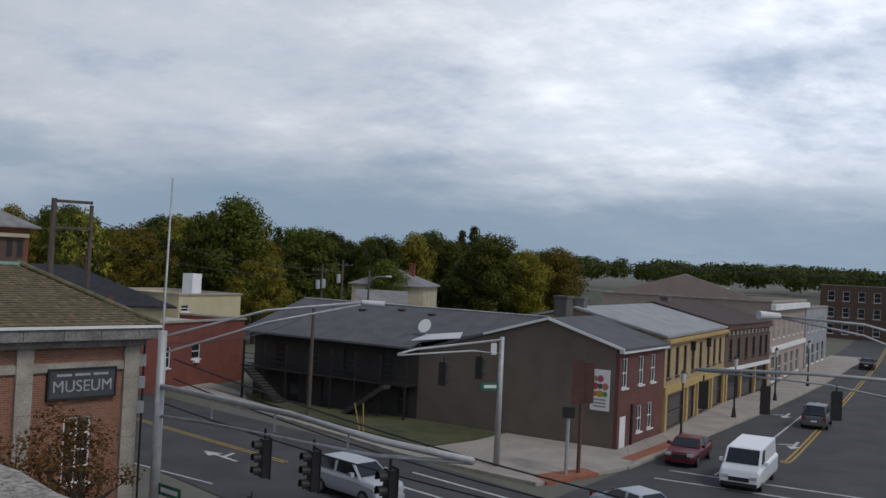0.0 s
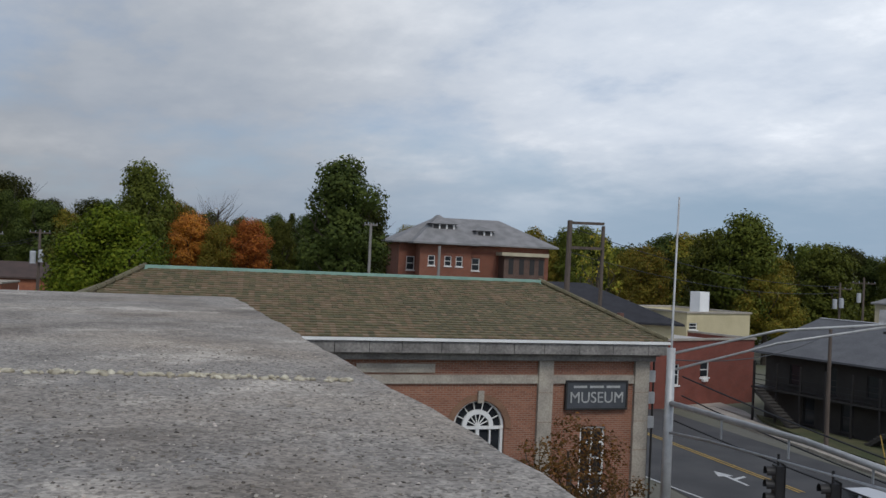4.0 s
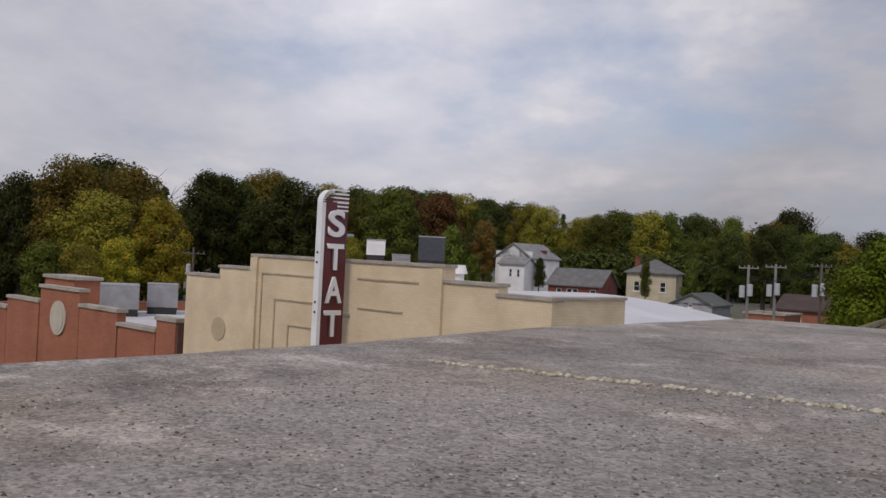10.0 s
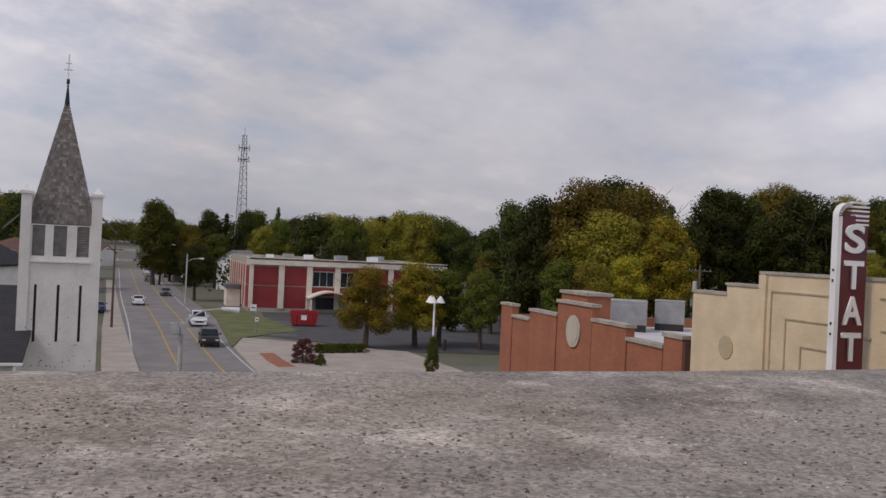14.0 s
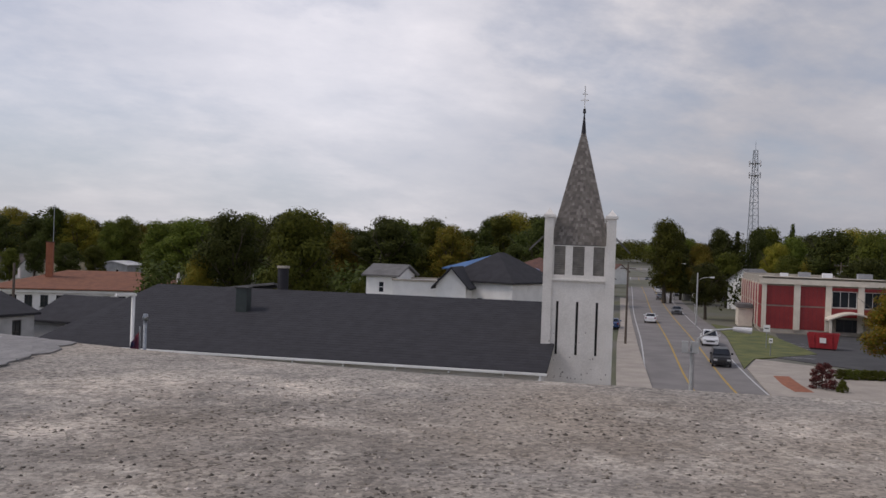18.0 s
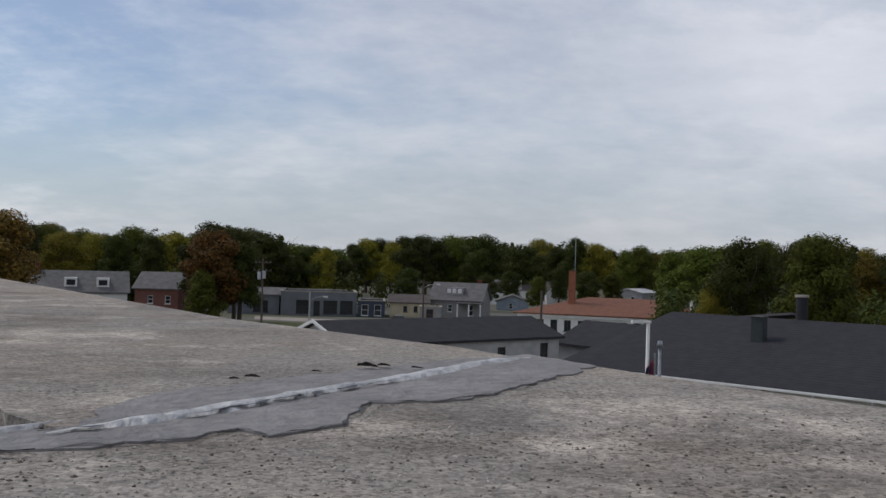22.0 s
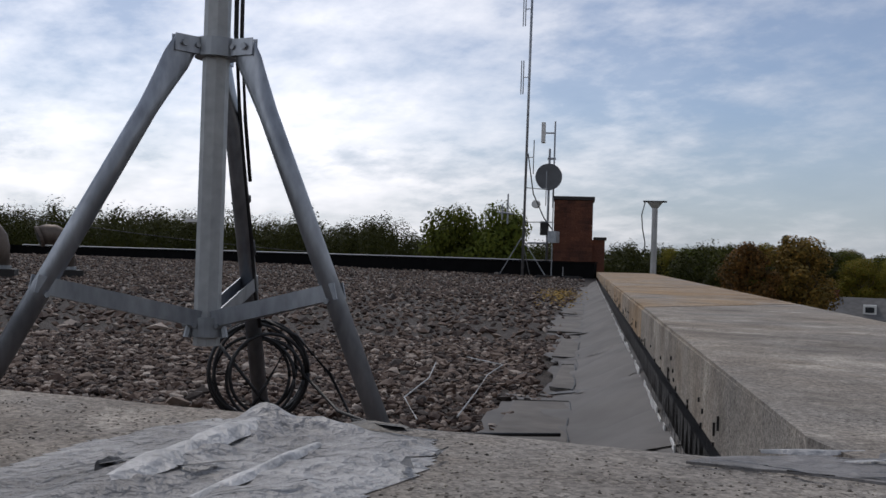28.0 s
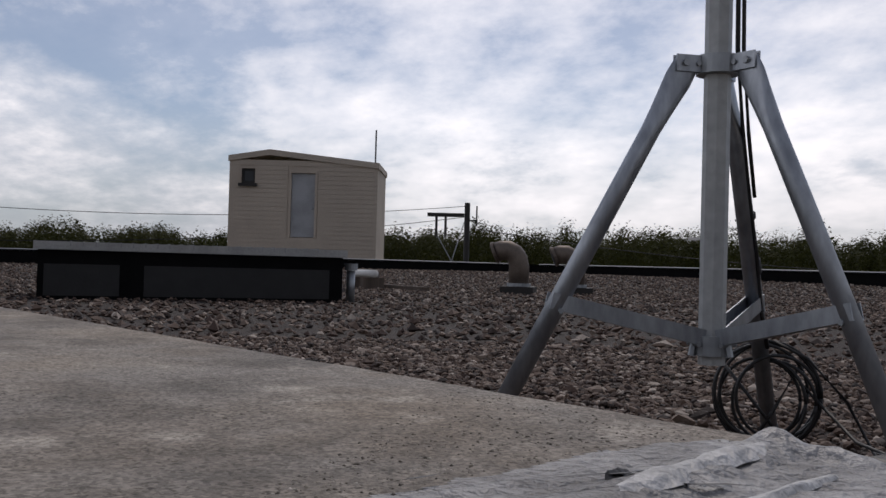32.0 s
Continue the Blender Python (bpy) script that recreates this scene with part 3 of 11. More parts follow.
    drifts = ramp(noise_tex(9, 5, 0.65), [(0.42, (0.25, 0.25, 0.25)), (0.66, (1, 1, 1))])
    col = mix(drifts, col, mix(1.0, col, specks, "MULTIPLY"))
    ll.new(col, bs.inputs["Base Color"])
    bs.inputs["Roughness"].default_value = 0.95
    add = nn.new("ShaderNodeMath")
    add.operation = "ADD"
    ll.new(noise_tex(150, 4, 0.65), add.inputs[0])
    ll.new(noise_tex(420, 2, 0.6), add.inputs[1])
    bp = nn.new("ShaderNodeBump")
    bp.inputs["Strength"].default_value, bp.inputs["Distance"].default_value = 0.6, 0.0022
    ll.new(add.outputs[0], bp.inputs["Height"])
    ll.new(bp.outputs[0], bs.inputs["Normal"])
    return m


def island_mat(name, stops, rough=0.85, bump=0.3, bump_scale=60, noise_amount=0.3, noise_scale=20):
    """Colour drawn by loose piece of the mesh, with a little grain."""
    m = bpy.data.materials.new(name)
    m.use_nodes = True
    nt = m.node_tree
    bs = nt.nodes["Principled BSDF"]
    ge = nt.nodes.new("ShaderNodeNewGeometry")
    rp = nt.nodes.new("ShaderNodeValToRGB")
    while len(rp.color_ramp.elements) < len(stops):
        rp.color_ramp.elements.new(0.5)
    for e, (p, c) in zip(rp.color_ramp.elements, stops):
        e.position, e.color = p, (*c, 1)
    nt.links.new(ge.outputs["Random Per Island"], rp.inputs[0])
    tc = nt.nodes.new("ShaderNodeTexCoord")
    nz = nt.nodes.new("ShaderNodeTexNoise")
    nz.inputs["Scale"].default_value, nz.inputs["Detail"].default_value = noise_scale, 5
    nt.links.new(tc.outputs["Object"], nz.inputs["Vector"])
    mr = nt.nodes.new("ShaderNodeMapRange")
    mr.inputs["To Min"].default_value, mr.inputs["To Max"].default_value = 1 - noise_amount, 1 + noise_amount
    nt.links.new(nz.outputs["Fac"], mr.inputs["Value"])
    mx = nt.nodes.new("ShaderNodeMix")
    mx.data_type, mx.blend_type = "RGBA", "MULTIPLY"
    mx.inputs["Factor"].default_value = 1
    nt.links.new(rp.outputs[0], mx.inputs["A"])
    nt.links.new(mr.outputs[0], mx.inputs["B"])
    nt.links.new(mx.outputs["Result"], bs.inputs["Base Color"])
    bs.inputs["Roughness"].default_value = rough
    if bump:
        bp = nt.nodes.new("ShaderNodeBump")
        bp.inputs["Strength"].default_value, bp.inputs["Distance"].default_value = bump, 0.01
        n2 = nt.nodes.new("ShaderNodeTexNoise")
        n2.inputs["Scale"].default_value = bump_scale
        nt.links.new(tc.outputs["Object"], n2.inputs["Vector"])
        nt.links.new(n2.outputs["Fac"], bp.inputs["Height"])
        nt.links.new(bp.outputs[0], bs.inputs["Normal"])
    return m


COPE = rough_concrete("coping_concrete")
COPE_LICHEN = rough_concrete("coping_concrete_with_lichen", (0.44, 0.265, 0.105), 0.72)
MORTAR = island_mat("mortar_crumbs", [(0.0, (0.30, 0.26, 0.18)), (0.6, (0.45, 0.40, 0.30)), (1.0, (0.6, 0.55, 0.42))])
PALE_COAT = mat("pale_roof_coating", (0.70, 0.69, 0.675), (0.52, 0.51, 0.50), 14, 0.6, 0.6, metal=0.25, stain=0.45, fine=70)
ALU_COAT = mat("aluminium_roof_coating", (0.45, 0.44, 0.43), (0.20, 0.19, 0.18), 8, 0.5, 0.7, metal=0.3, stain=0.55, fine=90)
GREY_COAT = mat("grey_patch_coating", (0.30, 0.282, 0.268), (0.21, 0.198, 0.188), 8, 0.7, 0.5, stain=0.35, fine=60)
MORTAR_LIP = mat("worn_concrete_lip", (0.50, 0.45, 0.385), (0.36, 0.32, 0.27), 30, 0.95, 0.8, stain=0.4, fine=200)
TAR = mat("tar", (0.012, 0.011, 0.011), (0.02, 0.019, 0.018), 20, 0.5, 0.4)
MEMBRANE_GREY = mat("grey_flashing_membrane", (0.14, 0.128, 0.118), (0.085, 0.077, 0.07), 3.0, 0.72, 0.15, stain=0.35, fine=9)
MEMBRANE_TAN = mat("tan_felt", (0.19, 0.17, 0.148), (0.13, 0.115, 0.10), 4.0, 0.8, 0.2, stain=0.45, fine=14)

# ---- the roof that carries the camera ----
ROOF_Z, COP_Z = 10.05, 10.37
armA, b_dir = Vector((0.37, -0.929)), Vector((0.982, 0.19))
A_IN, A_OUT, A_LEN = Vector((0.13, -0.80)), Vector((-0.10, -1.88)), 23.2
out_dir = Vector((0.336, -0.942))


def cope_piece(pts, material, label):
    bm = bm_new()
    prism(bm, pts, COP_Z - 0.11, COP_Z)
    side = [e for e in bm.edges if all(v.co.z > COP_Z - 0.01 for v in e.verts)]
    bmesh.ops.bevel(bm, geom=side, offset=0.008, segments=2, affect="EDGES")
    return tagged(link("parapet_coping", bm, material), label, "coping", kind="structure")


pad = [(-1.81, 1.995), (-2.30, 1.50), (-1.73, 0.66), (-1.34, 0.24), (-1.10, -0.08), (-0.81, -0.50), (-0.62, -0.80), (-0.47, -1.19), (-0.44, -1.19), (0.08, -0.70), (0.15, -0.675)]
b_in, b_out = Vector((0.15, -0.675)), Vector((0.30, 0.05))
pad2 = pad + [tuple(b_in + b_dir * 3.6), tuple(b_out + b_dir * 3.6), tuple(b_out)]
cope_piece(ragged(pad2, 0.004, 0.06, 1), COPE, "weathered pitted grey concrete coping at the roof corner")
cut = (0.0, 2.44, 5.6, 8.8, 12.0, 15.2, 18.4, A_LEN)
for k in range(7):
    i0, i1 = A_IN + armA * (cut[k] + (0 if k == 0 else 0.006)), A_IN + armA * (cut[k + 1] - 0.006)
    o0, o1 = A_OUT + out_dir * (cut[k] + 0.04), A_OUT + out_dir * (cut[k + 1] + 0.03)
    first = [(-0.445, -1.205), (0.085, -0.715)] if k == 0 else []
    lead = [(-0.40, -1.36), (-0.34, -1.43)] if k == 0 else []
    pts = [tuple(o1), tuple(o0)] + lead[::-1] + first + [tuple(i0), tuple(i1)]
    cope_piece(pts, COPE if k == 0 else COPE_LICHEN, "weathered grey concrete coping slab" if k == 0 else "concrete coping slab stained with orange lichen")
for k, (s0, s1) in enumerate(((3.612, 7.2), (7.212, 10.8), (10.812, 14.4), (14.412, 18.0), (18.012, 24.3))):
    cope_piece([tuple(b_in + b_dir * s) for s in (s0, s1)] + [tuple(b_out + b_dir * s) for s in (s1, s0)], COPE, "weathered grey concrete coping slab")

# parapet core below the slabs, coloured black for the darkness of the gap
bm = bm_new()
n_in = Vector((0.929, 0.37))
core = [A_IN - n_in * 0.05, A_IN - n_in * 0.05 + armA * (A_LEN - 0.1), A_IN - n_in * 0.45 + armA * (A_LEN - 0.1), A_IN - n_in * 0.45 + armA * 0.9]
prism(bm, core, 9.5, COP_Z - 0.115)
bcore = [b_in + b_dir * 0.1 + Vector((0, 0.04)), b_in + b_dir * 24.2 + Vector((0, 0.04)), b_out + b_dir * 24.2 - Vector((0, 0.06)), b_out + b_dir * 0.1 - Vector((0, 0.06))]
prism(bm, bcore, 9.5, COP_Z - 0.115)
prism(bm, [Vector(p) * 0.93 for p in pad[:9]] + [Vector((0.05, -0.6)), Vector((0.25, 0.0))], 9.5, COP_Z - 0.115)
tagged(link("parapet_core", bm, BLACK), "parapet core coloured black for the dark gap under the coping", "parapet", kind="structure")

# roof deck and the building below it
P0, P1, P2, P3 = A_IN + armA * A_LEN, Vector((27, -19)), Vector((25.5, -1.5)), b_in + b_dir * 24.3
bm = bm_new()


def roof_z(x, y):
    """The deck falls towards the near corner."""
    return ROOF_Z + 0.26 * smooth(17, 29, math.hypot(x, y))


edge = [A_IN, P0, P1, P2, P3, b_in]
n = 30
for (a, b), (c, d) in (((A_IN, P0), (b_in, P2)), ((b_in, P2), (b_in, P3)), ((P0, P0), (P2, P1))):
    rows = []
    for i in range(n + 1):
        p, q = a.lerp(b, i / n), c.lerp(d, i / n)
        rows.append([bm.verts.new((*p.lerp(q, j / 20), roof_z(*p.lerp(q, j / 20)))) for j in range(21)])
    for ra, rb in zip(rows, rows[1:]):
        for j in range(20):
            bm.faces.new((ra[j], rb[j], rb[j + 1], ra[j + 1]))
bmesh.ops.recalc_face_normals(bm, faces=bm.faces)
prism(bm, edge, ROOF_Z - 0.4, ROOF_Z - 0.02)
roof = tagged(link("roof_deck", bm, GRAVELBED), "flat roof deck covered with brown grey gravel", "roof", kind="structure")
bm = bm_new()
prism(bm, [Vector(p) * 0.9 for p in pad[:8]] + [A_OUT + out_dir * A_LEN - Vector((-0.1, 0.0)), P0, P1, P2, P3 + Vector((0, 0.3)), b_out * 0.8], 0, ROOF_Z - 0.56)
tagged(link("wall_host", bm, BRICK_BUFF), "buff brick walls of the building under the roof", "wall", kind="structure")

# flashing sheets along the parapet, one lapped on the next
sheet_cuts = (-0.14, 1.05, 2.35, 3.5, 5.2, 7.4, 10.0, 13.5, 17.5, 22.8)
rnd = random.Random(4)
flashing = thing("flashing", None, "grey lapped membrane flashing between parapet and gravel", "flashing", kind="structure")
for k in range(9):
    s0, s1 = sheet_cuts[k], sheet_cuts[k + 1] + 0.06
    lift = 0.004 * (k % 3)
    out = 0.36 + rnd.uniform(-0.05, 0.09)
    bm = bm_new()
    rows = []
    n = max(4, int((s1 - s0) / 0.12))
    for i in range(n + 1):
        s = s0 + (s1 - s0) * i / n
        w = 0.010 * math.sin(s * 7.0) + 0.008 * math.sin(s * 17 + k)
        prof = ((-0.006, 10.168), (0.06 + w, 10.142 + w), (0.13 + w, 10.108 + w), (0.20 + w, 10.074 + abs(w) * 0.5), (out * 0.8, 10.064 + 0.008 * math.sin(s * 7)), (out + rnd.uniform(-0.03, 0.03), 10.062 + rnd.uniform(0, 0.012)))
        rows.append([bm.verts.new((*(A_IN + armA * s + n_in * o), z + lift)) for o, z in prof])
    for a, b in zip(rows, rows[1:]):
        for j in range(5):
            bm.faces.new((a[j], b[j], b[j + 1], a[j + 1]))
    part("flashing_sheet", bm, MEMBRANE_GREY, flashing, smooth=True)
    # tarred lap at the sheet's end and a seam along it
    bm = bm_new()
    rows = []
    for s in (s1 - (0.05 if k % 3 == 1 else 0.018), s1):
        w = 0.010 * math.sin(s * 7.0) + 0.008 * math.sin(s * 17 + k)
        rows.append([bm.verts.new((*(A_IN + armA * (s + 0.02 * math.sin(o * 40)) + n_in * o), z + lift + 0.003)) for o, z in ((0.0, 10.165), (0.06 + w, 10.142 + w), (0.13 + w, 10.108 + w), (0.20 + w, 10.074 + abs(w) * 0.5), (out * 0.8, 10.066 + 0.008 * math.sin(s * 7)))])
    for j in range(4):
        bm.faces.new((rows[0][j], rows[1][j], rows[1][j + 1], rows[0][j + 1]))
    rows = [[bm.verts.new((*(A_IN + armA * (s0 + (s1 - s0) * i / 12) + n_in * (0.215 + dd + 0.006 * math.sin(i + k))), 10.0715 + lift)) for dd in (0.0, 0.004)] for i in range(13)]
    for a, b in zip(rows, rows[1:]):
        bm.faces.new((a[0], b[0], b[1], a[1]))
    part("lap_seam", bm, TAR, flashing, "dark tarred lap")
    # tan felt piece laid on the flat part, with tarred edges
    if k < 6:
        q0, q1 = s0 + 0.10 + 0.05 * (k % 2), s1 - 0.16 - 0.06 * (k % 3)
        quad = [A_IN + armA * a + n_in * b for a, b in ((q0, 0.215), (q1, 0.222), (q1 - 0.03, out - 0.04), (q0 + 0.04, out - 0.02))]
        bm = bm_new()
        prism(bm, quad, 10.056 + lift, 10.0745 + lift)
        part("felt_piece", bm, MEMBRANE_TAN, flashing, "tan felt strip")
        edge_z = 10.0745 + lift
        for a, b in ((quad[0], quad[3]), (quad[1], quad[2]), (quad[0], quad[1])):
            bm = bm_new()
            pts_ = [a.lerp(b, f / 6) + Vector((0.004 * math.sin(f * 2.1 + k), 0.004 * math.cos(f * 1.7))) for f in range(7)]
            pipe(bm, [(p.x, p.y, edge_z) for p in pts_], 0.0028, 5)
            part("lap_seam", bm, TAR, flashing, "dark tarred lap")
# metal termination strip, broken in places, and tar runs on the slab's face
bm = bm_new()
for k in range(190):
    s0 = 0.2 + k * 0.115
    if rnd.random() < 0.75:
        a, b = A_IN + armA * s0, A_IN + armA * (s0 + rnd.uniform(0.03, 0.115))
        m, L = front(b, a)
        box(bm, 0, L, -0.012, -0.009, 10.155 + rnd.uniform(-0.008, 0.004), 10.172 + rnd.uniform(-0.006, 0.014), m)
part("termination_strip", bm, WHITE, flashing, "flaking white metal edge strip")
bm = bm_new()
for k in range(80):
    s = rnd.uniform(0, 1) ** 1.5 * 12
    a = A_IN + armA * s + n_in * 0.003
    m, L = front(a + armA * 0.5, a)
    h = rnd.uniform(0.004, 0.010) * (3.0 if k % 5 == 0 else 1.0)
    z = 10.262 + rnd.uniform(0, 0.055) * (1 if k % 3 else 0)
    box(bm, 0, rnd.uniform(0.001, 0.0022), -0.0012, 0.002, z, z + h, m)
part("tar_drip", bm, TAR, flashing, "black tar runs")
bm = bm_new()
for k in range(230):
    s = 0.1 + k * 0.05 + rnd.uniform(-0.02, 0.02)
    a = A_IN + armA * s + n_in * 0.012
    b = a + armA * rnd.uniform(0.02, 0.06)
    z = 10.185 - rnd.uniform(0, 0.035)
    vs = [bm.verts.new(p) for p in ((*a, 10.256), (*b, 10.256), (*a.lerp(b, rnd.random()), z))]
    bm.faces.new(vs)
part("tar_fringe", bm, TAR, flashing, "ragged black tar fringe under the slab")
# the darkness of the gap under the coping, put into a black strip
m, L = front(A_IN + armA * 22.0, A_IN + armA * 0.02)
part("tarred_gap", boxes((0, L, 0.004, 0.02, 10.13, 10.256)), TAR, flashing, "black strip for the dark gap under the coping")

# joint coatings on the corner
patch = [(0.18, -0.635), (0.08, -0.652), (-0.01, -0.68), (-0.04, -0.71), (-0.06, -0.68), (-0.12, -0.72), (-0.16, -0.83), (-0.22, -0.83), (-0.29, -0.87), (-0.40, -0.99), (-0.50, -1.10), (-0.46, -1.24), (-0.31, -1.16), (-0.12, -1.01), (0.02, -0.90), (0.065, -0.815), (0.072, -0.735), (0.155, -0.678)]
coat = thing("joint_patch", None, "grey sealing coat over the coping joint with a pale ridge", "roof patch", kind="structure")
bm = bm_new()
prism(bm, ragged(patch, 0.008, 0.02, 3), COP_Z - 0.002, COP_Z + 0.0017)
part("coating", bm, GREY_COAT, coat)


def ridge(pts, half, h, seed, base):
    """A low uneven bead along the points."""
    r = random.Random(seed)
    line = []
    for a, b in zip(pts, pts[1:]):
        n = max(2, int((Vector(b) - Vector(a)).length / 0.015))
        line += [Vector(a).lerp(Vector(b), k / n) for k in range(n)]
    line.append(Vector(pts[-1]))
    bm = bm_new()
    rows = []
    for i, p in enumerate(line):
        d = (line[min(i + 1, len(line) - 1)] - line[max(i - 1, 0)]).normalized()
        nr = Vector((-d.y, d.x))
        hh, hw = h * r.uniform(0.7, 1.2), half * (0.95 + 0.25 * math.sin(i * 0.31 + seed) + 0.15 * math.sin(i * 0.83) + r.uniform(-0.14, 0.14))
        end = min(1.0, (min(i, len(line) - 1 - i) + 0.02) / 4)
        hh, hw = hh * end, hw * (0.3 + 0.7 * end)
        rows.append([bm.verts.new((*(p + nr * o * hw), base + z)) for o, z in ((-1, -0.002), (-0.45, hh * 0.8), (0.1, hh), (0.55, hh * 0.7), (1, -0.002))])
    for a, b in zip(rows, rows[1:]):
        for j in range(4):
            bm.faces.new((a[j], b[j], b[j + 1], a[j + 1]))
    return bm


part("sealant_ridge", ridge([(0.09, -0.705), (0.02, -0.75), (-0.05, -0.82), (-0.13, -0.90), (-0.24, -1.0), (-0.36, -1.13), (-0.45, -1.20)], 0.014, 0.004, 5, COP_Z + 0.0018), PALE_COAT, coat, "pale sealant ridge", smooth=True)


def crack(pts, seed, w, z, gaps=0.3):
    """Torn dark edges of old felt: short thin uneven ribbons along the points."""
    r = random.Random(seed)
    line = [Vector(p) for p in ragged(pts + pts[::-1], 0.004, 0.012, seed)]
    line = line[:len(line) // 2]
    bm = bm_new()
    i = 0
    while i < len(line) - 2:
        n = r.randrange(2, 9)
        seg = line[i:i + n + 1]
        i += n
        if len(seg) < 2 or r.random() < gaps:
            continue
        up, lo = [], []
        for k, p in enumerate(seg):
            d = (seg[min(k + 1, len(seg) - 1)] - seg[max(k - 1, 0)]).normalized()
            nr = Vector((-d.y, d.x))
            hw = 0.0002 if k in (0, len(seg) - 1) else w * r.uniform(0.3, 1.0)
            up.append(bm.verts.new((*(p + nr * hw), z)))
            lo.append(bm.verts.new((*(p - nr * hw), z + r.uniform(0, 0.001))))
        for k in range(len(seg) - 1):
            bm.faces.new((up[k], lo[k], lo[k + 1], up[k + 1]))
    return bm


part("torn_edge", crack(patch[1:11], 6, 0.0018, COP_Z + 0.0022, 0.3), TAR, coat, "torn black felt edge")
part("torn_edge", crack([(0.095, -0.70), (0.02, -0.738), (-0.05, -0.803), (-0.13, -0.885), (-0.22, -0.965)], 7, 0.0042, COP_Z + 0.0044, 0.18), TAR, coat, "torn black felt edge")
part("torn_edge", crack([(0.02, -0.89), (-0.12, -1.0), (-0.28, -1.13)], 8, 0.0055, COP_Z + 0.004, 0.5), TAR, coat, "torn black felt edge")
for k, pts in enumerate(([(0.19, -0.628), (0.14, -0.641), (0.09, -0.634)], [(0.15, -0.652), (0.10, -0.655), (0.05, -0.668)], [(0.115, -0.632), (0.06, -0.645), (0.02, -0.655)])):
    part("torn_edge", crack(pts, 9 + 20 * k, 0.0034, COP_Z + 0.0045, 0.12), TAR, coat, "torn black felt edge")


def flake(x, y, az, w_, d_, h_, seed, parent):
    """A curled scrap of torn felt, lifted along one side."""
    r = random.Random(seed)
    bm = bm_new()
    rows = []
    for i in range(9):
        f = i / 8 - 0.5
        k = (1 - (2 * f) ** 2) ** 0.5 * r.uniform(0.75, 1.1)
        rows.append([bm.verts.new(Matrix.Rotation(radians(az), 3, "Z") @ Vector((f * w_, o * d_ * k, z * k))) for o, z in ((0.5, 0.0), (0.0, h_ * 0.5), (-0.5, h_))])
    for a, b in zip(rows, rows[1:]):
        for j in range(2):
            bm.faces.new((a[j], b[j], b[j + 1], a[j + 1]))
    for v in bm.verts:
        v.co += Vector((x, y, COP_Z + 0.004))
    return part("felt_flake", bm, TAR, parent, "curled black felt scrap")


for k, (x, y, az, w_, d_, h_) in enumerate(((-0.205, -1.075, 140, 0.03, 0.010, 0.006), (-0.225, -1.082, 152, 0.018, 0.010, 0.004), (-0.069, -0.986, 150, 0.02, 0.007, 0.004), (-0.05, -0.972, 160, 0.012, 0.006, 0.003), (-0.26, -1.06, 138, 0.018, 0.007, 0.003), (-0.14, -1.03, 150, 0.012, 0.006, 0.003))):
    flake(x, y, az, w_, d_, h_, 40 + k, coat)
# pale worn lip of concrete along the coating's torn edge
for k, pts in enumerate(([(-0.02, -0.672), (-0.042, -0.698), (-0.066, -0.682)], [(-0.135, -0.74), (-0.165, -0.815), (-0.22, -0.82)], [(0.15, -0.72), (0.11, -0.745), (0.085, -0.77)])):
    part("worn_lip", ridge(pts, 0.007, 0.0022, 31 + k, COP_Z), PALE_COAT if k == 2 else MORTAR_LIP, coat, "pale worn concrete lip", smooth=True)
coat2 = thing("joint_patch", None, "crumpled silver grey sealing coat over the coping joint", "roof patch", kind="structure")
patch2 = [(0.47, -0.17), (0.485, -0.26), (0.505, -0.34), (0.53, -0.42), (0.545, -0.50), (0.535, -0.565), (0.49, -0.585), (0.42, -0.594), (0.35, -0.602), (0.318, -0.545), (0.302, -0.50), (0.288, -0.42), (0.295, -0.30), (0.33, -0.18)]


def inside(p, poly):
    hit = False
    for (x0, y0), (x1, y1) in zip(poly, poly[1:] + poly[:1]):
        if (y0 > p[1]) != (y1 > p[1]) and p[0] < (x1 - x0) * (p[1] - y0) / (y1 - y0) + x0:
            hit = not hit
    return hit


def off_line(p, line):
    best = 9.0
    for a, b in zip(line, line[1:]):
        a, b = Vector(a), Vector(b)
        t_ = max(0.0, min(1.0, (p - a).dot(b - a) / (b - a).length_squared))
        best = min(best, (p - a.lerp(b, t_)).length)
    return best


def crumpled(poly, crests, step, amp, base):
    """A sheet that swells along the crests and creases between them: (line, width, height)."""
    poly = [tuple(q) for q in ragged(poly, 0.007, 0.02, 8)]
    xs, ys = [q[0] for q in poly], [q[1] for q in poly]
    nx, ny = int((max(xs) - min(xs)) / step) + 2, int((max(ys) - min(ys)) / step) + 2
    bm = bm_new()
    grid = {}
    for i in range(nx):
        for j in range(ny):
            p = Vector((min(xs) + i * step, min(ys) + j * step))
            if inside(p, poly):
                rim = min(1.0, off_line(p, poly + poly[:1]) / 0.02)
                h = sum(hh_ * math.exp(-(off_line(p, ln) / wd) ** 2) for ln, wd, hh_ in crests)
                q = Vector((p.x * 26, p.y * 26, 3.0))
                h += amp * (1.0 - abs(noise.noise(q)) * 2.2) + amp * 0.6 * noise.noise(q * 2.7) + amp * 0.35 * noise.noise(q * 6.1)
                grid[i, j] = bm.verts.new((p.x, p.y, base + 0.0005 + max(-0.0004, h) * rim))
    for i, j in grid:
        if all(k in grid for k in ((i + 1, j), (i, j + 1), (i + 1, j + 1))):
            bm.faces.new((grid[i, j], grid[i + 1, j], grid[i + 1, j + 1], grid[i, j + 1]))
    return bm


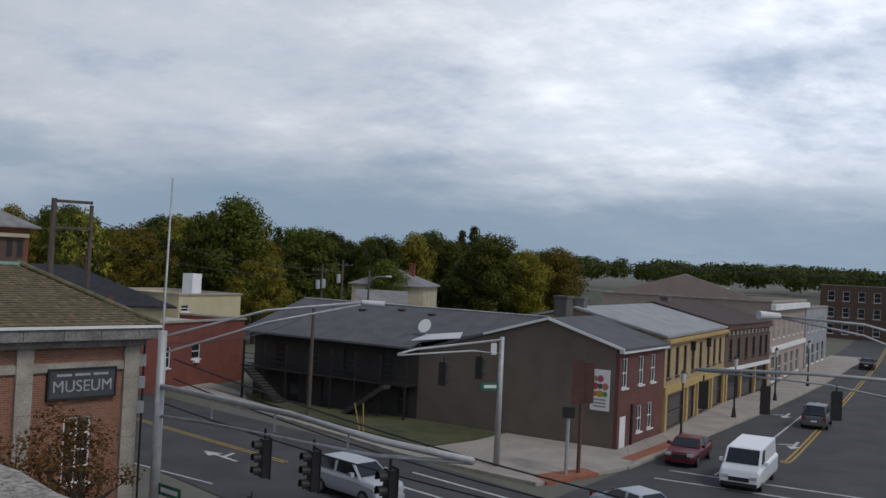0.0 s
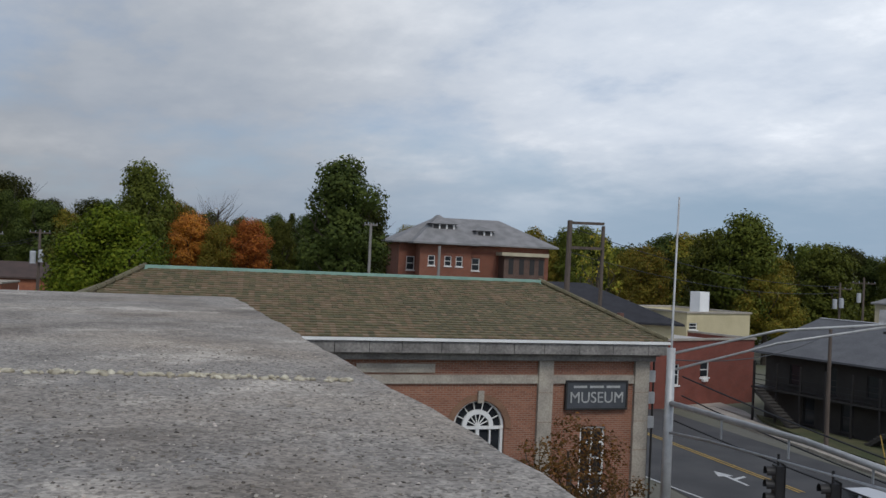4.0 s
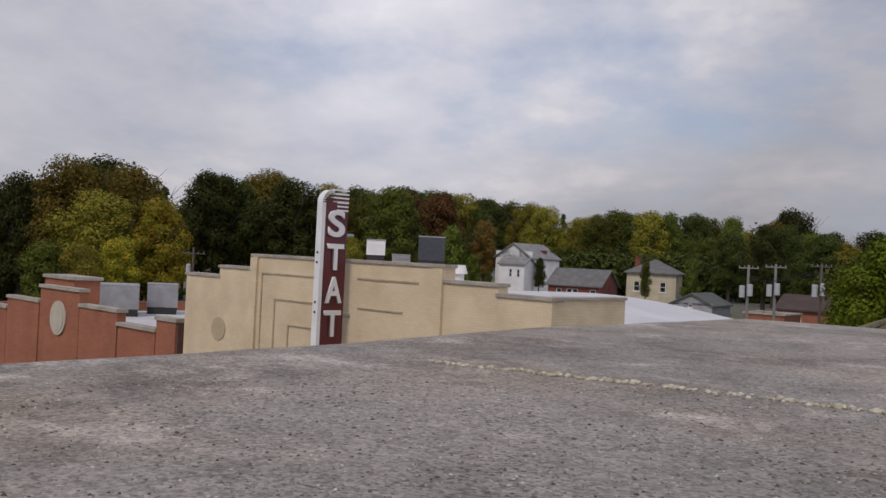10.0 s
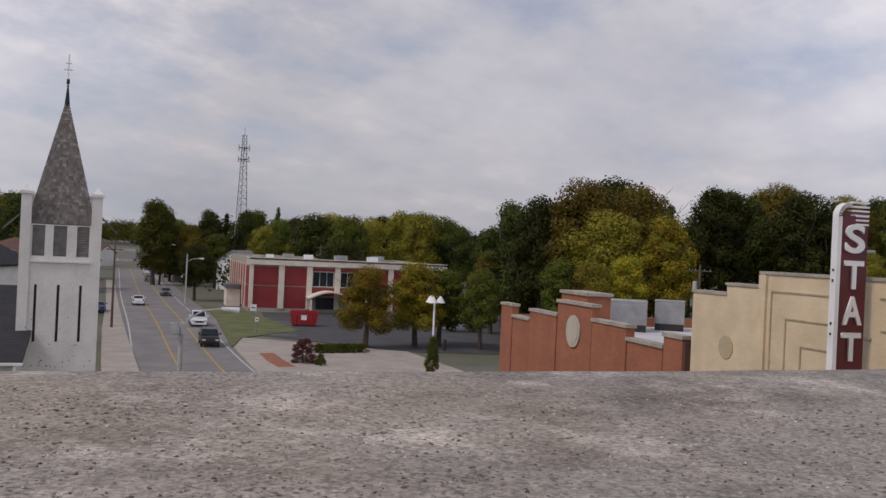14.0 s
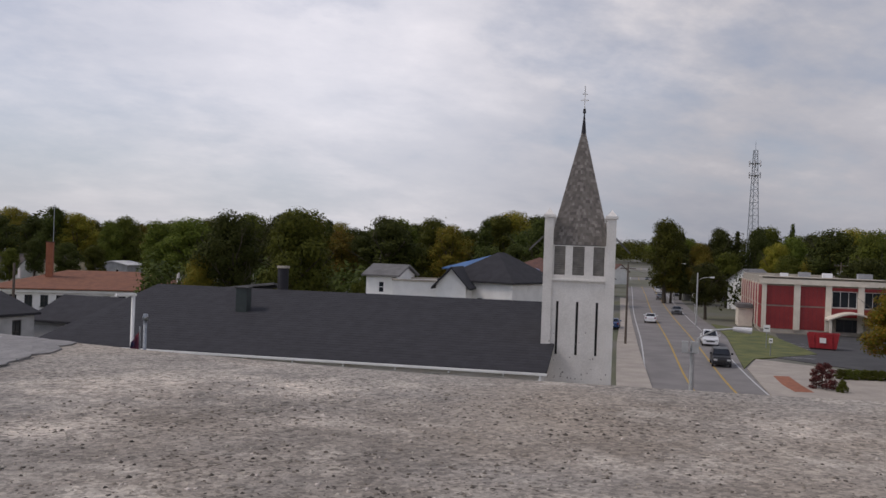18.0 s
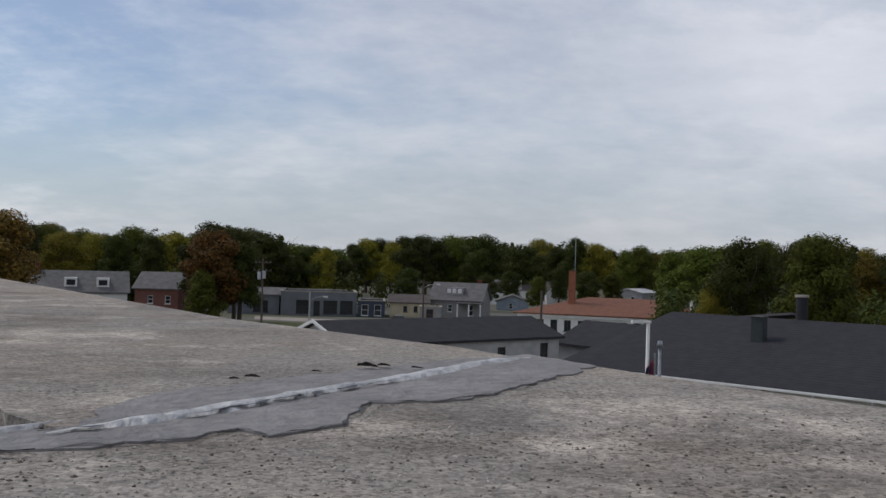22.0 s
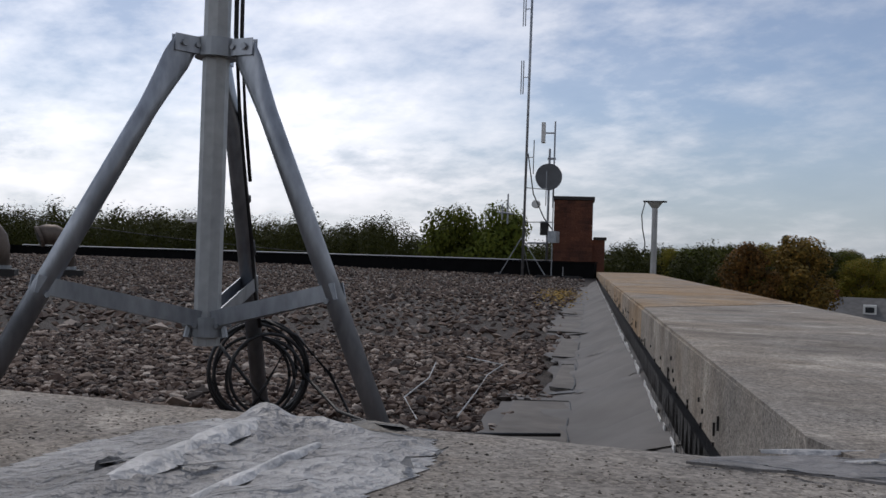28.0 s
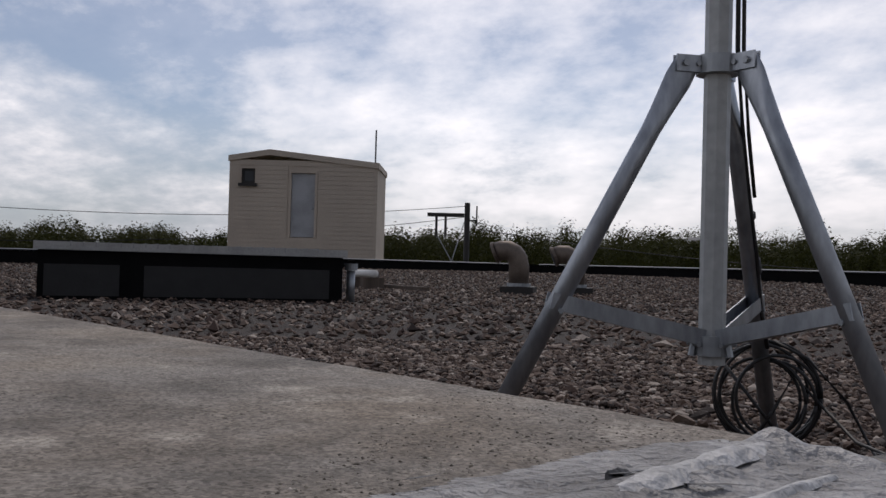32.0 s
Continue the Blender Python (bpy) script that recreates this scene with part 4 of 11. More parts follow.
part("coating", crumpled(patch2, [([(0.37, -0.2), (0.40, -0.31), (0.44, -0.44), (0.485, -0.57)], 0.022, 0.008), ([(0.49, -0.56), (0.47, -0.575), (0.42, -0.585)], 0.014, 0.008), ([(0.33, -0.30), (0.35, -0.44), (0.36, -0.55)], 0.02, 0.003)], 0.005, 0.0022, COP_Z), ALU_COAT, coat2, smooth=True)
# pale beads along the crests put the coat's sheen into the colour
part("silver_crest", ridge([(0.40, -0.33), (0.425, -0.40), (0.445, -0.46), (0.47, -0.53), (0.487, -0.568)], 0.016, 0.005, 15, COP_Z + 0.0085), PALE_COAT, coat2, "crest painted pale for its silver sheen", smooth=True)
part("silver_crest", ridge([(0.36, -0.36), (0.375, -0.43), (0.40, -0.52)], 0.008, 0.003, 16, COP_Z + 0.004), PALE_COAT, coat2, "streak painted pale for its silver sheen", smooth=True)
for pts, w_ in (([(0.47, -0.20), (0.483, -0.25), (0.49, -0.285)], 0.0035), ([(0.455, -0.34), (0.452, -0.37), (0.445, -0.40)], 0.004), ([(0.415, -0.395), (0.40, -0.425), (0.385, -0.44)], 0.003), ([(0.315, -0.55), (0.306, -0.52), (0.318, -0.505), (0.298, -0.48)], 0.005), ([(0.44, -0.60), (0.40, -0.597), (0.35, -0.60)], 0.005), ([(0.35, -0.36), (0.33, -0.42)], 0.002), ([(0.36, -0.50), (0.34, -0.53)], 0.0025)):
    part("torn_edge", crack(pts, int(pts[0][0] * 100), w_, COP_Z + 0.0065, 0.12), TAR, coat2, "cracked coating edge")
for k, (x, y, az, w_, d_, h_) in enumerate(((0.449, -0.385, 105, 0.03, 0.007, 0.005), (0.40, -0.594, 5, 0.06, 0.012, 0.004))):
    flake(x, y, az, w_, d_, h_, 60 + k, coat2)

# small loose stones: crumbs in the corner's mortar joint, grit on the slabs
ICO = [(0, 0, -1), (0.7236, -0.5257, -0.4472), (-0.2764, -0.8506, -0.4472), (-0.8944, 0, -0.4472), (-0.2764, 0.8506, -0.4472), (0.7236, 0.5257, -0.4472),
       (0.2764, -0.8506, 0.4472), (-0.7236, -0.5257, 0.4472), (-0.7236, 0.5257, 0.4472), (0.2764, 0.8506, 0.4472), (0.8944, 0, 0.4472), (0, 0, 1)]
ICO_F = [(0, 1, 2), (1, 0, 5), (0, 2, 3), (0, 3, 4), (0, 4, 5), (1, 5, 10), (2, 1, 6), (3, 2, 7), (4, 3, 8), (5, 4, 9),
         (1, 10, 6), (2, 6, 7), (3, 7, 8), (4, 8, 9), (5, 9, 10), (6, 10, 11), (7, 6, 11), (8, 7, 11), (9, 8, 11), (10, 9, 11)]

OCTA = [(1, 0, 0), (-1, 0, 0), (0, 1, 0), (0, -1, 0), (0, 0, 1), (0, 0, -1)]
OCTA_F = [(0, 2, 4), (2, 1, 4), (1, 3, 4), (3, 0, 4), (2, 0, 5), (1, 2, 5), (3, 1, 5), (0, 3, 5)]


def pebbles(name, pos, size, material, seed, flat=0.62, smooth=True, rough=0.28, few=False):
    """Many loose stones in one mesh. pos: n x 3, size: n radii."""
    r = np.random.RandomState(seed)
    n = len(pos)
    base = np.array(OCTA if few else ICO)
    faces, nv = np.array(OCTA_F if few else ICO_F), len(base)
    v = base[None] * (1 + r.uniform(-rough, rough, (n, nv, 1)))
    v = v * np.stack([r.uniform(0.75, 1.35, n), r.uniform(0.65, 1.1, n), np.full(n, flat) * r.uniform(0.7, 1.2, n)], 1)[:, None]
    a, b = r.uniform(0, 6.28, n), r.uniform(-0.5, 0.5, n)
    x = v[..., 0] * np.cos(b)[:, None] - v[..., 2] * np.sin(b)[:, None]
    z = v[..., 0] * np.sin(b)[:, None] + v[..., 2] * np.cos(b)[:, None]
    xr = x * np.cos(a)[:, None] - v[..., 1] * np.sin(a)[:, None]
    yr = x * np.sin(a)[:, None] + v[..., 1] * np.cos(a)[:, None]
    co = np.stack([xr, yr, z], 2) * size[:, None, None] + pos[:, None]
    f = (faces[None] + (np.arange(n) * nv)[:, None, None]).reshape(-1)
    me = bpy.data.meshes.new(name)
    me.vertices.add(n * nv)
    me.vertices.foreach_set("co", co.reshape(-1))
    me.loops.add(len(f))
    me.loops.foreach_set("vertex_index", f)
    me.polygons.add(len(f) // 3)
    me.polygons.foreach_set("loop_start", np.arange(0, len(f), 3))
    me.polygons.foreach_set("use_smooth", np.full(len(f) // 3, smooth))
    me.update(calc_edges=True)
    me.materials.append(material)
    return new(name, me)


rs = np.random.RandomState(5)
t = rs.uniform(0, 1, 260)
ja, jb = np.array((-1.12, 0.30)), np.array((-0.565, 0.805))
mid = ja[None] * (1 - t)[:, None] + jb[None] * t[:, None] + rs.normal(0, 0.006, (260, 2)) + np.stack([0 * t, 0.04 * np.sin(t * 3.1)], 1)
tagged(pebbles("mortar_crumbs", np.column_stack([mid, np.full(260, COP_Z + 0.001)]), rs.uniform(0.002, 0.0055, 260), MORTAR, 2), "crumbling yellowish mortar in a coping joint", "mortar", kind="stuff")
GRIT = island_mat("grit", [(0.0, (0.05, 0.042, 0.034)), (0.35, (0.15, 0.125, 0.10)), (0.6, (0.26, 0.225, 0.18)), (0.88, (0.40, 0.36, 0.30)), (1.0, (0.60, 0.52, 0.46))])
gp = np.array([pol(a, d).xy for a, d in zip(rs.uniform(20, 285, 30000), rs.uniform(0.4, 1.3, 30000))])
keep = []
for p in gp:
    v = Vector(p)
    rel = v - A_OUT
    on_a = (v - A_IN).dot(n_in) < -0.03 and v.y < -0.8 and rel.dot(Vector((out_dir.y, -out_dir.x))) < -0.03
    ok = (v - Vector((-0.24, 0.55))).dot(Vector((0.683, 0.73))) < -0.02 and v.x > -0.95 and (v - Vector((-0.81, -0.5))).dot(Vector((-0.86, -0.51))) < -0.1 and (v - b_in).dot(Vector((0.19, -0.982))) < -0.03 and v.x < 0.9
    keep.append(ok and v.y > -1.0)
gp = gp[np.array(keep)]
tagged(pebbles("coping_grit", np.column_stack([gp, np.full(len(gp), COP_Z)]), 0.0008 + 0.0014 * rs.uniform(0, 1, len(gp)) ** 2.2, GRIT, 3, few=True), "loose grit lying on the coping", "grit", kind="stuff")

PEBBLE = island_mat("river_gravel", [(0.0, (0.020, 0.013, 0.010)), (0.35, (0.066, 0.038, 0.027)), (0.62, (0.125, 0.080, 0.057)), (0.84, (0.205, 0.148, 0.112)), (1.0, (0.44, 0.37, 0.31))], 0.8, 0.25, 120, 0.35, 60)


def scatter_gravel(name, d0, d1, density, r0, r1, seed, label, few=False):
    r = np.random.RandomState(seed)
    a0, a1 = 194, 279
    n = int(0.5 * (d1 ** 2 - d0 ** 2) * radians(a1 - a0) * density)
    d = np.sqrt(r.uniform(d0 ** 2, d1 ** 2, n))
    a = np.radians(r.uniform(a0, a1, n))
    p = np.stack([-np.sin(a) * d, np.cos(a) * d], 1)
    offa = (p - np.array(A_IN)) @ np.array(n_in)
    s = (p - np.array(A_IN)) @ np.array(armA)
    edge = 0.33 + 0.05 * np.sin(s * 2.3) + 0.03 * np.sin(s * 7.1)
    offb = (p - np.array(b_in)) @ np.array((0.19, -0.982))
    m1, w1 = front(P0, P1)
    lim1 = (p - np.array(P0)) @ np.array((-(P1 - P0).normalized().y, (P1 - P0).normalized().x))
    lim2 = (p - np.array(P1)) @ np.array((-(P2 - P1).normalized().y, (P2 - P1).normalized().x))
    ok = (offa > edge) & (offb > 0.02) & (lim1 > 0.1) & (lim2 > 0.1)
    p = p[ok]
    k = len(p)
    z = ROOF_Z + r.uniform(0.002, 0.022, k) * (r1 / 0.028) + 0.26 * np.array([smooth(17, 29, v) for v in np.hypot(p[:, 0], p[:, 1])])
    return tagged(pebbles(name, np.column_stack([p, z]), r.uniform(r0, r1, k) * (1 + 0.9 * (r.uniform(0, 1, k) > 0.96)), PEBBLE, seed, 0.6, False, 0.34, few), label, "gravel", kind="stuff")


scatter_gravel("near_gravel", 0.9, 5.5, 1900, 0.007, 0.0195, 11, "rounded brown and grey river gravel on the roof")
scatter_gravel("far_gravel", 5.5, 32, 85, 0.018, 0.036, 12, "brown and grey river gravel on the far roof", True)
bm = bm_new()
rs2 = random.Random(3)
leaf_pos = np.array([pol(203.4 + rs2.gauss(0, 0.7), 13.5 + rs2.gauss(0, 1.6)).xy for k in range(420)])
tagged(pebbles("fallen_leaves", np.column_stack([leaf_pos, np.full(420, ROOF_Z + 0.045)]), rs.uniform(0.009, 0.022, 420), island_mat("dry_leaves", [(0, (0.30, 0.17, 0.03)), (1, (0.45, 0.30, 0.06))]), 14, 0.2), "heap of fallen yellow leaves by the parapet", "leaves", kind="stuff")

PITCH = mat("pitch_black_felt", (0.006, 0.006, 0.0065), (0.009, 0.009, 0.0095), 4.0, 0.95, 0.2)
PITCH.node_tree.nodes["Principled BSDF"].inputs["Specular IOR Level"].default_value = 0.08
# far edge of the roof: low black upstand with a pipe along its top
for k, (a, b) in enumerate(((P0, P1), (P1, P2), (P2, P3))):
    m, L = front(a, b)
    fp = thing("far_parapet", m, "low black upstand at the far roof edge with a pipe along it", "parapet", kind="structure")
    part("upstand", boxes((0, L, -0.02, 0.3, ROOF_Z, 10.58)), PITCH, fp)
    part("metal_cap", boxes((-0.02, L, -0.05, 0.33, 10.583, 10.61)), PITCH, fp)
    part("pipe", tubes(((0.3, -0.10, 10.60), (L - 0.3, -0.10, 10.60), 0.035)), MEMBRANE, fp, "pale conduit pipe", smooth=True)
    for i in range(int(L / 2.4)):
        part("bracket", boxes((1 + i * 2.4, 1.06 + i * 2.4, -0.17, -0.024, 10.44, 10.52)), DARK, fp)

# ---- antenna tripod ----
LEG_STEEL = mat("dull_galvanised_tube", (0.43, 0.455, 0.49), (0.30, 0.32, 0.35), 14.0, 0.36, 0.06, metal=0.75, stain=0.35, fine=60, stretch=(1, 1, 0.35))
C = pol(224.3, 2.12)
trip = thing("antenna_tripod", Matrix.Translation((C.x, C.y, ROOF_Z)), "galvanised steel roof tripod holding a pale antenna mast", "tripod")
feet = [pol(239.0, 1.92) - C, pol(212.4, 1.86) - C, pol(220.9, 2.62) - C]
hub_z, col_z = 10.345 - ROOF_Z, 10.945 - ROOF_Z
for f in feet:
    f.z = 0.0
    d = Vector((f.x, f.y, 0)).normalized()
    top = d * 0.076 + Vector((0, 0, col_z - 0.005))
    side = Vector((-d.y, d.x, 0))
    axis = (f - top).normalized()
    flat_dir = axis.cross(side).normalized()
    bm = bm_new()
    rings_, seg_ = [], 16
    # round tube below, pressed flat towards the bolted top end
    for fr_, thin_, broad_ in ((-0.012, 0.0045, 0.022), (0.0, 0.0045, 0.029), (0.035, 0.0055, 0.031), (0.075, 0.011, 0.0275), (0.12, 0.017, 0.0235), (0.16, 0.0205, 0.0205), (0.995, 0.0205, 0.0205)):
        c_ = top.lerp(f, fr_) if fr_ >= 0 else top + axis * fr_
        rings_.append([bm.verts.new(c_ + side * thin_ * math.cos(a) + flat_dir * broad_ * math.sin(a)) for a in [i * 2 * math.pi / seg_ for i in range(seg_)]])
    for ra, rb in zip(rings_, rings_[1:]):
        for i in range(seg_):
            bm.faces.new((ra[i], ra[(i + 1) % seg_], rb[(i + 1) % seg_], rb[i]))
    bm.faces.new(rings_[0])
    bm.faces.new(rings_[-1][::-1])
    leg = part("leg", bm, LEG_STEEL, trip, smooth=True)
    part("foot_plate", tubes((f, f + Vector((0, 0, 0.012)), 0.035), seg=12), STEEL, leg)
    # strut from the leg down to the hub: a folded channel
    p = top.lerp(f, 0.59)
    q = d * 0.03 + Vector((0, 0, hub_z))
    ax = (q - p).normalized()
    nz = ax.cross(side).normalized()
    bm = bm_new()
    for w0, w1, h0, h1 in ((-0.019, 0.019, 0, 0.003), (-0.019, -0.016, 0.003, 0.034), (0.016, 0.019, 0.003, 0.034)):
        vs = [bm.verts.new(o + side * x + nz * (-h)) for o in (p - ax * 0.015, q) for x, h in ((w0, h0), (w1, h0), (w1, h1), (w0, h1))]
        for fc in ((0, 1, 2, 3), (7, 6, 5, 4), (0, 4, 5, 1), (1, 5, 6, 2), (2, 6, 7, 3), (3, 7, 4, 0)):
            bm.faces.new([vs[i] for i in fc])
    br = part("strut", bm, LEG_STEEL, trip)
    for o in (p + ax * 0.008, q - ax * 0.012):
        part("bolt", tubes((o - nz * 0.012, o + nz * 0.026, 0.0075), seg=6), STEEL, br)
        part("bolt", tubes((o - side * 0.024, o + side * 0.024, 0.006), seg=6), STEEL, br)
    # flat clamp ears on both faces of the leg's end
    bm = bm_new()
    for s_ in (-1, 1):
        vs = [bm.verts.new(d * a_ + side * (s_ * (0.0065 + b_)) + Vector((0, 0, col_z + c_))) for a_ in (0.034, 0.10) for b_ in (0.0, 0.003) for c_ in (-0.018, 0.018)]
        for fc in ((0, 1, 3, 2), (4, 6, 7, 5), (0, 4, 5, 1), (2, 3, 7, 6), (0, 2, 6, 4), (1, 5, 7, 3)):
            bm.faces.new([vs[i] for i in fc])
    cl = part("clamp_tab", bm, LEG_STEEL, trip, "bolted clamp ears")
    part("bolt", tubes((d * 0.08 + side * -0.016 + Vector((0, 0, col_z)), d * 0.08 + side * 0.016 + Vector((0, 0, col_z)), 0.0075), seg=6), STEEL, cl)
    part("bolt", tubes((d * 0.05 + side * -0.014 + Vector((0, 0, col_z)), d * 0.05 + side * 0.014 + Vector((0, 0, col_z)), 0.006), seg=6), STEEL, cl)
bm = bm_new()
tube(bm, (0, 0, col_z - 0.02), (0, 0, col_z + 0.02), 0.046, seg=24)
part("collar", bm, STEEL, trip, "bolted clamp collar", smooth=False)
part("hub", tubes(((0, 0, hub_z - 0.022), (0, 0, hub_z + 0.02), 0.04), seg=20), STEEL, trip)
mast = part("mast", tubes(((0, 0, hub_z - 0.042), (0, 0, 4.2), 0.0285), seg=8), mat("pale_grey_mast", (0.50, 0.51, 0.50), (0.40, 0.41, 0.41), 5, 0.5, 0.05, metal=0.2), trip, "pale grey mast")
part("tie", boxes((0.02, 0.075, -0.003, 0.003, 0.52, 0.526)), WHITE, mast, "white cable tie end")
CABLE = mat("black_cable", (0.012, 0.012, 0.013), (0.02, 0.02, 0.021), 8, 0.45, 0.0)
cab = thing("coax_cable", Matrix.Translation((C.x, C.y, ROOF_Z)), "coiled black coaxial cable taped to the tripod leg", "cable")
d3 = Vector((feet[2].x, feet[2].y, 0)).normalized()
top3 = d3 * 0.088 + Vector((0, 0, col_z))
view = Vector((-C.x, -C.y, 0)).normalized()
right = Vector((-view.y, view.x, 0))
run = [Vector((0, 0, 4.1)) + view * 0.01 + right * 0.036, Vector((0, 0, 1.3)) + right * 0.036 + view * 0.015, Vector((0, 0, col_z + 0.03)) + right * 0.04 + view * 0.02]
run += [top3.lerp(feet[2], f) + view * 0.022 + right * (0.012 + 0.004 * math.sin(f * 20)) for f in (0.15, 0.3, 0.45, 0.6, 0.7)]
part("run", pipe(bm_new(), run, 0.0052), CABLE, cab, smooth=True)
part("run", pipe(bm_new(), [p + right * 0.012 + view * 0.004 for p in run[:5]], 0.0045), CABLE, cab, smooth=True)
cc = top3.lerp(feet[2], 0.80) + view * 0.03 + Vector((0, 0, -0.055))
rc = random.Random(12)
for k in range(7):
    r0, cx, cz = rc.uniform(0.10, 0.15), rc.uniform(-0.04, 0.035), rc.uniform(-0.015, 0.02)
    tilt = rc.uniform(-0.25, 0.25)
    pts = [cc + right * (math.cos(a) * r0 * 0.95 + cx) + Vector((0, 0, 1)) * (math.sin(a) * r0 + cz + 0.02) + view * (tilt * math.cos(a) * 0.1 + 0.006 * k - 0.02) for a in [i * 2 * math.pi / 40 for i in range(41)]]
    part("loop", pipe(bm_new(), pts, 0.0046, 6), CABLE, cab, smooth=True)
for k, (x0, x1) in enumerate(((-0.10, 0.06), (0.08, -0.03))):
    part("loop", pipe(bm_new(), [cc + right * x0 + Vector((0, 0, 0.1)), cc + right * (x0 + x1) * 0.5 + view * 0.02, cc + right * x1 + Vector((0, 0, -0.1))], 0.0046, 6), CABLE, cab, smooth=True)
part("tail", pipe(bm_new(), [cc + right * 0.02 + Vector((0, 0, 0.16)), cc + right * 0.1 + Vector((0, 0, 0.12)), cc + right * 0.19 + Vector((0, 0, 0.02)), cc + right * 0.25 + view * 0.05 + Vector((0, 0, -0.1)), cc + right * 0.30 + view * 0.1 - Vector((0, 0, cc.z - 0.05))], 0.0045), CABLE, cab, smooth=True)
part("tail", pipe(bm_new(), [cc + right * 0.05 + Vector((0, 0, 0.1)), cc + right * 0.12 + Vector((0, 0, 0.02)), cc + right * 0.2 + view * 0.1 + Vector((0, 0, -0.06)), cc + right * 0.28 + view * 0.25 - Vector((0, 0, cc.z - 0.05)), cc + right * 0.42 + view * 0.33 - Vector((0, 0, cc.z - 0.045)), cc + right * 0.7 + view * 0.36 - Vector((0, 0, cc.z - 0.045))], 0.0045), CABLE, cab, smooth=True)
for f in (0.34, 0.46, 0.66, 0.93):
    a, b = top3.lerp(feet[2], f), top3.lerp(feet[2], f + (0.035 if f in (0.46, 0.93) else 0.012))
    part("tape", tubes((a, b, 0.023), seg=14), BLACK, cab, "black tape band", smooth=True)
wire = thing("stray_wire", None, "thin grey wire lying loose on the gravel", "wire")
part("strand", pipe(bm_new(), [(1.27, -2.26, 10.08), (1.45, -2.7, 10.085), (1.62, -3.1, 10.09), (1.76, -3.5, 10.085), (2.04, -3.71, 10.08)], 0.0025, 5), POLE, wire)
part("strand", pipe(bm_new(), [(1.33, -2.15, 10.08), (1.5, -2.35, 10.1), (1.75, -2.9, 10.085), (2.02, -3.4, 10.08)], 0.0025, 5), POLE, wire)

# ---- things on the roof ----
m, w = front(pol(263.3, 10.3).xy, pol(246.2, 10.6).xy, ROOF_Z)
curb = thing("roof_skylight", m, "long black-sided roof skylight curb with a pale ribbed cap", "skylight")
bm = boxes((0, w, 0, 0.03, 0, 0.50), (0, w, 1.17, 1.2, 0, 0.50), (0, 0.03, 0.03, 1.17, 0, 0.50), (w - 0.03, w, 0.03, 1.17, 0, 0.50))
part("curb", bm, PITCH, curb)
for x0, x1 in ((0.06, 0.78), (1.02, w - 0.15)):
    part("side_panel", boxes((x0, x1, -0.012, -0.003, 0.04, 0.36)), BLACK, curb, "dull black panel")
part("cap", boxes((-0.04, w + 0.04, -0.05, 1.25, 0.503, 0.585)), mat("pale_metal_cap", (0.45, 0.45, 0.44), (0.35, 0.35, 0.34), 4, 0.5, 0.1, metal=0.3), curb, "pale metal cap")
for k in range(22):
    x = 0.3 + k * (w - 0.6) / 21
    part("rib", boxes((x, x + 0.012, -0.058, 0.8, 0.54, 0.592)), GREY, curb)
tube_vent = thing("roof_vent_pipe", Matrix.Translation((*pol(245.7, 10.9).xy, ROOF_Z)), "short shiny metal vent pipe with a round cap", "vent")
part("pipe", tubes(((0, 0, 0), (0, 0, 0.36), 0.05), seg=16), STEEL, tube_vent, smooth=True)
part("cap", tubes(((0, 0, 0.363), (0, 0, 0.44), 0.075), seg=16), STEEL, tube_vent)
lying = thing("lying_pipe", Matrix.Translation((*pol(244.6, 17).xy, ROOF_Z)), "bright metal pipe lying on timber blocks", "pipe")
part("pipe", tubes(((-0.45, 0.1, 0.27), (0.4, 0.1, 0.27), 0.065), seg=16), WHITE, lying, smooth=True)
for x in (-0.4, 0.2):
    part("block", boxes((x, x + 0.15, -0.1, 0.3, 0, 0.2)), WOODPOLE, lying)
part("plank", boxes((-1.6, 0.4, -0.35, -0.2, 0.02, 0.08)), WOODPOLE, lying)


def gooseneck(p, face, s):
    g = thing("gooseneck_vent", Matrix.Translation(p) @ Matrix.Rotation(radians(face), 4, "Z") @ Matrix.Scale(s, 4), "brown galvanised gooseneck roof vent on a dark curb", "vent", "gooseneck vents")
    part("curb", boxes((-0.3, 0.3, -0.3, 0.3, 0, 0.14)), DARK, g)
    bm = bm_new()
    pipe(bm, [(0, 0, 0.12), (0, 0, 0.5), (-0.03, 0, 0.64), (-0.10, 0, 0.74), (-0.20, 0, 0.79), (-0.32, 0, 0.79), (-0.43, 0, 0.75)], 0.185, 18)
    part("duct", bm, mat("brown_galvanised", (0.20, 0.16, 0.13), (0.14, 0.11, 0.09), 5, 0.55, 0.1, metal=0.5), g, smooth=True)
    rim_ = part("hood_rim", tubes(((-0.42, 0, 0.755), (-0.47, 0, 0.735), 0.205), seg=18), bpy.data.materials["brown_galvanised"], g)
    part("opening", tubes(((-0.471, 0, 0.735), (-0.474, 0, 0.734), 0.17), seg=18), DARK, rim_)
    part("collar", tubes(((0, 0, 0.142), (0, 0, 0.2), 0.22), seg=18), STEEL, g)
    return g


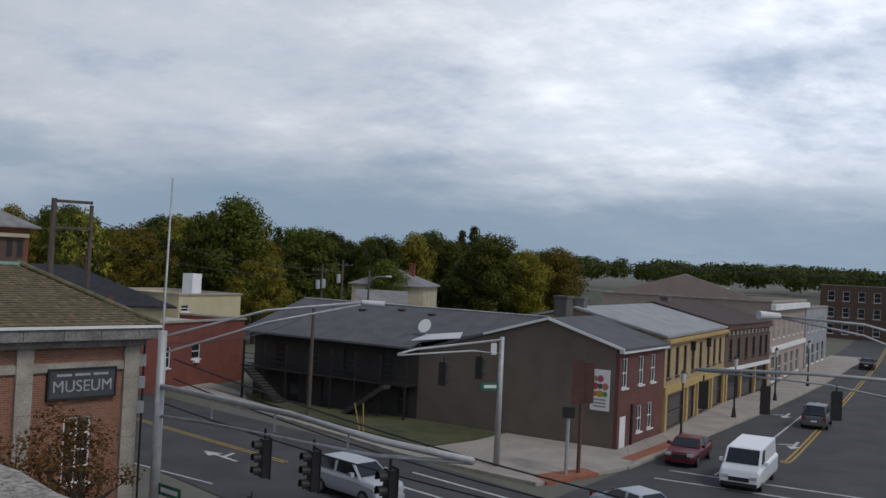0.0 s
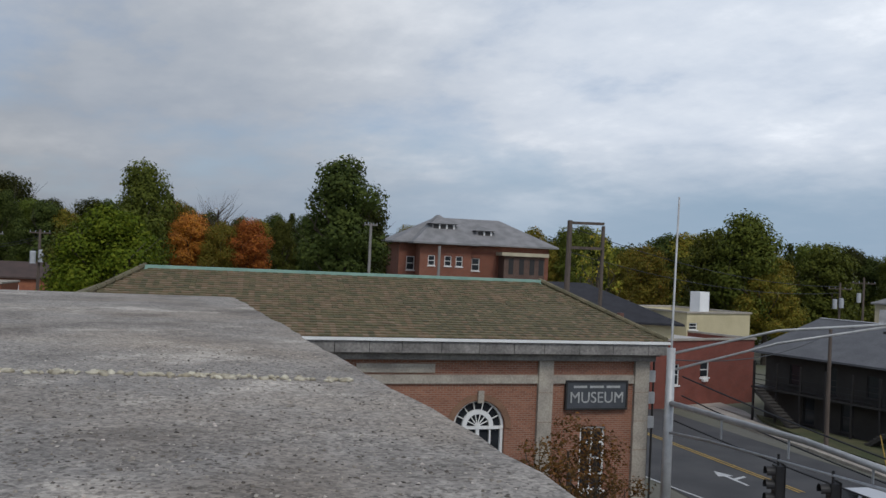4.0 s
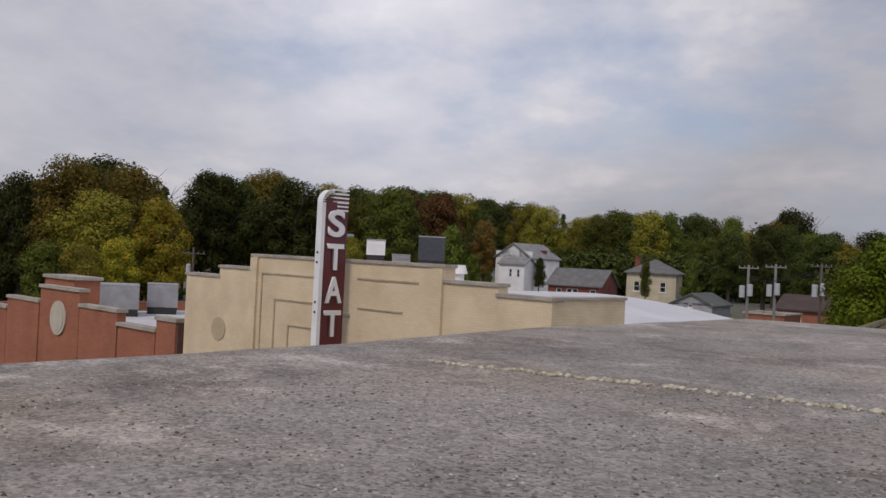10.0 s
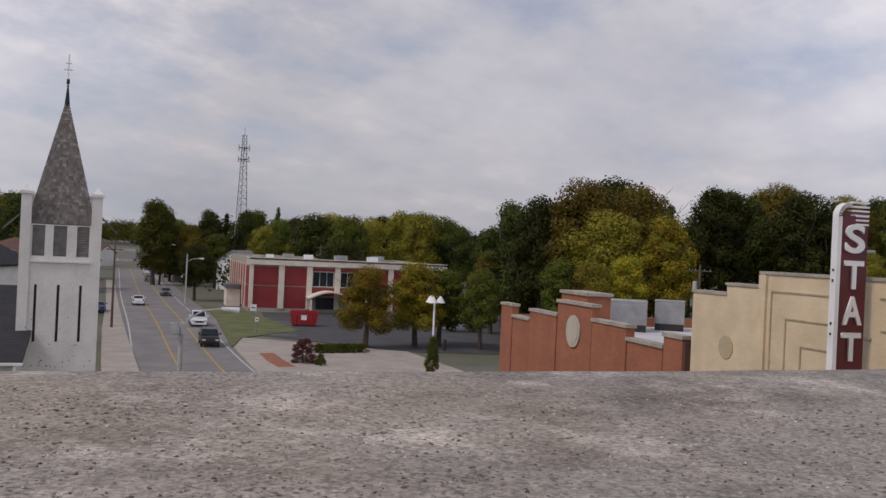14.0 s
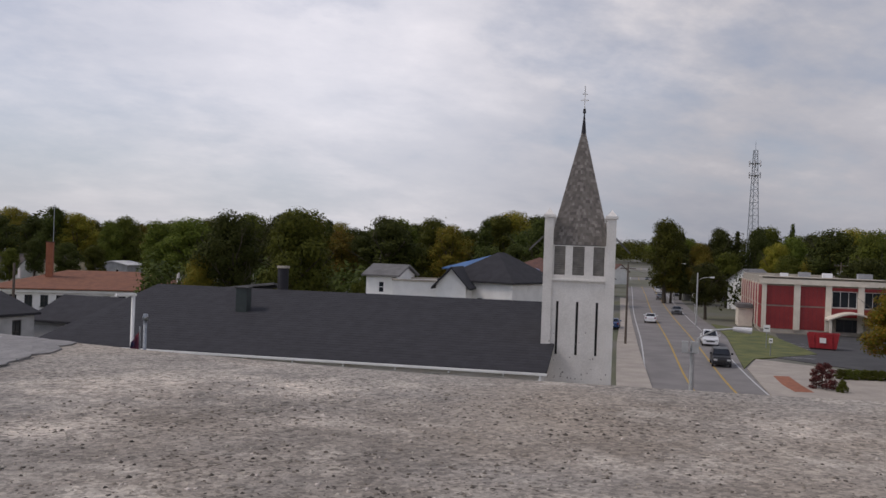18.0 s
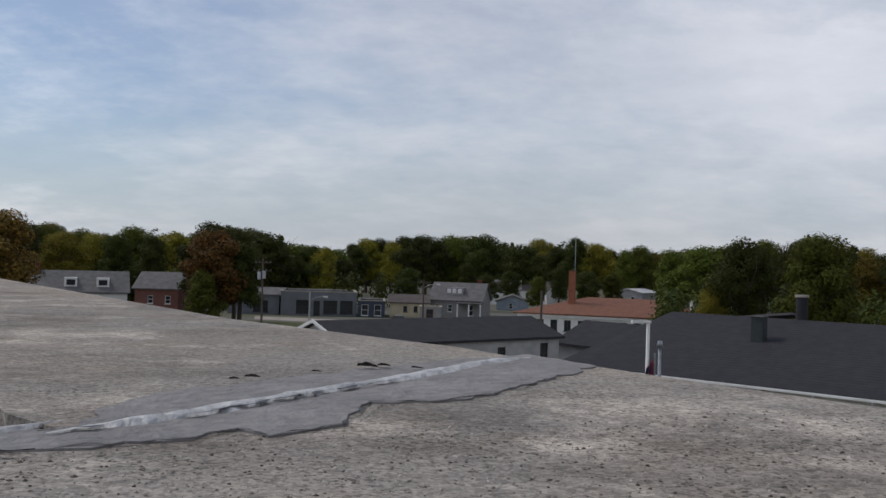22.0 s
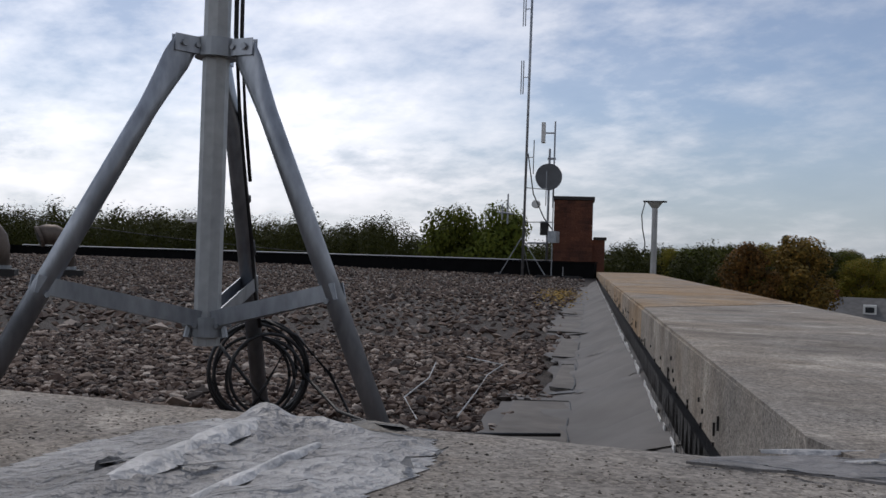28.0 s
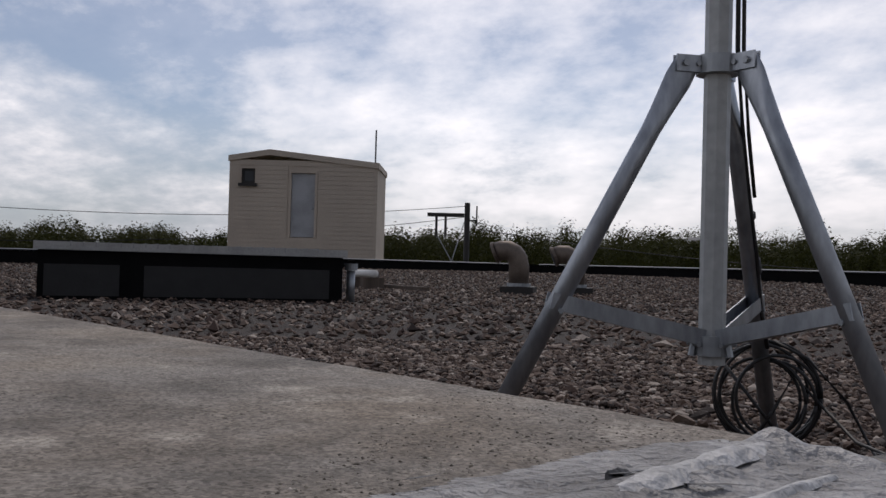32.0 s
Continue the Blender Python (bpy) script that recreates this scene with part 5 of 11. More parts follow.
gooseneck(Vector((*pol(235.6, 16).xy, ROOF_Z)), 228, 0.92)
gooseneck(Vector((*pol(232.2, 16.8).xy, ROOF_Z)), 240, 0.88)
m, w = front(pol(253.0, 31).xy, pol(244.25, 30.2).xy, 0)
pent = thing("stair_penthouse", m, "beige lap-sided stair penthouse with a grey door on the roof", "penthouse")
SIDING = mat("beige_lap_siding", (0.56, 0.485, 0.40), (0.50, 0.43, 0.355), 1.0, 0.8, 0.1)
dx0 = w * 0.41
bm = holed_wall(bm_new(), w, 13.7, [(0.38, 0.82, 12.95, 13.42), (dx0 - 0.0, dx0 + 0.85, 11.25, 13.35)], 0.2, None, 9.64)
part("wall", bm, SIDING, pent)
part("wall", boxes((0, 0.2, 0.203, 3, 9.64, 13.7), (w - 0.2, w, 0.203, 3, 9.64, 13.7), (0.203, w - 0.203, 2.8, 3, 9.64, 13.7)), SIDING, pent)
for k in range(26):
    z = 9.9 + k * 0.145
    spans = [(0, w)]
    for o in ((0.38, 0.82, 12.95, 13.42), (dx0, dx0 + 0.85, 11.25, 13.35)):
        if o[2] - 0.1 < z < o[3] + 0.05:
            spans = [q for a, b in spans for q in ((a, min(b, o[0] - 0.06)), (max(a, o[1] + 0.06), b)) if q[1] > q[0] + 0.02]
    if z < 13.62:
        for a, b in spans:
            part("siding_board", boxes((a, b, -0.018, -0.002, z, z + 0.135)), SIDING, pent)
rv = [(-0.04, -0.06, 13.70), (w * 0.27, -0.06, 13.92), (w + 0.04, -0.06, 13.56), (w + 0.04, 3.1, 13.56), (w * 0.27, 3.1, 13.92), (-0.04, 3.1, 13.70)]
bm = bm_new()
for q in ((0, 1, 4, 5), (1, 2, 3, 4)):
    slab(bm, [(rv[i][0], rv[i][1], rv[i][2] + 0.12) for i in q], 0.18)
part("roof", bm, SIDING, pent)
dr = part("door", boxes((dx0 + 0.05, dx0 + 0.8, 0.05, 0.09, 11.27, 13.30)), mat("grey_steel_door", (0.44, 0.455, 0.475), None, 2, 0.5, 0.05), pent, "grey steel door")
part("door_frame", boxes((dx0 - 0.03, dx0 + 0.045, -0.03, 0.1, 11.25, 13.35), (dx0 + 0.805, dx0 + 0.88, -0.03, 0.1, 11.25, 13.35), (dx0 + 0.05, dx0 + 0.8, -0.03, 0.1, 13.305, 13.35)), SIDING, dr)
part("handle", tubes(((dx0 + 0.72, 0.0, 12.2), (dx0 + 0.72, 0.05, 12.2), 0.03)), STEEL, dr)
window(pent, Matrix.Identity(4), 0.38, 0.82, 12.95, 13.42, DARK, (0, 0))
part("whip_antenna", tubes(((w - 0.1, 0.1, 13.5), (w - 0.1, 0.1, 14.75), 0.025)), DARK, pent)

# ---- chimney, dish and radio mast at the end of the parapet ----
m, w = front(pol(203.9, 24).xy, pol(201.6, 24).xy, ROOF_Z)
# orange brick darkened: the shade on the stack is put into its colour
CHIMNEY_BRICK = mat("shade_toned_brick", (0.17, 0.062, 0.034), (0.10, 0.04, 0.025), 2.2, 0.9, 0.4, stain=0.45, fine=24, spread=0.25)
chim = thing("brick_chimney", m, "orange brick chimney stack with a metal cap on the roof", "chimney")
part("shaft", boxes((0, w, 0, 1.0, 0, 2.1)), CHIMNEY_BRICK, chim)
part("lower_shaft", boxes((w + 0.003, w + 0.32, 0.2, 0.9, 0, 1.12)), CHIMNEY_BRICK, chim)
part("cap", boxes((-0.04, w + 0.04, -0.04, 1.04, 2.103, 2.19)), DARK, chim)
part("cap", boxes((w + 0.044, w + 0.36, 0.16, 0.94, 1.123, 1.19)), DARK, chim)
bw, bh, bi = 0.215, 0.075, 0
for r in range(24):
    for c in range(5):
        x = c * bw - (bw / 2 if r % 2 else 0)
        x0, x1 = max(0.0, x + 0.005), min(w, x + bw - 0.005)
        if x1 - x0 > 0.04:
            part("brick", boxes((x0, x1, -0.012, -0.001, 0.08 + r * 0.084, 0.08 + r * 0.084 + bh)), CHIMNEY_BRICK, chim)
part("meter_box", boxes((0.25, 0.5, -0.14, -0.014, 0.1, 0.42)), GREY, chim)
ph = thing("dish_antenna", m @ Matrix.Translation((-0.16, 0.2, 0)), "round grey microwave dish and panel on a steel pole", "antenna")
part("pole", tubes(((0, 0, 0), (0, 0, 3.4), 0.03), ((0.12, 0.0, 1.9), (0.12, 0.0, 4.1), 0.022)), STEEL, ph, smooth=True)
bm = bm_new()
tube(bm, (0, -0.14, 2.66), (0, -0.26, 2.66), 0.20, 0.33, seg=28)
tube(bm, (0, -0.262, 2.66), (0, -0.30, 2.66), 0.335, seg=28)
part("dish", bm, mat("dish_grey", (0.16, 0.17, 0.18), (0.12, 0.125, 0.13), 3, 0.6, 0.05), ph, "dark grey drum dish")
part("panel", boxes((-0.22, -0.12, -0.16, 0.1, 3.55, 4.05)), WHITE, ph, "small white grid antenna")
part("panel_arm", tubes(((-0.12, 0, 3.8), (0.12, 0, 3.8), 0.02)), STEEL, ph)
part("junction_box", boxes((-0.18, 0.02, -0.2, -0.04, 1.2, 1.55)), DARK, ph)
part("cross_bar", tubes(((-0.5, 0, 1.0), (0.0, 0, 1.0), 0.025), ((-0.05, 0.0, 3.15), (0.16, 0.0, 3.15), 0.03)), STEEL, ph)
B = pol(205.7, 23.6)
rm = thing("radio_mast", Matrix.Translation((B.x, B.y, ROOF_Z)), "tall thin radio mast with folded dipoles on a roof sled", "antenna mast")
part("mast", tubes(((0, 0, 0), (-0.06, 0, 9.5), 0.032)), STEEL, rm, smooth=True)
for z in (3.1, 5.1, 6.8, 8.5):
    x = -z * 0.006
    dp = part("dipole", tubes(((x + 0.16, 0, z - 0.42), (x + 0.16, 0, z + 0.42), 0.014), ((x + 0.22, 0, z - 0.42), (x + 0.22, 0, z + 0.42), 0.014), ((x, 0, z), (x + 0.16, 0, z), 0.012)) if z != 3.1 else tubes(((x - 0.2, 0, z - 0.42), (x - 0.2, 0, z + 0.42), 0.014), ((x, 0, z), (x - 0.2, 0, z), 0.012)), STEEL, rm)
part("sled", boxes((-0.9, 0.9, -0.4, -0.3, 0.03, 0.13), (-0.9, 0.9, 0.3, 0.4, 0.03, 0.13), (-0.7, -0.6, -0.5, 0.5, 0.133, 0.2), (0.6, 0.7, -0.5, 0.5, 0.133, 0.2)), DARK, rm)
part("stay", tubes(((-0.65, 0, 0.15), (0.03, 0, 1.1), 0.011), ((0.65, 0, 0.15), (0.05, 0, 1.1), 0.011), ((0.0, -0.45, 0.15), (0.04, 0, 1.1), 0.011)), STEEL, rm)
part("yagi", tubes(((0.3, 0, 1.7), (0.75, 0, 1.75), 0.025), ((0.45, 0, 1.45), (0.45, 0, 2.2), 0.02), ((0.6, 0, 1.55), (0.6, 0, 1.95), 0.02)), STEEL, rm)
for k, (x, y) in enumerate(((-1.25, -0.2), (-0.35, -0.75), (0.35, -0.7), (1.05, -0.45), (1.25, 0.25))):
    part("ballast_block", boxes((x - 0.22, x + 0.22, y - 0.12, y + 0.12, 0.02, 0.2 + 0.03 * (k % 2))), CONC if k % 2 else DARK, rm, "concrete ballast block")
part("instrument_box", boxes((-0.9, -0.68, -0.16, 0.06, 1.0, 1.28)), STEEL, rm, "small grey equipment cabinet")
part("arm", tubes(((-0.02, 0, 2.35), (-0.6, 0, 2.3), 0.013), ((-0.02, 0, 1.5), (-0.8, 0, 1.5), 0.014), ((-0.58, 0, 1.9), (-0.58, 0, 2.75), 0.011), ((-0.78, 0, 0.2), (-0.78, 0, 2.1), 0.013)), STEEL, rm)
part("coax", pipe(bm_new(), [(-0.04, -0.05, 3.2), (-0.2, -0.08, 2.2), (-0.5, -0.1, 1.6), (-0.75, -0.1, 1.3)], 0.016), DARK, rm, "black cable")
part("small_dish", tubes(((-0.25, -0.1, 1.95), (-0.25, -0.2, 1.95), 0.1), seg=14), WHITE, rm)


def brick_mat(name, a, b, mortar, scale=1.0, bump=0.35):
    """Coursed brickwork on upright walls, in metres: x + y along the wall, z up."""
    m = bpy.data.materials.new(name)
    m.use_nodes = True
    nt = m.node_tree
    bs = nt.nodes["Principled BSDF"]
    tc = nt.nodes.new("ShaderNodeTexCoord")
    sp = nt.nodes.new("ShaderNodeSeparateXYZ")
    nt.links.new(tc.outputs["Object"], sp.inputs[0])
    ad = nt.nodes.new("ShaderNodeMath")
    nt.links.new(sp.outputs["X"], ad.inputs[0])
    nt.links.new(sp.outputs["Y"], ad.inputs[1])
    cb = nt.nodes.new("ShaderNodeCombineXYZ")
    nt.links.new(ad.outputs[0], cb.inputs[0])
    nt.links.new(sp.outputs["Z"], cb.inputs[1])
    br = nt.nodes.new("ShaderNodeTexBrick")
    br.inputs["Scale"].default_value = scale
    br.inputs["Brick Width"].default_value, br.inputs["Row Height"].default_value, br.inputs["Mortar Size"].default_value = 0.22, 0.075, 0.008
    br.inputs["Color1"].default_value, br.inputs["Color2"].default_value, br.inputs["Mortar"].default_value = (*a, 1), (*b, 1), (*mortar, 1)
    nt.links.new(cb.outputs[0], br.inputs["Vector"])
    nz = nt.nodes.new("ShaderNodeTexNoise")
    nz.inputs["Scale"].default_value, nz.inputs["Detail"].default_value = 0.9, 8
    nt.links.new(tc.outputs["Object"], nz.inputs["Vector"])
    rp = nt.nodes.new("ShaderNodeValToRGB")
    rp.color_ramp.elements[0].position, rp.color_ramp.elements[1].position = 0.3, 0.7
    rp.color_ramp.elements[0].color, rp.color_ramp.elements[1].color = (0.84, 0.82, 0.80, 1), (1.08, 1.08, 1.08, 1)
    nt.links.new(nz.outputs["Fac"], rp.inputs[0])
    mx = nt.nodes.new("ShaderNodeMix")
    mx.data_type, mx.blend_type = "RGBA", "MULTIPLY"
    mx.inputs["Factor"].default_value = 1
    nt.links.new(br.outputs["Color"], mx.inputs["A"])
    nt.links.new(rp.outputs[0], mx.inputs["B"])
    nt.links.new(mx.outputs["Result"], bs.inputs["Base Color"])
    bs.inputs["Roughness"].default_value = 0.9
    bp = nt.nodes.new("ShaderNodeBump")
    bp.inputs["Strength"].default_value, bp.inputs["Distance"].default_value, bp.invert = bump, 0.01, True
    nt.links.new(br.outputs["Fac"], bp.inputs["Height"])
    nt.links.new(bp.outputs[0], bs.inputs["Normal"])
    return m


MUSEUM_BRICK = brick_mat("museum_brick", (0.29, 0.12, 0.07), (0.215, 0.085, 0.05), (0.29, 0.22, 0.165))
SHOP_BRICK = brick_mat("shop_brick", (0.165, 0.052, 0.038), (0.115, 0.038, 0.03), (0.14, 0.09, 0.075))
BROWN_BRICK = brick_mat("brown_brick", (0.13, 0.07, 0.05), (0.095, 0.055, 0.04), (0.15, 0.12, 0.10))
HALL_BRICK = brick_mat("hall_brick", (0.37, 0.11, 0.045), (0.30, 0.085, 0.037), (0.27, 0.17, 0.12))
BEIGE_BRICK = brick_mat("beige_brick", (0.68, 0.545, 0.36), (0.64, 0.51, 0.335), (0.60, 0.48, 0.31), bump=0.2)
YELLOW_BRICK = brick_mat("yellow_brick", (0.43, 0.315, 0.165), (0.39, 0.285, 0.15), (0.36, 0.26, 0.14), bump=0.2)
TILE = island_mat("mossy_tiles", [(0.0, (0.10, 0.092, 0.046)), (0.3, (0.138, 0.113, 0.056)), (0.6, (0.165, 0.125, 0.068)), (0.85, (0.19, 0.128, 0.074)), (1.0, (0.22, 0.16, 0.10))], 0.85, 0.4, 30, 0.5, 2.6)
YELLOW_CREAM = mat("yellow_cream_render", (0.60, 0.52, 0.32), (0.52, 0.45, 0.27), 0.7, 0.85, 0.1)
TILE_ONE = mat("mossy_tile", (0.165, 0.132, 0.075), (0.115, 0.103, 0.054), 2.6, 0.85, 0.4, fine=20, spread=0.22)

# ---- museum ----
m, w = front((-24.68, 18.32), (-10.83, 34.33))
mus = thing("museum", m, "buff brick museum with limestone pilasters and a mossy tile roof", "museum")
openings = [(18.49, 19.5, 2.4, 4.7), (13.59, 15.53, 1.6, 5.72), (5.6, 7.54, 1.6, 5.72)]
part("wall", holed_wall(bm_new(), w, 7.1, openings, 0.4, None, -0.5), MUSEUM_BRICK, mus)
part("wall", boxes((0, 0.4, 0.403, 13.5, -0.5, 7.1)), MUSEUM_BRICK, mus)
part("wall", boxes((w - 0.4, w, 0.403, 13.5, -0.5, 7.1)), MUSEUM_BRICK, mus)
part("wall", boxes((0.403, w - 0.403, 13.1, 13.5, -0.5, 7.1)), MUSEUM_BRICK, mus)
for cx in (14.56, 6.57):
    # spandrels that round the opening off
    for sgn in (-1, 1):
        bm = bm_new()
        arc = [(cx + sgn * 0.97 * math.sin(a), 4.70 + 0.97 * math.cos(a)) for a in [i * math.pi / 2 / 10 for i in range(11)]]
        pts = arc + [(cx + sgn * 0.97, 5.72), (cx, 5.72)]
        fa = [bm.verts.new((x, 0.003, z)) for x, z in pts]
        fb = [bm.verts.new((x, 0.397, z)) for x, z in pts]
        bm.faces.new(fa)
        bm.faces.new(fb[::-1])
        for i in range(len(pts)):
            bm.faces.new((fa[i], fa[(i + 1) % len(pts)], fb[(i + 1) % len(pts)], fb[i]))
        part("spandrel", bm, MUSEUM_BRICK, mus)
    win = part("arched_window", boxes((cx - 0.95, cx + 0.95, 0.08, 0.2, 4.662, 4.76)), WHITE, mus, "white arched fanlight window")
    for row in ((cx - 0.95, cx - 0.85, 0.1, 0.2, 1.6, 4.66), (cx + 0.85, cx + 0.95, 0.1, 0.2, 1.6, 4.66), (cx - 0.06, cx + 0.06, 0.1, 0.19, 1.6, 4.66), (cx - 0.5, cx - 0.44, 0.11, 0.18, 1.6, 4.66), (cx + 0.44, cx + 0.5, 0.11, 0.18, 1.6, 4.66), (cx - 0.84, cx + 0.84, 0.11, 0.175, 3.6, 3.65), (cx - 0.84, cx + 0.84, 0.112, 0.172, 2.6, 2.65)):
        part("window_bar", boxes(row), WHITE, win)
    for r0, r1 in ((0.86, 0.965), (0.42, 0.58), (0.0, 0.10)):
        bm = bm_new()
        n = 24
        ring = [[bm.verts.new((cx + r * math.cos(a), y, 4.762 + r * math.sin(a))) for r, y in ((r0, 0.09), (r1, 0.09), (r1, 0.19), (r0, 0.19))] for a in [i * math.pi / n for i in range(n + 1)]]
        for a, b in zip(ring, ring[1:]):
            for j in range(4):
                bm.faces.new((a[j], b[j], b[(j + 1) % 4], a[(j + 1) % 4]))
        part("fanlight_ring", bm, WHITE, win)
    for k in range(1, 7):
        a = k * math.pi / 7
        part("fanlight_bar", tubes(((cx + 0.09 * math.cos(a), 0.14, 4.762 + 0.09 * math.sin(a)), (cx + 0.88 * math.cos(a), 0.14, 4.762 + 0.88 * math.sin(a)), 0.022), seg=6), WHITE, win)
    part("pane", boxes((cx - 0.96, cx + 0.96, 0.21, 0.22, 1.6, 5.70)), GLASS, win)
    bm = bm_new()
    n = 20
    ring = [[bm.verts.new((cx + r * math.cos(a), y, 4.70 + r * math.sin(a))) for r, y in ((0.985, -0.04), (1.2, -0.04), (1.2, 0.0), (0.985, 0.0))] for a in [i * math.pi / n for i in range(n + 1)]]
    for a, b in zip(ring, ring[1:]):
        for j in range(4):
            bm.faces.new((a[j], b[j], b[(j + 1) % 4], a[(j + 1) % 4]))
    part("brick_arch", bm, BRICK_BUFF, win)
    part("keystone", boxes((cx - 0.11, cx + 0.11, -0.12, -0.045, 5.6, 6.02)), STONE, mus)
window(mus, Matrix.Identity(4), 18.49, 19.5, 2.4, 4.7, WHITE, (1, 3))
for x0, x1 in ((16.71, 17.27), (20.58, 21.17), (3.9, 4.46), (8.7, 9.26), (0.0, 0.55)):
    pl_ = part("pilaster", boxes((x0, x1, -0.14, -0.003, -0.3, 7.1)), STONE, mus, "pale limestone pilaster")
    for z in (0.7, 1.75, 2.8, 3.85, 4.9, 5.95):
        part("stone_joint", boxes((x0 + 0.002, x1 - 0.002, -0.145, -0.141, z, z + 0.012)), BRICK_BUFF, pl_)
bays = ((0.553, 3.897), (4.463, 8.697), (9.263, 16.707), (17.273, 20.577))
for x0, x1 in bays:
    part("stone_band", boxes((x0, x1, -0.09, -0.003, 6.27, 6.53), (x0, x1, -0.06, -0.003, 6.535, 6.57)), STONE, mus)
part("inscription_stone", boxes((10.1, 12.85, -0.06, -0.003, 6.64, 6.94)), STONE, mus)
# frieze in a darker mottled limestone than the pilasters
part("frieze", boxes((-0.15, w + 0.15, -0.3, -0.003, 7.103, 7.3), (-0.25, w + 0.25, -0.42, -0.003, 7.303, 7.36)), mat("dark_limestone", (0.27, 0.25, 0.22), (0.17, 0.155, 0.14), 1.5, 0.9, 0.3, stain=0.5, fine=10), mus, "dark mottled moulded frieze")
rnd = random.Random(8)
x = -0.4
while x < w + 0.35:
    L = min(rnd.uniform(1.1, 1.8), w + 0.45 - x)
    part("cornice_stone", boxes((x, x + L - 0.02, -0.62, 0.3, 7.365, 7.74 + rnd.uniform(-0.008, 0.008))), mat("weathered_cornice", (0.30, 0.28, 0.255), (0.19, 0.175, 0.16), 1.2, 0.9, 0.4, stain=0.6, fine=12) if x < 0 else bpy.data.materials["weathered_cornice"], mus)
    x += L
part("gutter", boxes((-0.5, w + 0.5, -0.70, -0.56, 7.76, 7.85)), WHITE, mus, "white metal gutter")
# hip roof with tile courses
EZ, RZ, EY, RY = 7.86, 9.70, -0.55, 6.4
rx0, rx1 = 3.5, 19.6
bm = bm_new()
c = [(-0.45, EY, EZ), (w + 0.45, EY, EZ), (w + 0.45, 13.4, EZ), (-0.45, 13.4, EZ), (rx0, RY, RZ), (rx1, RY, RZ)]
v = [bm.verts.new(p) for p in c]
for f in ((0, 1, 5, 4), (1, 2, 5), (2, 3, 4, 5), (3, 0, 4), (3, 2, 1, 0)):
    bm.faces.new([v[i] for i in f])
part("roof", bm, MOSS_TILE, mus)
slope = Vector((0, RY - EY, RZ - EZ))
rows_n, tw = 28, 0.21
tl = slope.length / rows_n
su = slope.normalized()
nu = Vector((0, -su.z, su.y))
tilemesh = bpy.data.meshes.new("roof_tile")
tilemesh.from_pydata([(0, 0, 0), (tw - 0.012, 0, 0), (tw - 0.012, su.y * tl * 1.06, su.z * tl * 1.06), (0, su.y * tl * 1.06, su.z * tl * 1.06),
                      *[(x, nu.y * 0.055 + y, nu.z * 0.055 + z) for x, y, z in ((0, 0, 0), (tw - 0.012, 0, 0))], *[(x, nu.y * 0.012 + su.y * tl * 1.06, nu.z * 0.012 + su.z * tl * 1.06) for x in (tw - 0.012, 0)]],
                     [], [(0, 1, 5, 4), (4, 5, 6, 7), (1, 2, 6, 5), (2, 3, 7, 6), (3, 0, 4, 7)])
tilemesh.materials.append(TILE_ONE)
vv, ff, singles = [], [], 0
base_v = [tuple(p.co) for p in tilemesh.vertices]
base_f = [tuple(p.vertices) for p in tilemesh.polygons]
for r in range(rows_n):
    f0 = r / rows_n
    xa = -0.45 + (rx0 + 0.45) * f0 + 0.1
    xb = w + 0.45 + (rx1 - w - 0.45) * f0 - 0.1
    o = Vector((0, EY, EZ)) + slope * f0
    x = xa + (tw / 2 if r % 2 else 0)
    while x + tw < xb:
        dz = rnd.uniform(-0.006, 0.008)
        if x > 12.2 and 1 <= r < 16 and singles < 300 and (r + int(x / tw)) % 2 == 0:
            ob = new("roof_tile", tilemesh)
            ob.parent = mus
            ob.location = (x, o.y, o.z + dz + 0.01)
            singles += 1
        else:
            k = len(vv)
            vv += [(a + x, b + o.y, cc_ + o.z + dz + 0.01) for a, b, cc_ in base_v]
            ff += [tuple(i + k for i in q) for q in base_f]
        x += tw
me = bpy.data.meshes.new("roof_tiles")
me.from_pydata(vv, [], ff)
me.materials.append(TILE)
ob = new("roof_tiles", me)
ob.parent = mus
tagged(ob, "courses of mossy brown clay tiles", kind="stuff")
part("ridge_cap", boxes((rx0 - 0.2, rx1 + 0.2, RY - 0.24, RY + 0.24, RZ - 0.1, RZ + 0.11)), COPPER, mus, "pale green copper ridge cap")
for a, b in (((w + 0.4, EY, EZ + 0.06), (rx1, RY, RZ + 0.1)), ((-0.4, EY, EZ + 0.06), (rx0, RY, RZ + 0.1))):
    for k in range(14):
        p, q = Vector(a).lerp(Vector(b), k / 14), Vector(a).lerp(Vector(b), (k + 0.95) / 14)
        part("hip_tile", tubes((p, q, 0.10), seg=8), TILE_ONE, mus)
sg = thing("museum_sign", m @ Matrix.Translation((17.84, -0.02, 5.40)), "dark framed museum sign with pale letters on the brick wall", "sign")
part("board", boxes((0, 2.38, -0.12, -0.003, 0, 0.92)), mat("sign_board_grey", (0.07, 0.075, 0.085), (0.05, 0.055, 0.06), 2, 0.6, 0.05), sg)
part("frame", boxes((-0.06, 2.44, -0.15, -0.02, 0.923, 0.99), (-0.06, 2.44, -0.15, -0.02, -0.07, -0.003), (-0.063, -0.003, -0.15, -0.02, 0, 0.92), (2.383, 2.443, -0.15, -0.02, 0, 0.92)), DARK, sg)
lettering("MUSEUM", 0.56, 0.01, mat("sign_letters", (0.45, 0.45, 0.43), None, 4, 0.6, 0.0), sg, Matrix.Translation((1.19, -0.135, 0.36)) @ Matrix.Rotation(radians(90), 4, "X"))
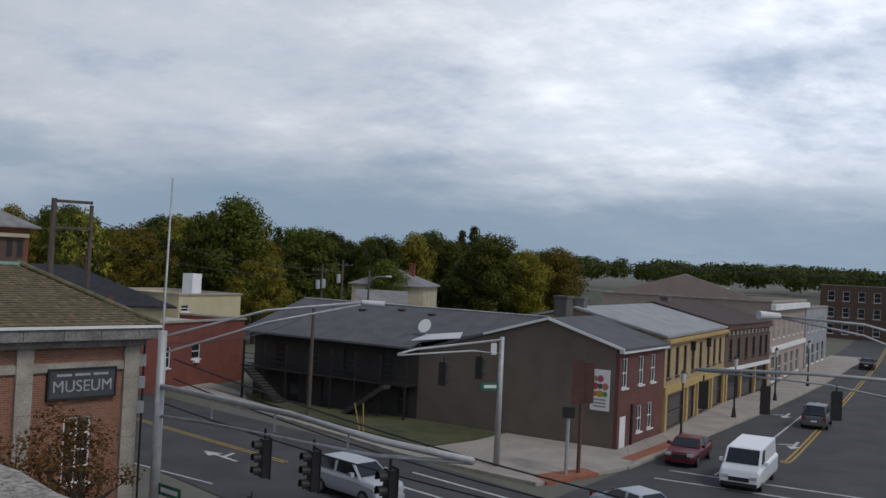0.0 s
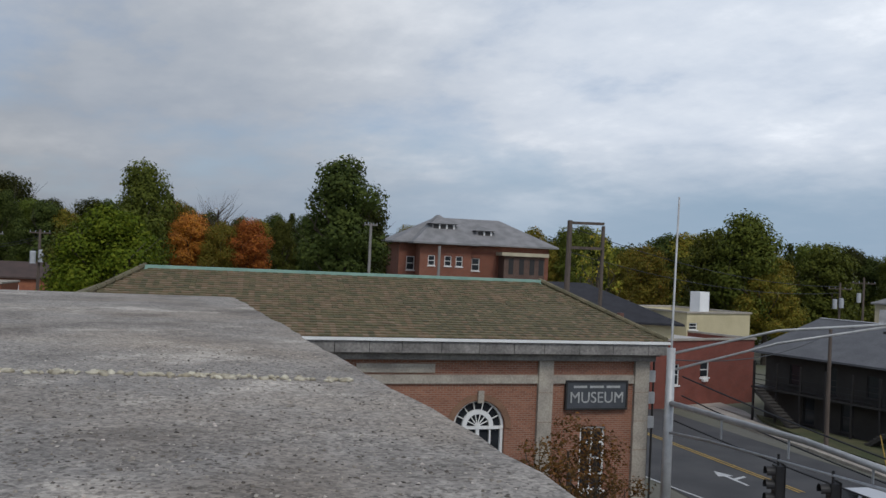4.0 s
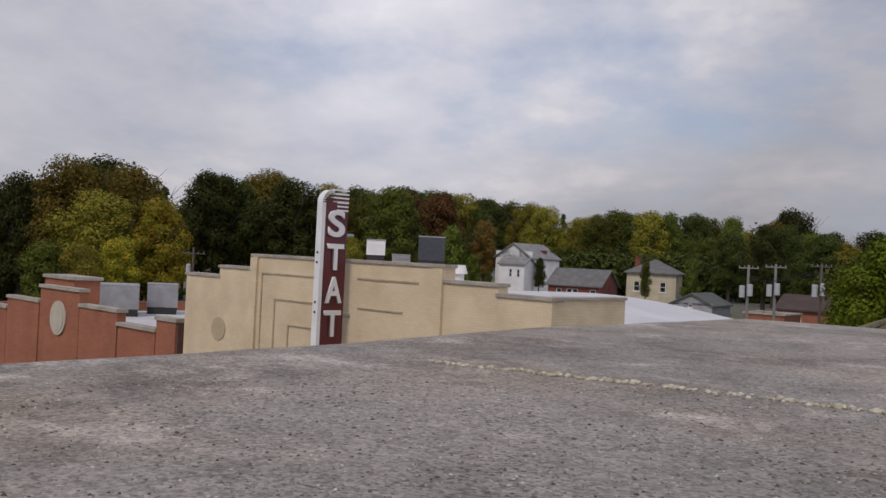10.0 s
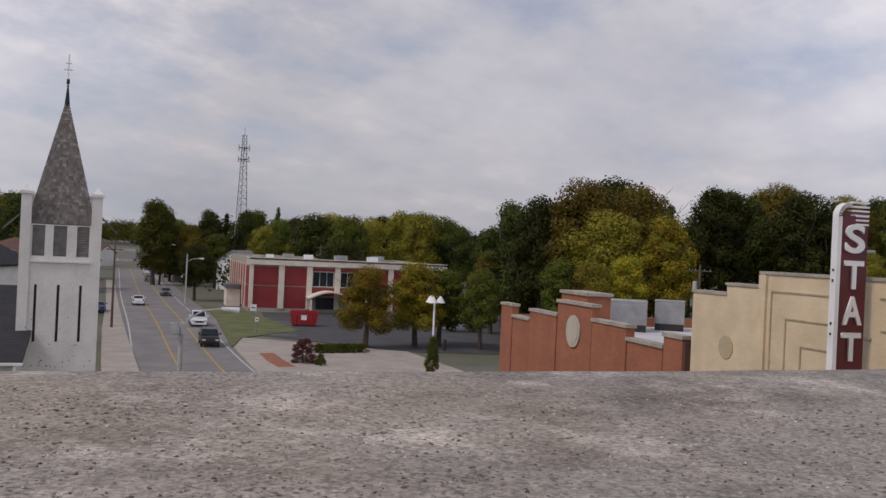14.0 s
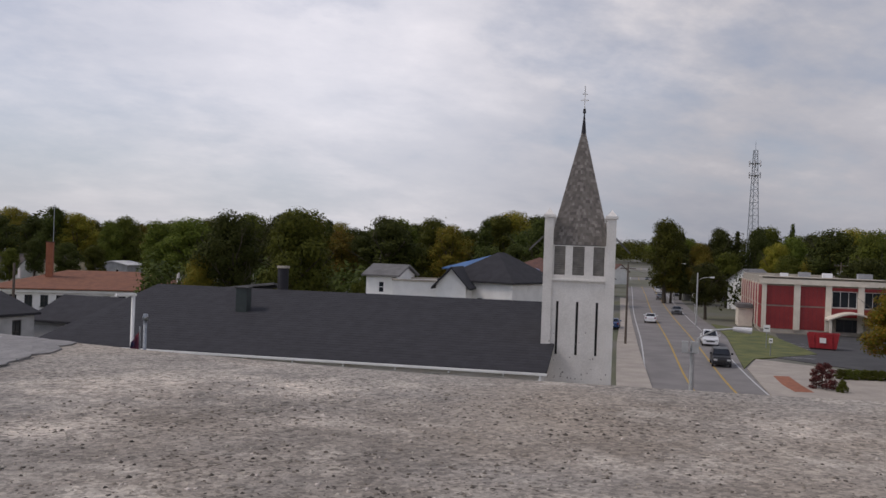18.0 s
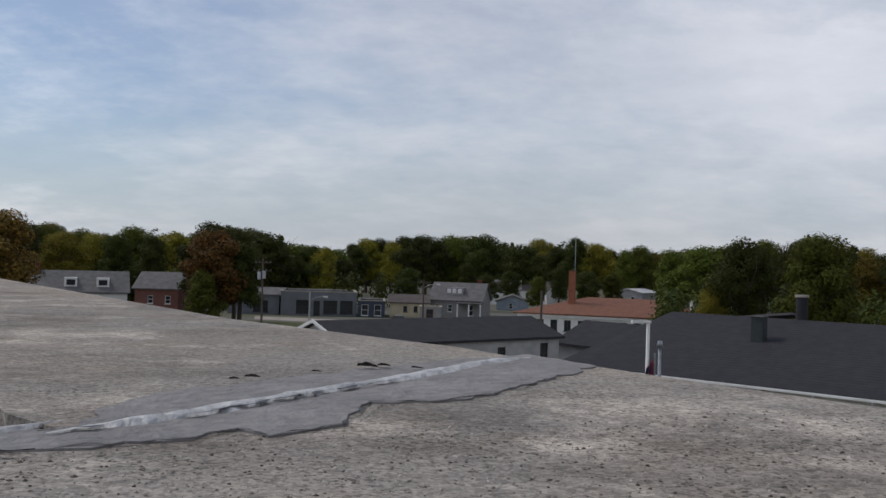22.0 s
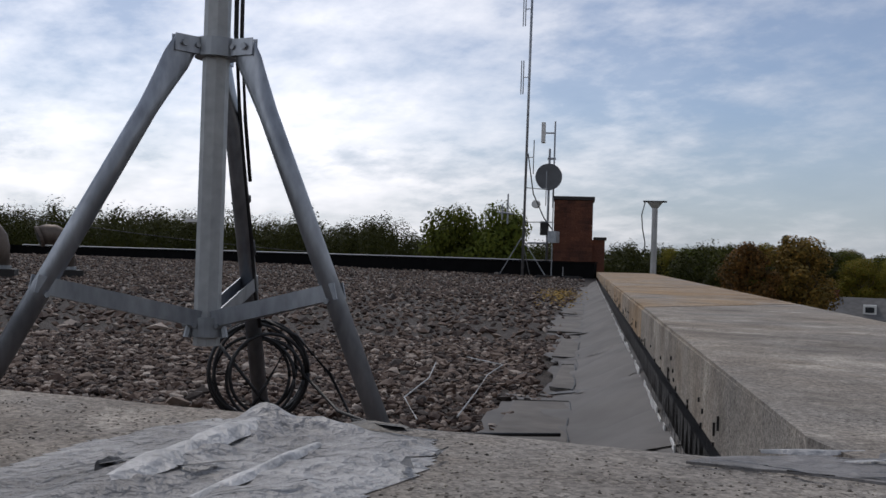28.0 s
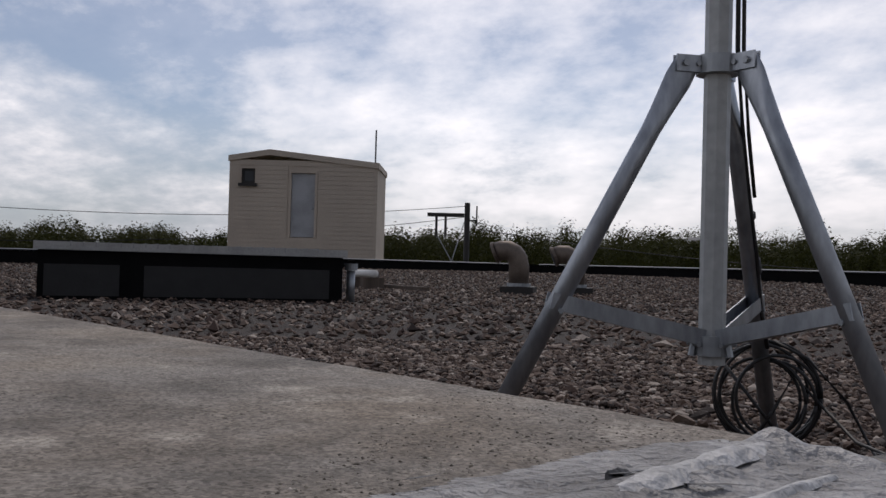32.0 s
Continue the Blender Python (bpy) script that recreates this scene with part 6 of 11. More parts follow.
for x0, x1 in ((0.25, 0.78), (0.9, 1.45), (1.57, 2.12)):
    part("text_bar", boxes((x0, x1, -0.13, -0.121, 0.72, 0.80)), bpy.data.materials["sign_letters"], sg)
bx = thing("utility_box", m @ Matrix.Translation((21.3, 0.3, 0)), "dark conduit riser with meter boxes beside the museum wall", "meter box")
part("conduit", tubes(((0.1, 0, -0.2), (0.1, 0, 8.2), 0.05), ((0.32, 0, -0.2), (0.32, 0, 7.4), 0.04)), DARK, bx)
for z in (4.6, 5.5, 6.3):
    part("meter", boxes((-0.02, 0.28, -0.2, -0.06, z, z + 0.42)), POLE, bx)

# ---- streets: kerbed pavements, lawns, markings ----


def flat_piece(name, pts, z0, z1, material, label, category):
    bm = bm_new()
    prism(bm, pts, z0, z1)
    return tagged(link(name, bm, material), label, category, kind="structure")


def kerb(pts, label="pale concrete kerb"):
    k = thing("kerb", None, label, "kerb", kind="structure")
    for a, b in zip(pts, pts[1:]):
        m_, L = front(a, b)
        n = max(1, int(L / 2.4))
        for i in range(n):
            part("kerb_stone", boxes((i * L / n + 0.008, (i + 1) * L / n - 0.008, -0.09, 0.09, -0.05, 0.16)), STONE, k).matrix_local = m_
    return k


corner_walk = [(5.1, 46.5), (10.5, 51.4), (25.8, 75.5), (41, 100.6), (62, 138), (57.5, 140), (36.5, 101), (32.1, 92.6), (24.1, 80.4), (15, 63.1), (10.76, 56.3), (4.5, 60.2), (2.4, 57), (-0.6, 54), (-9.4, 63.5), (-18, 74), (-20, 72.5), (-9, 60.8), (-1.8, 52.2)]
flat_piece("pavement_1", corner_walk, -0.3, 0.14, WALK, "pale concrete pavement round the street corner", "pavement")
kerb([(-20, 72.5), (-9, 60.8), (-1.8, 52.2), (5.1, 46.5)])
kerb([(10.5, 51.4), (25.8, 75.5), (41, 100.6)])
flat_piece("lawn", [(2.4, 57.1), (4.4, 60.2), (-1.5, 63.8), (-8, 67), (-14.5, 72.4), (-13.6, 70), (-9.3, 63.7), (-0.6, 54.2)], -0.3, 0.17, GRASS_WORN, "worn green lawn beside the pavement", "lawn")
flat_piece("driveway", [(-14, 70.2), (-15.5, 73.4), (-24, 84), (-30, 80), (-20.5, 72.6), (-18, 74.1)], -0.3, 0.145, WALK, "pale concrete driveway", "driveway")
flat_piece("brick_ramp", [(5.6, 46.75), (8.6, 49.4), (8.0, 50.6), (5.0, 48.2)], -0.2, 0.147, BRICK_ORANGE, "red brick paved kerb ramp", "ramp")
flat_piece("brick_strip", [(11.2, 53.2), (15.4, 59.6), (14.7, 60.1), (10.5, 53.7)], -0.2, 0.146, BRICK_ORANGE, "red brick paving strip in the pavement", "paving")
for k in range(16):
    t_ = k / 15
    a = Vector((10.9, 52.2)).lerp(Vector((40, 99.4)), t_)
    b = Vector((11.6, 57.6)).lerp(Vector((36, 101)), t_)
    m_, L = front(a, b)
    bm = boxes((0, L, -0.012, 0.012, 0.141, 0.1425))
    part("paving_joint", bm, ASPHALT, bpy.data.objects["pavement_1"]).matrix_local = m_


def marking(pts, half, material, off=0.0, z=0.032):
    return tagged(link("lane_marking", strip(pts, half, z, 0.0, off), material), "painted traffic line on the asphalt" if material is WPAINT else "double yellow centre line on the asphalt", "road marking", kind="structure")


EAST = [(20.5, 56), (22.5, 59), (40, 92), (62, 134), (95, 200)]
WEST = [(-480, -312), (-239, -151.3), (-155, -95.6), (-104, -61), (-69.1, -37.6), (-45, -19.5)]
NORTH = [(-85, 118), (-45, 84), (-15.7, 56.5), (-7.5, 48.8)]
for off in (-0.14, 0.14):
    marking(EAST, 0.07, YPAINT, off)
    marking(NORTH, 0.06, YPAINT, off)
for off in (-1.6, 1.6):
    marking(WEST, 0.09, YPAINT, off)
for off in (-4.9, 4.0):
    marking(WEST, 0.07, WPAINT, off)
marking([(-40, 71), (-19, 50.6), (-10, 43.5)], 0.07, WPAINT)
marking([(14.2, 51.5), (20.5, 62), (33, 85)], 0.07, WPAINT, -1.0)
for a, b in (((11.5, 49.5), (21, 44.5)), ((12.8, 51.6), (22, 46.8)), ((-1, 48), (3.5, 43.5)), ((-3.2, 46.6), (1.2, 42.2))):
    marking([a, b], 0.1, WPAINT)


def arrow(p, az, material=WPAINT):
    m_ = Matrix.Translation((p[0], p[1], 0.034)) @ Matrix.Rotation(radians(az), 4, "Z")
    bm = bm_new()
    for pts in ([(-0.1, -1.6), (0.1, -1.6), (0.1, 0.4), (-0.1, 0.4)], [(-0.45, 0.4), (0.45, 0.4), (0, 1.6)], [(0.1, -0.4), (1.0, 0.1), (1.0, 0.35), (0.1, -0.1)]):
        bm.faces.new([bm.verts.new(m_ @ Vector((*q, 0))) for q in pts])
    return tagged(link("turn_arrow", bm, material), "white turn arrow painted on the road", "road marking", kind="structure")


arrow((-11.1, 49.6), 45)
arrow((23.2, 61.4), 152)
arrow((27.6, 75), 152)

# ---- corner block ----


m, w = front((10.76, 56.4), (15, 63.2))
wn_ = [(0.45, 3.67, 0.95, 1.8), (3.25, 3.67, 0.95, 1.8), (5.4, 3.67, 0.95, 1.8), (3.2, 0.75, 0.95, 1.65), (5.1, 0.75, 0.95, 1.65)]
D_, PK, ZL, ZP, ZR = 14.2, 4.7, 4.72, 7.45, 6.05
ob = thing("corner_building", m, "dark red brick corner building with a taupe saltbox gable side", "building")
part("wall", holed_wall(bm_new(), w, ZR, [(x, x + ww, z, z + hh_) for x, z, ww, hh_ in wn_], 0.25, None, -1.0), SHOP_BRICK, ob)
for x, z, ww, hh_ in wn_:
    window(ob, Matrix.Identity(4), x, x + ww, z, z + hh_, None, (1, 1))
for x0 in (0.0, w - 0.25):
    bm = bm_new()
    for xx in (x0, x0 + 0.25):
        bm.faces.new([bm.verts.new((xx, y, z)) for y, z in ((0.252, -1.0), (D_, -1.0), (D_, ZL), (PK, ZP), (0.252, ZR + 0.06))])
    bm.faces.ensure_lookup_table()
    fa, fb = list(bm.faces[0].verts), list(bm.faces[1].verts)
    for i in range(5):
        bm.faces.new((fa[i], fa[(i + 1) % 5], fb[(i + 1) % 5], fb[i]))
    part("wall", bm, TAUPE, ob, "plain taupe stucco side")
part("wall", boxes((0.252, w - 0.252, D_ - 0.25, D_, -1.0, ZL)), TAUPE, ob)
part("roof", slab(bm_new(), [(-0.15, -0.35, ZR + 0.06), (w + 0.1, -0.35, ZR + 0.06), (w + 0.1, PK, ZP + 0.16), (-0.15, PK, ZP + 0.16)], 0.15), GREY_ROOF, ob)
part("roof", slab(bm_new(), [(-0.15, PK + 0.003, ZP + 0.16), (w + 0.1, PK + 0.003, ZP + 0.16), (w + 0.1, D_ + 0.1, ZL + 0.13), (-0.15, D_ + 0.1, ZL + 0.13)], 0.15), GREY_ROOF, ob)
part("chimney", boxes((5.2, 6.3, 6.0, 6.9, 6.6, 8.7), (5.12, 6.38, 5.92, 6.98, 8.703, 8.85)), BRICK_GREY, ob, "weathered grey chimney")
dr = part("door", boxes((0.35, 1.25, -0.03, -0.003, 0.02, 1.98)), WHITE, ob, "white panelled door")
part("panel", boxes((0.45, 1.15, -0.045, -0.031, 0.2, 0.9)), WHITE, dr)
part("panel", boxes((0.45, 1.15, -0.045, -0.031, 1.05, 1.8)), WHITE, dr)
part("downpipe", tubes(((2.2, -0.06, 0.0), (2.2, -0.06, 2.6), 0.1)), DARK, ob)
part("cornice", boxes((-0.1, w + 0.1, -0.3, -0.003, 5.8, 6.0)), WHITE, ob)
for y0, z0, y1, z1 in ((-0.35, 6.0, 4.7, 7.52), (9.2, 6.22, 4.7, 7.52)):
    part("verge_trim", slab(bm_new(), [(-0.28, y0, z0 + 0.12), (-0.18, y0, z0 + 0.12), (-0.18, y1, z1 + 0.12), (-0.28, y1, z1 + 0.12)], 0.16), WHITE, ob)
side = side_frames(w, D_)[3]
mural = thing("mural_sign", m @ side @ Matrix.Translation((D_ - 1.75, -0.02, 2.3)), "white wall sign with a cluster of coloured flowers", "sign")
part("board", boxes((0, 1.2, -0.05, -0.003, 0, 2.45)), WHITE, mural)
rr = random.Random(2)
for k, colr in enumerate(((0.6, 0.2, 0.05), (0.55, 0.4, 0.05), (0.12, 0.3, 0.08), (0.5, 0.08, 0.1), (0.1, 0.1, 0.12), (0.6, 0.25, 0.1), (0.3, 0.4, 0.1), (0.5, 0.1, 0.2))):
    cm = mat("flower_paint", colr, None, 5, 0.7, 0)
    x, z = 0.28 + (k % 3) * 0.32, 1.0 + (k // 3) * 0.45
    part("painted_flower", tubes(((x, -0.062, z), (x, -0.051, z), 0.17 + 0.05 * (k % 2)), seg=9), cm, mural)
for k in range(3):
    part("text_bar", boxes((0.2, 1.0, -0.058, -0.051, 0.2 + k * 0.2, 0.3 + k * 0.2)), GREY, mural)
# long wing with a two-level porch; its ridge runs on behind the corner building
m, w = front((-13.86, 71.74), (-1.30, 63.89))
doors_ = [(2.2, 2.75, 0.9, 1.5), (5.2, 2.6, 0.95, 1.9), (8.5, 2.75, 0.9, 1.5), (11.8, 2.6, 0.95, 1.9), (3.5, 0.25, 0.95, 2.0), (6.6, 0.25, 1.0, 2.0), (10.2, 0.7, 1.0, 1.4), (13.2, 0.25, 0.95, 2.0)]
ob = thing("porch_wing", m, "long dark grey wing with a shaded two-level porch", "building")
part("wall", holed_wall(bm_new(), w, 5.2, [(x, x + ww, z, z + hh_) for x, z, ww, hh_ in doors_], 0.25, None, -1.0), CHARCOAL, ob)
for x, z, ww, hh_ in doors_:
    window(ob, Matrix.Identity(4), x, x + ww, z, z + hh_, DARK, (0, 1))
WE, WR, WY = 4.98, 7.32, 6.0
sl = (WR - WE) / (WY + 1.3)
for x0, x1 in ((0.0, 0.25), (w + 6.5, w + 6.75)):
    bm = bm_new()
    low_ = -1.0 if x0 == 0 else 5.0
    for xx in (x0, x1):
        bm.faces.new([bm.verts.new((xx, y, z)) for y, z in ((0.252, low_), (12.0, low_), (12.0, WE + sl * 1.3 - 0.1), (WY, WR - 0.1), (0.252, WE + sl * 1.5 - 0.1))])
    bm.faces.ensure_lookup_table()
    fa, fb = list(bm.faces[0].verts), list(bm.faces[1].verts)
    for i in range(5):
        bm.faces.new((fa[i], fa[(i + 1) % 5], fb[(i + 1) % 5], fb[i]))
    part("wall", bm, CHARCOAL, ob)
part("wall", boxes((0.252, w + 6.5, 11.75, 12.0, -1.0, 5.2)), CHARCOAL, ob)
part("roof", slab(bm_new(), [(-0.45, -1.3, WE), (w + 0.05, -1.3, WE), (w + 0.05, WY, WR), (-0.45, WY, WR)], 0.14), GREY_ROOF, ob)
part("roof", slab(bm_new(), [(w + 0.052, 0.0, WE + sl * 1.3), (w + 6.9, 3.8, WE + sl * 5.1), (w + 6.9, WY, WR), (w + 0.052, WY, WR)], 0.14), GREY_ROOF, ob)
part("roof", slab(bm_new(), [(-0.45, WY + 0.003, WR), (w + 6.9, WY + 0.003, WR), (w + 6.9, 13.2, WE), (-0.45, 13.2, WE)], 0.14), GREY_ROOF, ob)
part("tarp", slab(bm_new(), [(w - 0.6, -0.2, WE + sl * 1.1 + 0.03), (w + 2.6, 0.9, WE + sl * 2.2 + 0.05), (w + 2.2, 1.9, WE + sl * 3.2 + 0.06), (w - 0.2, 1.0, WE + sl * 2.3 + 0.04)], 0.03), MEMBRANE, ob, "crumpled white roof patch")
for x, y in ((3.2, 4.6), (6.4, 4.2), (9.6, 4.8), (12.5, 4.4)):
    vz = WE + sl * (y + 1.3)
    part("roof_vent", boxes((x, x + 0.5, y, y + 0.35, vz - 0.1, vz + 0.16)), DARK, ob)
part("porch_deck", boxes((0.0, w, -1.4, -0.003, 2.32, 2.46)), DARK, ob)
for k in range(8):
    x = 0.1 + k * (w - 0.3) / 7
    part("porch_post", boxes((x, x + 0.13, -1.38, -1.25, 0, 2.317)), DARK, ob)
    part("porch_post", boxes((x, x + 0.13, -1.38, -1.25, 2.463, 4.25)), DARK, ob)
for z in (2.62, 2.95, 3.3):
    part("porch_rail", boxes((0.1, w - 0.1, -1.33, -1.29, z, z + 0.05)), DARK, ob)
for x0, s_ in ((1.2, 1), (w - 4.6, -1)):
    st = part("stair", slab(bm_new(), [(x0 if s_ > 0 else x0 + 3.4, -2.3, 2.4), (x0 if s_ > 0 else x0 + 3.4, -1.45, 2.4), (x0 + 3.4 if s_ > 0 else x0, -1.45, 0.15), (x0 + 3.4 if s_ > 0 else x0, -2.3, 0.15)], 0.25), CHARCOAL, ob, "dark outside stair")
    for k in range(12):
        f = (k + 0.5) / 12
        x = (x0 if s_ > 0 else x0 + 3.4) + s_ * 3.4 * f
        part("tread", boxes((x - 0.14, x + 0.14, -2.28, -1.47, 2.4 - 2.25 * f + 0.01, 2.4 - 2.25 * f + 0.06)), CHARCOAL, st)
part("ridge_flashing", boxes((-0.4, w + 6.8, WY - 0.14, WY + 0.14, WR + 0.002, WR + 0.05)), MEMBRANE, ob, "white ridge flashing")
dome = thing("satellite_dish", m @ Matrix.Translation((w - 0.2, 0.9, 5.75)), "pale satellite dish on the dark roof", "dish")
bm = bm_new()
tube(bm, (0, 0, 0.55), (0, -0.1, 0.6), 0.15, 0.5, seg=18)
part("reflector", bm, WHITE, dome)
part("stalk", tubes(((0, 0.02, -0.3), (0, 0.02, 0.55), 0.04)), STEEL, dome)

# ---- shops along the street ----
m, w = front((15.05, 63.3), (24.14, 80.5))
tall = [(x, 3.65, 0.95, 2.0) for x in (0.6, 2.9, 5.2, 7.6, 10.1, 12.8, 15.0, 17.2)]
ob = house("yellow_shop", "yellow painted two-storey shop with tall dark windows", m, w, 13, 6.45, "gable", 1.5, YELLOW_BRICK, GREY, {0: tall + [(1.0, 0.15, 4.6, 2.3), (7.0, 0.15, 2.0, 2.4), (10.6, 0.15, 3.4, 2.4), (15.2, 0.15, 3.6, 2.4)]}, over=0.2, category="shop", frame_mat=DARK, bars=(0, 1), chimney=(1.0, 6.4, 8.6))
part("shop_fascia", boxes((0, w, -0.14, -0.003, 2.62, 3.1)), YELLOW, ob, "yellow shop fascia")
part("cornice", boxes((-0.05, w, -0.35, -0.003, 6.05, 6.3), (-0.05, w, -0.2, -0.003, 5.9, 6.047)), YELLOW, ob)
for x in (0.3, 6.2, 9.6, 14.5, 19.0):
    part("pier", boxes((x - 0.25, x + 0.25, -0.16, -0.003, 0.0, 2.6)), YELLOW, ob)
for x in (7.2, 12.4):
    part("corbel", boxes((x, x + 0.22, -0.34, -0.005, 5.2, 5.85)), DARK, ob)
m, w = front((24.2, 80.6), (32.1, 92.65))
ob = house("brown_shop", "brown brick shop row with a patterned cornice", m, w, 13, 6.6, "gable", 1.5, BROWN_BRICK, BROWN_TILE, {0: [(x, 3.6, 0.9, 1.8) for x in (1.2, 3.6, 6.0, 8.4, 10.8, 12.8)] + [(0.8, 0.15, 3.4, 2.3), (5.2, 0.15, 3.6, 2.3), (9.8, 0.15, 3.6, 2.3)]}, over=0.2, category="shop", frame_mat=DARK, chimney=(3.0, 6.5, 8.5))
part("cornice", boxes((0, w, -0.3, -0.003, 6.2, 6.5)), BRICK_DARK, ob)
for k in range(12):
    part("dentil", boxes((0.4 + k * 1.18, 0.75 + k * 1.18, -0.2, -0.005, 5.75, 6.1)), STONE, ob)
part("shop_fascia", boxes((0, w, -0.16, -0.003, 2.62, 2.95)), WHITE, ob)
for x in (0.4, 4.7, 9.3, 13.9):
    part("pier", boxes((x - 0.2, x + 0.2, -0.16, -0.003, 0.0, 2.6)), YELLOW, ob)
m, w = front((33.5, 96.5), (44.8, 117))
ob = house("stucco_building", "tall tan stucco building with white cornice and arched gable", m, w, 18, 8.4, "flat", 1, TAN, MEMBRANE, {0: [(x, 4.6, 1.0, 2.2) for x in (1.4, 4.6, 7.8, 11, 14.2, 17.4, 20.6)] + [(x, 0.2, 2.4, 2.6) for x in (1.2, 5.2, 9.2, 13.2, 17.2)], 3: [(14, 4.8, 0.9, 1.5)]}, category="building", frame_mat=WHITE)
part("cornice", boxes((-0.2, w + 0.2, -0.5, -0.003, 7.6, 8.2)), WHITE, ob)
part("band", boxes((0, w, -0.2, -0.003, 3.3, 3.8)), WHITE, ob)
bm = bm_new()
v = [bm.verts.new(p) for p in ((-0.02, 0.5, 8.38), (-0.02, 17.5, 8.38), (-0.02, 9, 10.9), (0.3, 0.5, 8.38), (0.3, 17.5, 8.38), (0.3, 9, 10.9))]
for f in ((0, 1, 2), (5, 4, 3), (0, 2, 5, 3), (1, 4, 5, 2)):
    bm.faces.new([v[i] for i in f])
part("gable_parapet", bm, TAN, ob)
for y in (5, 12):
    part("roof_unit", boxes((2, 3.2, y, y + 1.2, 7.9, 9.6)), WHITE, ob)
m, w = front((45.3, 118), (54, 133))
house("grey_shop", "narrow grey shop front", m, w, 16, 7.4, "flat", 1, GREY, MEMBRANE, {0: [(x, 4.4, 1.0, 1.8) for x in (1.5, 4.5, 7.5, 10.5, 13.5)] + [(x, 0.2, 2.4, 2.6) for x in (1.2, 5.2, 9.2, 13.2)]}, category="shop")
m, w = front(pol(338.3, 205).xy, pol(331.0, 198).xy)
house("brick_block", "dark red brick three-storey block at the street's end", m, w, 18, 10.4, "flat", 1, BROWN_BRICK, MEMBRANE, {0: [(x, z, 1.3, 1.9) for x in (1.5, 4.4, 7.3, 10.2, 13.1, 16, 18.9, 21.8, 24) if x + 1.4 < w for z in (0.9, 4.2, 7.4)]}, category="building", frame_mat=WHITE)
# yard behind the museum: red brick store, cream annexe, dark hip roof
m, w = front(pol(19.5, 70).xy, pol(11.6, 82).xy)
ob = house("brick_store", "low red brick store with a flat pale roof", m, w, 14, 5.1, "flat", 1, brick_mat("store_brick", (0.22, 0.055, 0.035), (0.175, 0.043, 0.03), (0.17, 0.09, 0.07)), MEMBRANE, {0: [(2.5, 1.7, 1.0, 1.6), (6.0, 1.7, 1.0, 1.6), (9.4, 2.2, 1.0, 1.2)]}, category="building")
part("flue", tubes(((3.5, 3, 4.5), (3.5, 3, 7.0), 0.28)), BRICK_DARK, ob)
part("wall_lamp", boxes((9.6, 10.1, -0.25, -0.003, 1.9, 2.1)), WHITE, ob)
m, w = front(pol(15.4, 86).xy, pol(11.9, 92).xy)
ob = house("cream_annexe", "cream rendered annexe with a white block chimney", m, w, 10, 6.75, "flat", 1, YELLOW_CREAM, MEMBRANE, {0: [(0.3, 5.3, 1.0, 0.6)]}, category="building")
part("block_chimney", boxes((w * 0.45, w * 0.45 + 1.2, 2, 3.2, 6.4, 8.6)), WHITE, ob)
m, w = front(pol(29.0, 75).xy, pol(16.1, 75.5).xy)
house("hip_house", "cream house with a broad dark hip roof", m, w, 13, 6.2, "hip", 2.85, YELLOW_CREAM, SHINGLE, {0: [(10.5, 4.6, 0.9, 1.0), (13.6, 4.6, 0.9, 1.0)]}, over=0.7)

# ---- signal masts ----


def signal_head(parent, p, yaw, s=1.0):
    mm = Matrix.Translation(p) @ Matrix.Rotation(radians(yaw), 4, "Z") @ Matrix.Scale(s, 4)
    bm = bm_new()
    box(bm, -0.17, 0.17, -0.1, 0.12, -1.05, 0.0, mm)
    box(bm, -0.2, 0.2, 0.125, 0.14, -1.1, 0.05, mm)
    tube(bm, mm @ Vector((0, 0, 0)), mm @ Vector((0, 0, 0.3)), 0.035 * s, seg=8)
    head = part("signal_head", bm, DARK, parent, "black three-lamp traffic signal")
    for k, colr in enumerate((SIGN_RED, YPAINT, COPPER)):
        z = -0.18 - k * 0.35
        part("lens", tubes((mm @ Vector((0, -0.108, z)), mm @ Vector((0, -0.102, z)), 0.13 * s), seg=14), mat("dull_lens", (0.03, 0.03, 0.03), None, 3, 0.3, 0) if "dull_lens" not in bpy.data.materials else bpy.data.materials["dull_lens"], head)
        bm = bm_new()
        n = 10
        ring = [[bm.verts.new(mm @ Vector((0.15 * math.cos(a), y, z + 0.15 * math.sin(a)))) for y in (-0.105, -0.34)] for a in [-0.5 + i * (math.pi + 1.0) / n for i in range(n + 1)]]
        for a, b in zip(ring, ring[1:]):
            bm.faces.new((a[0], b[0], b[1], a[1]))
        part("visor", bm, DARK, head)
    return head


def street_sign(parent, p, yaw, w=1.3):
    mm = Matrix.Translation(p) @ Matrix.Rotation(radians(yaw), 4, "Z")
    s_ = part("street_sign", box(bm_new(), 0, w, -0.02, 0.02, -0.2, 0.2, mm), bpy.data.materials.get("sign_green") or mat("sign_green", (0.02, 0.16, 0.09), None, 3, 0.5, 0), parent, "green street name sign")
    part("text_bar", box(bm_new(), 0.15, w - 0.15, -0.028, -0.022, -0.08, 0.08, mm), WHITE, s_)
    return s_


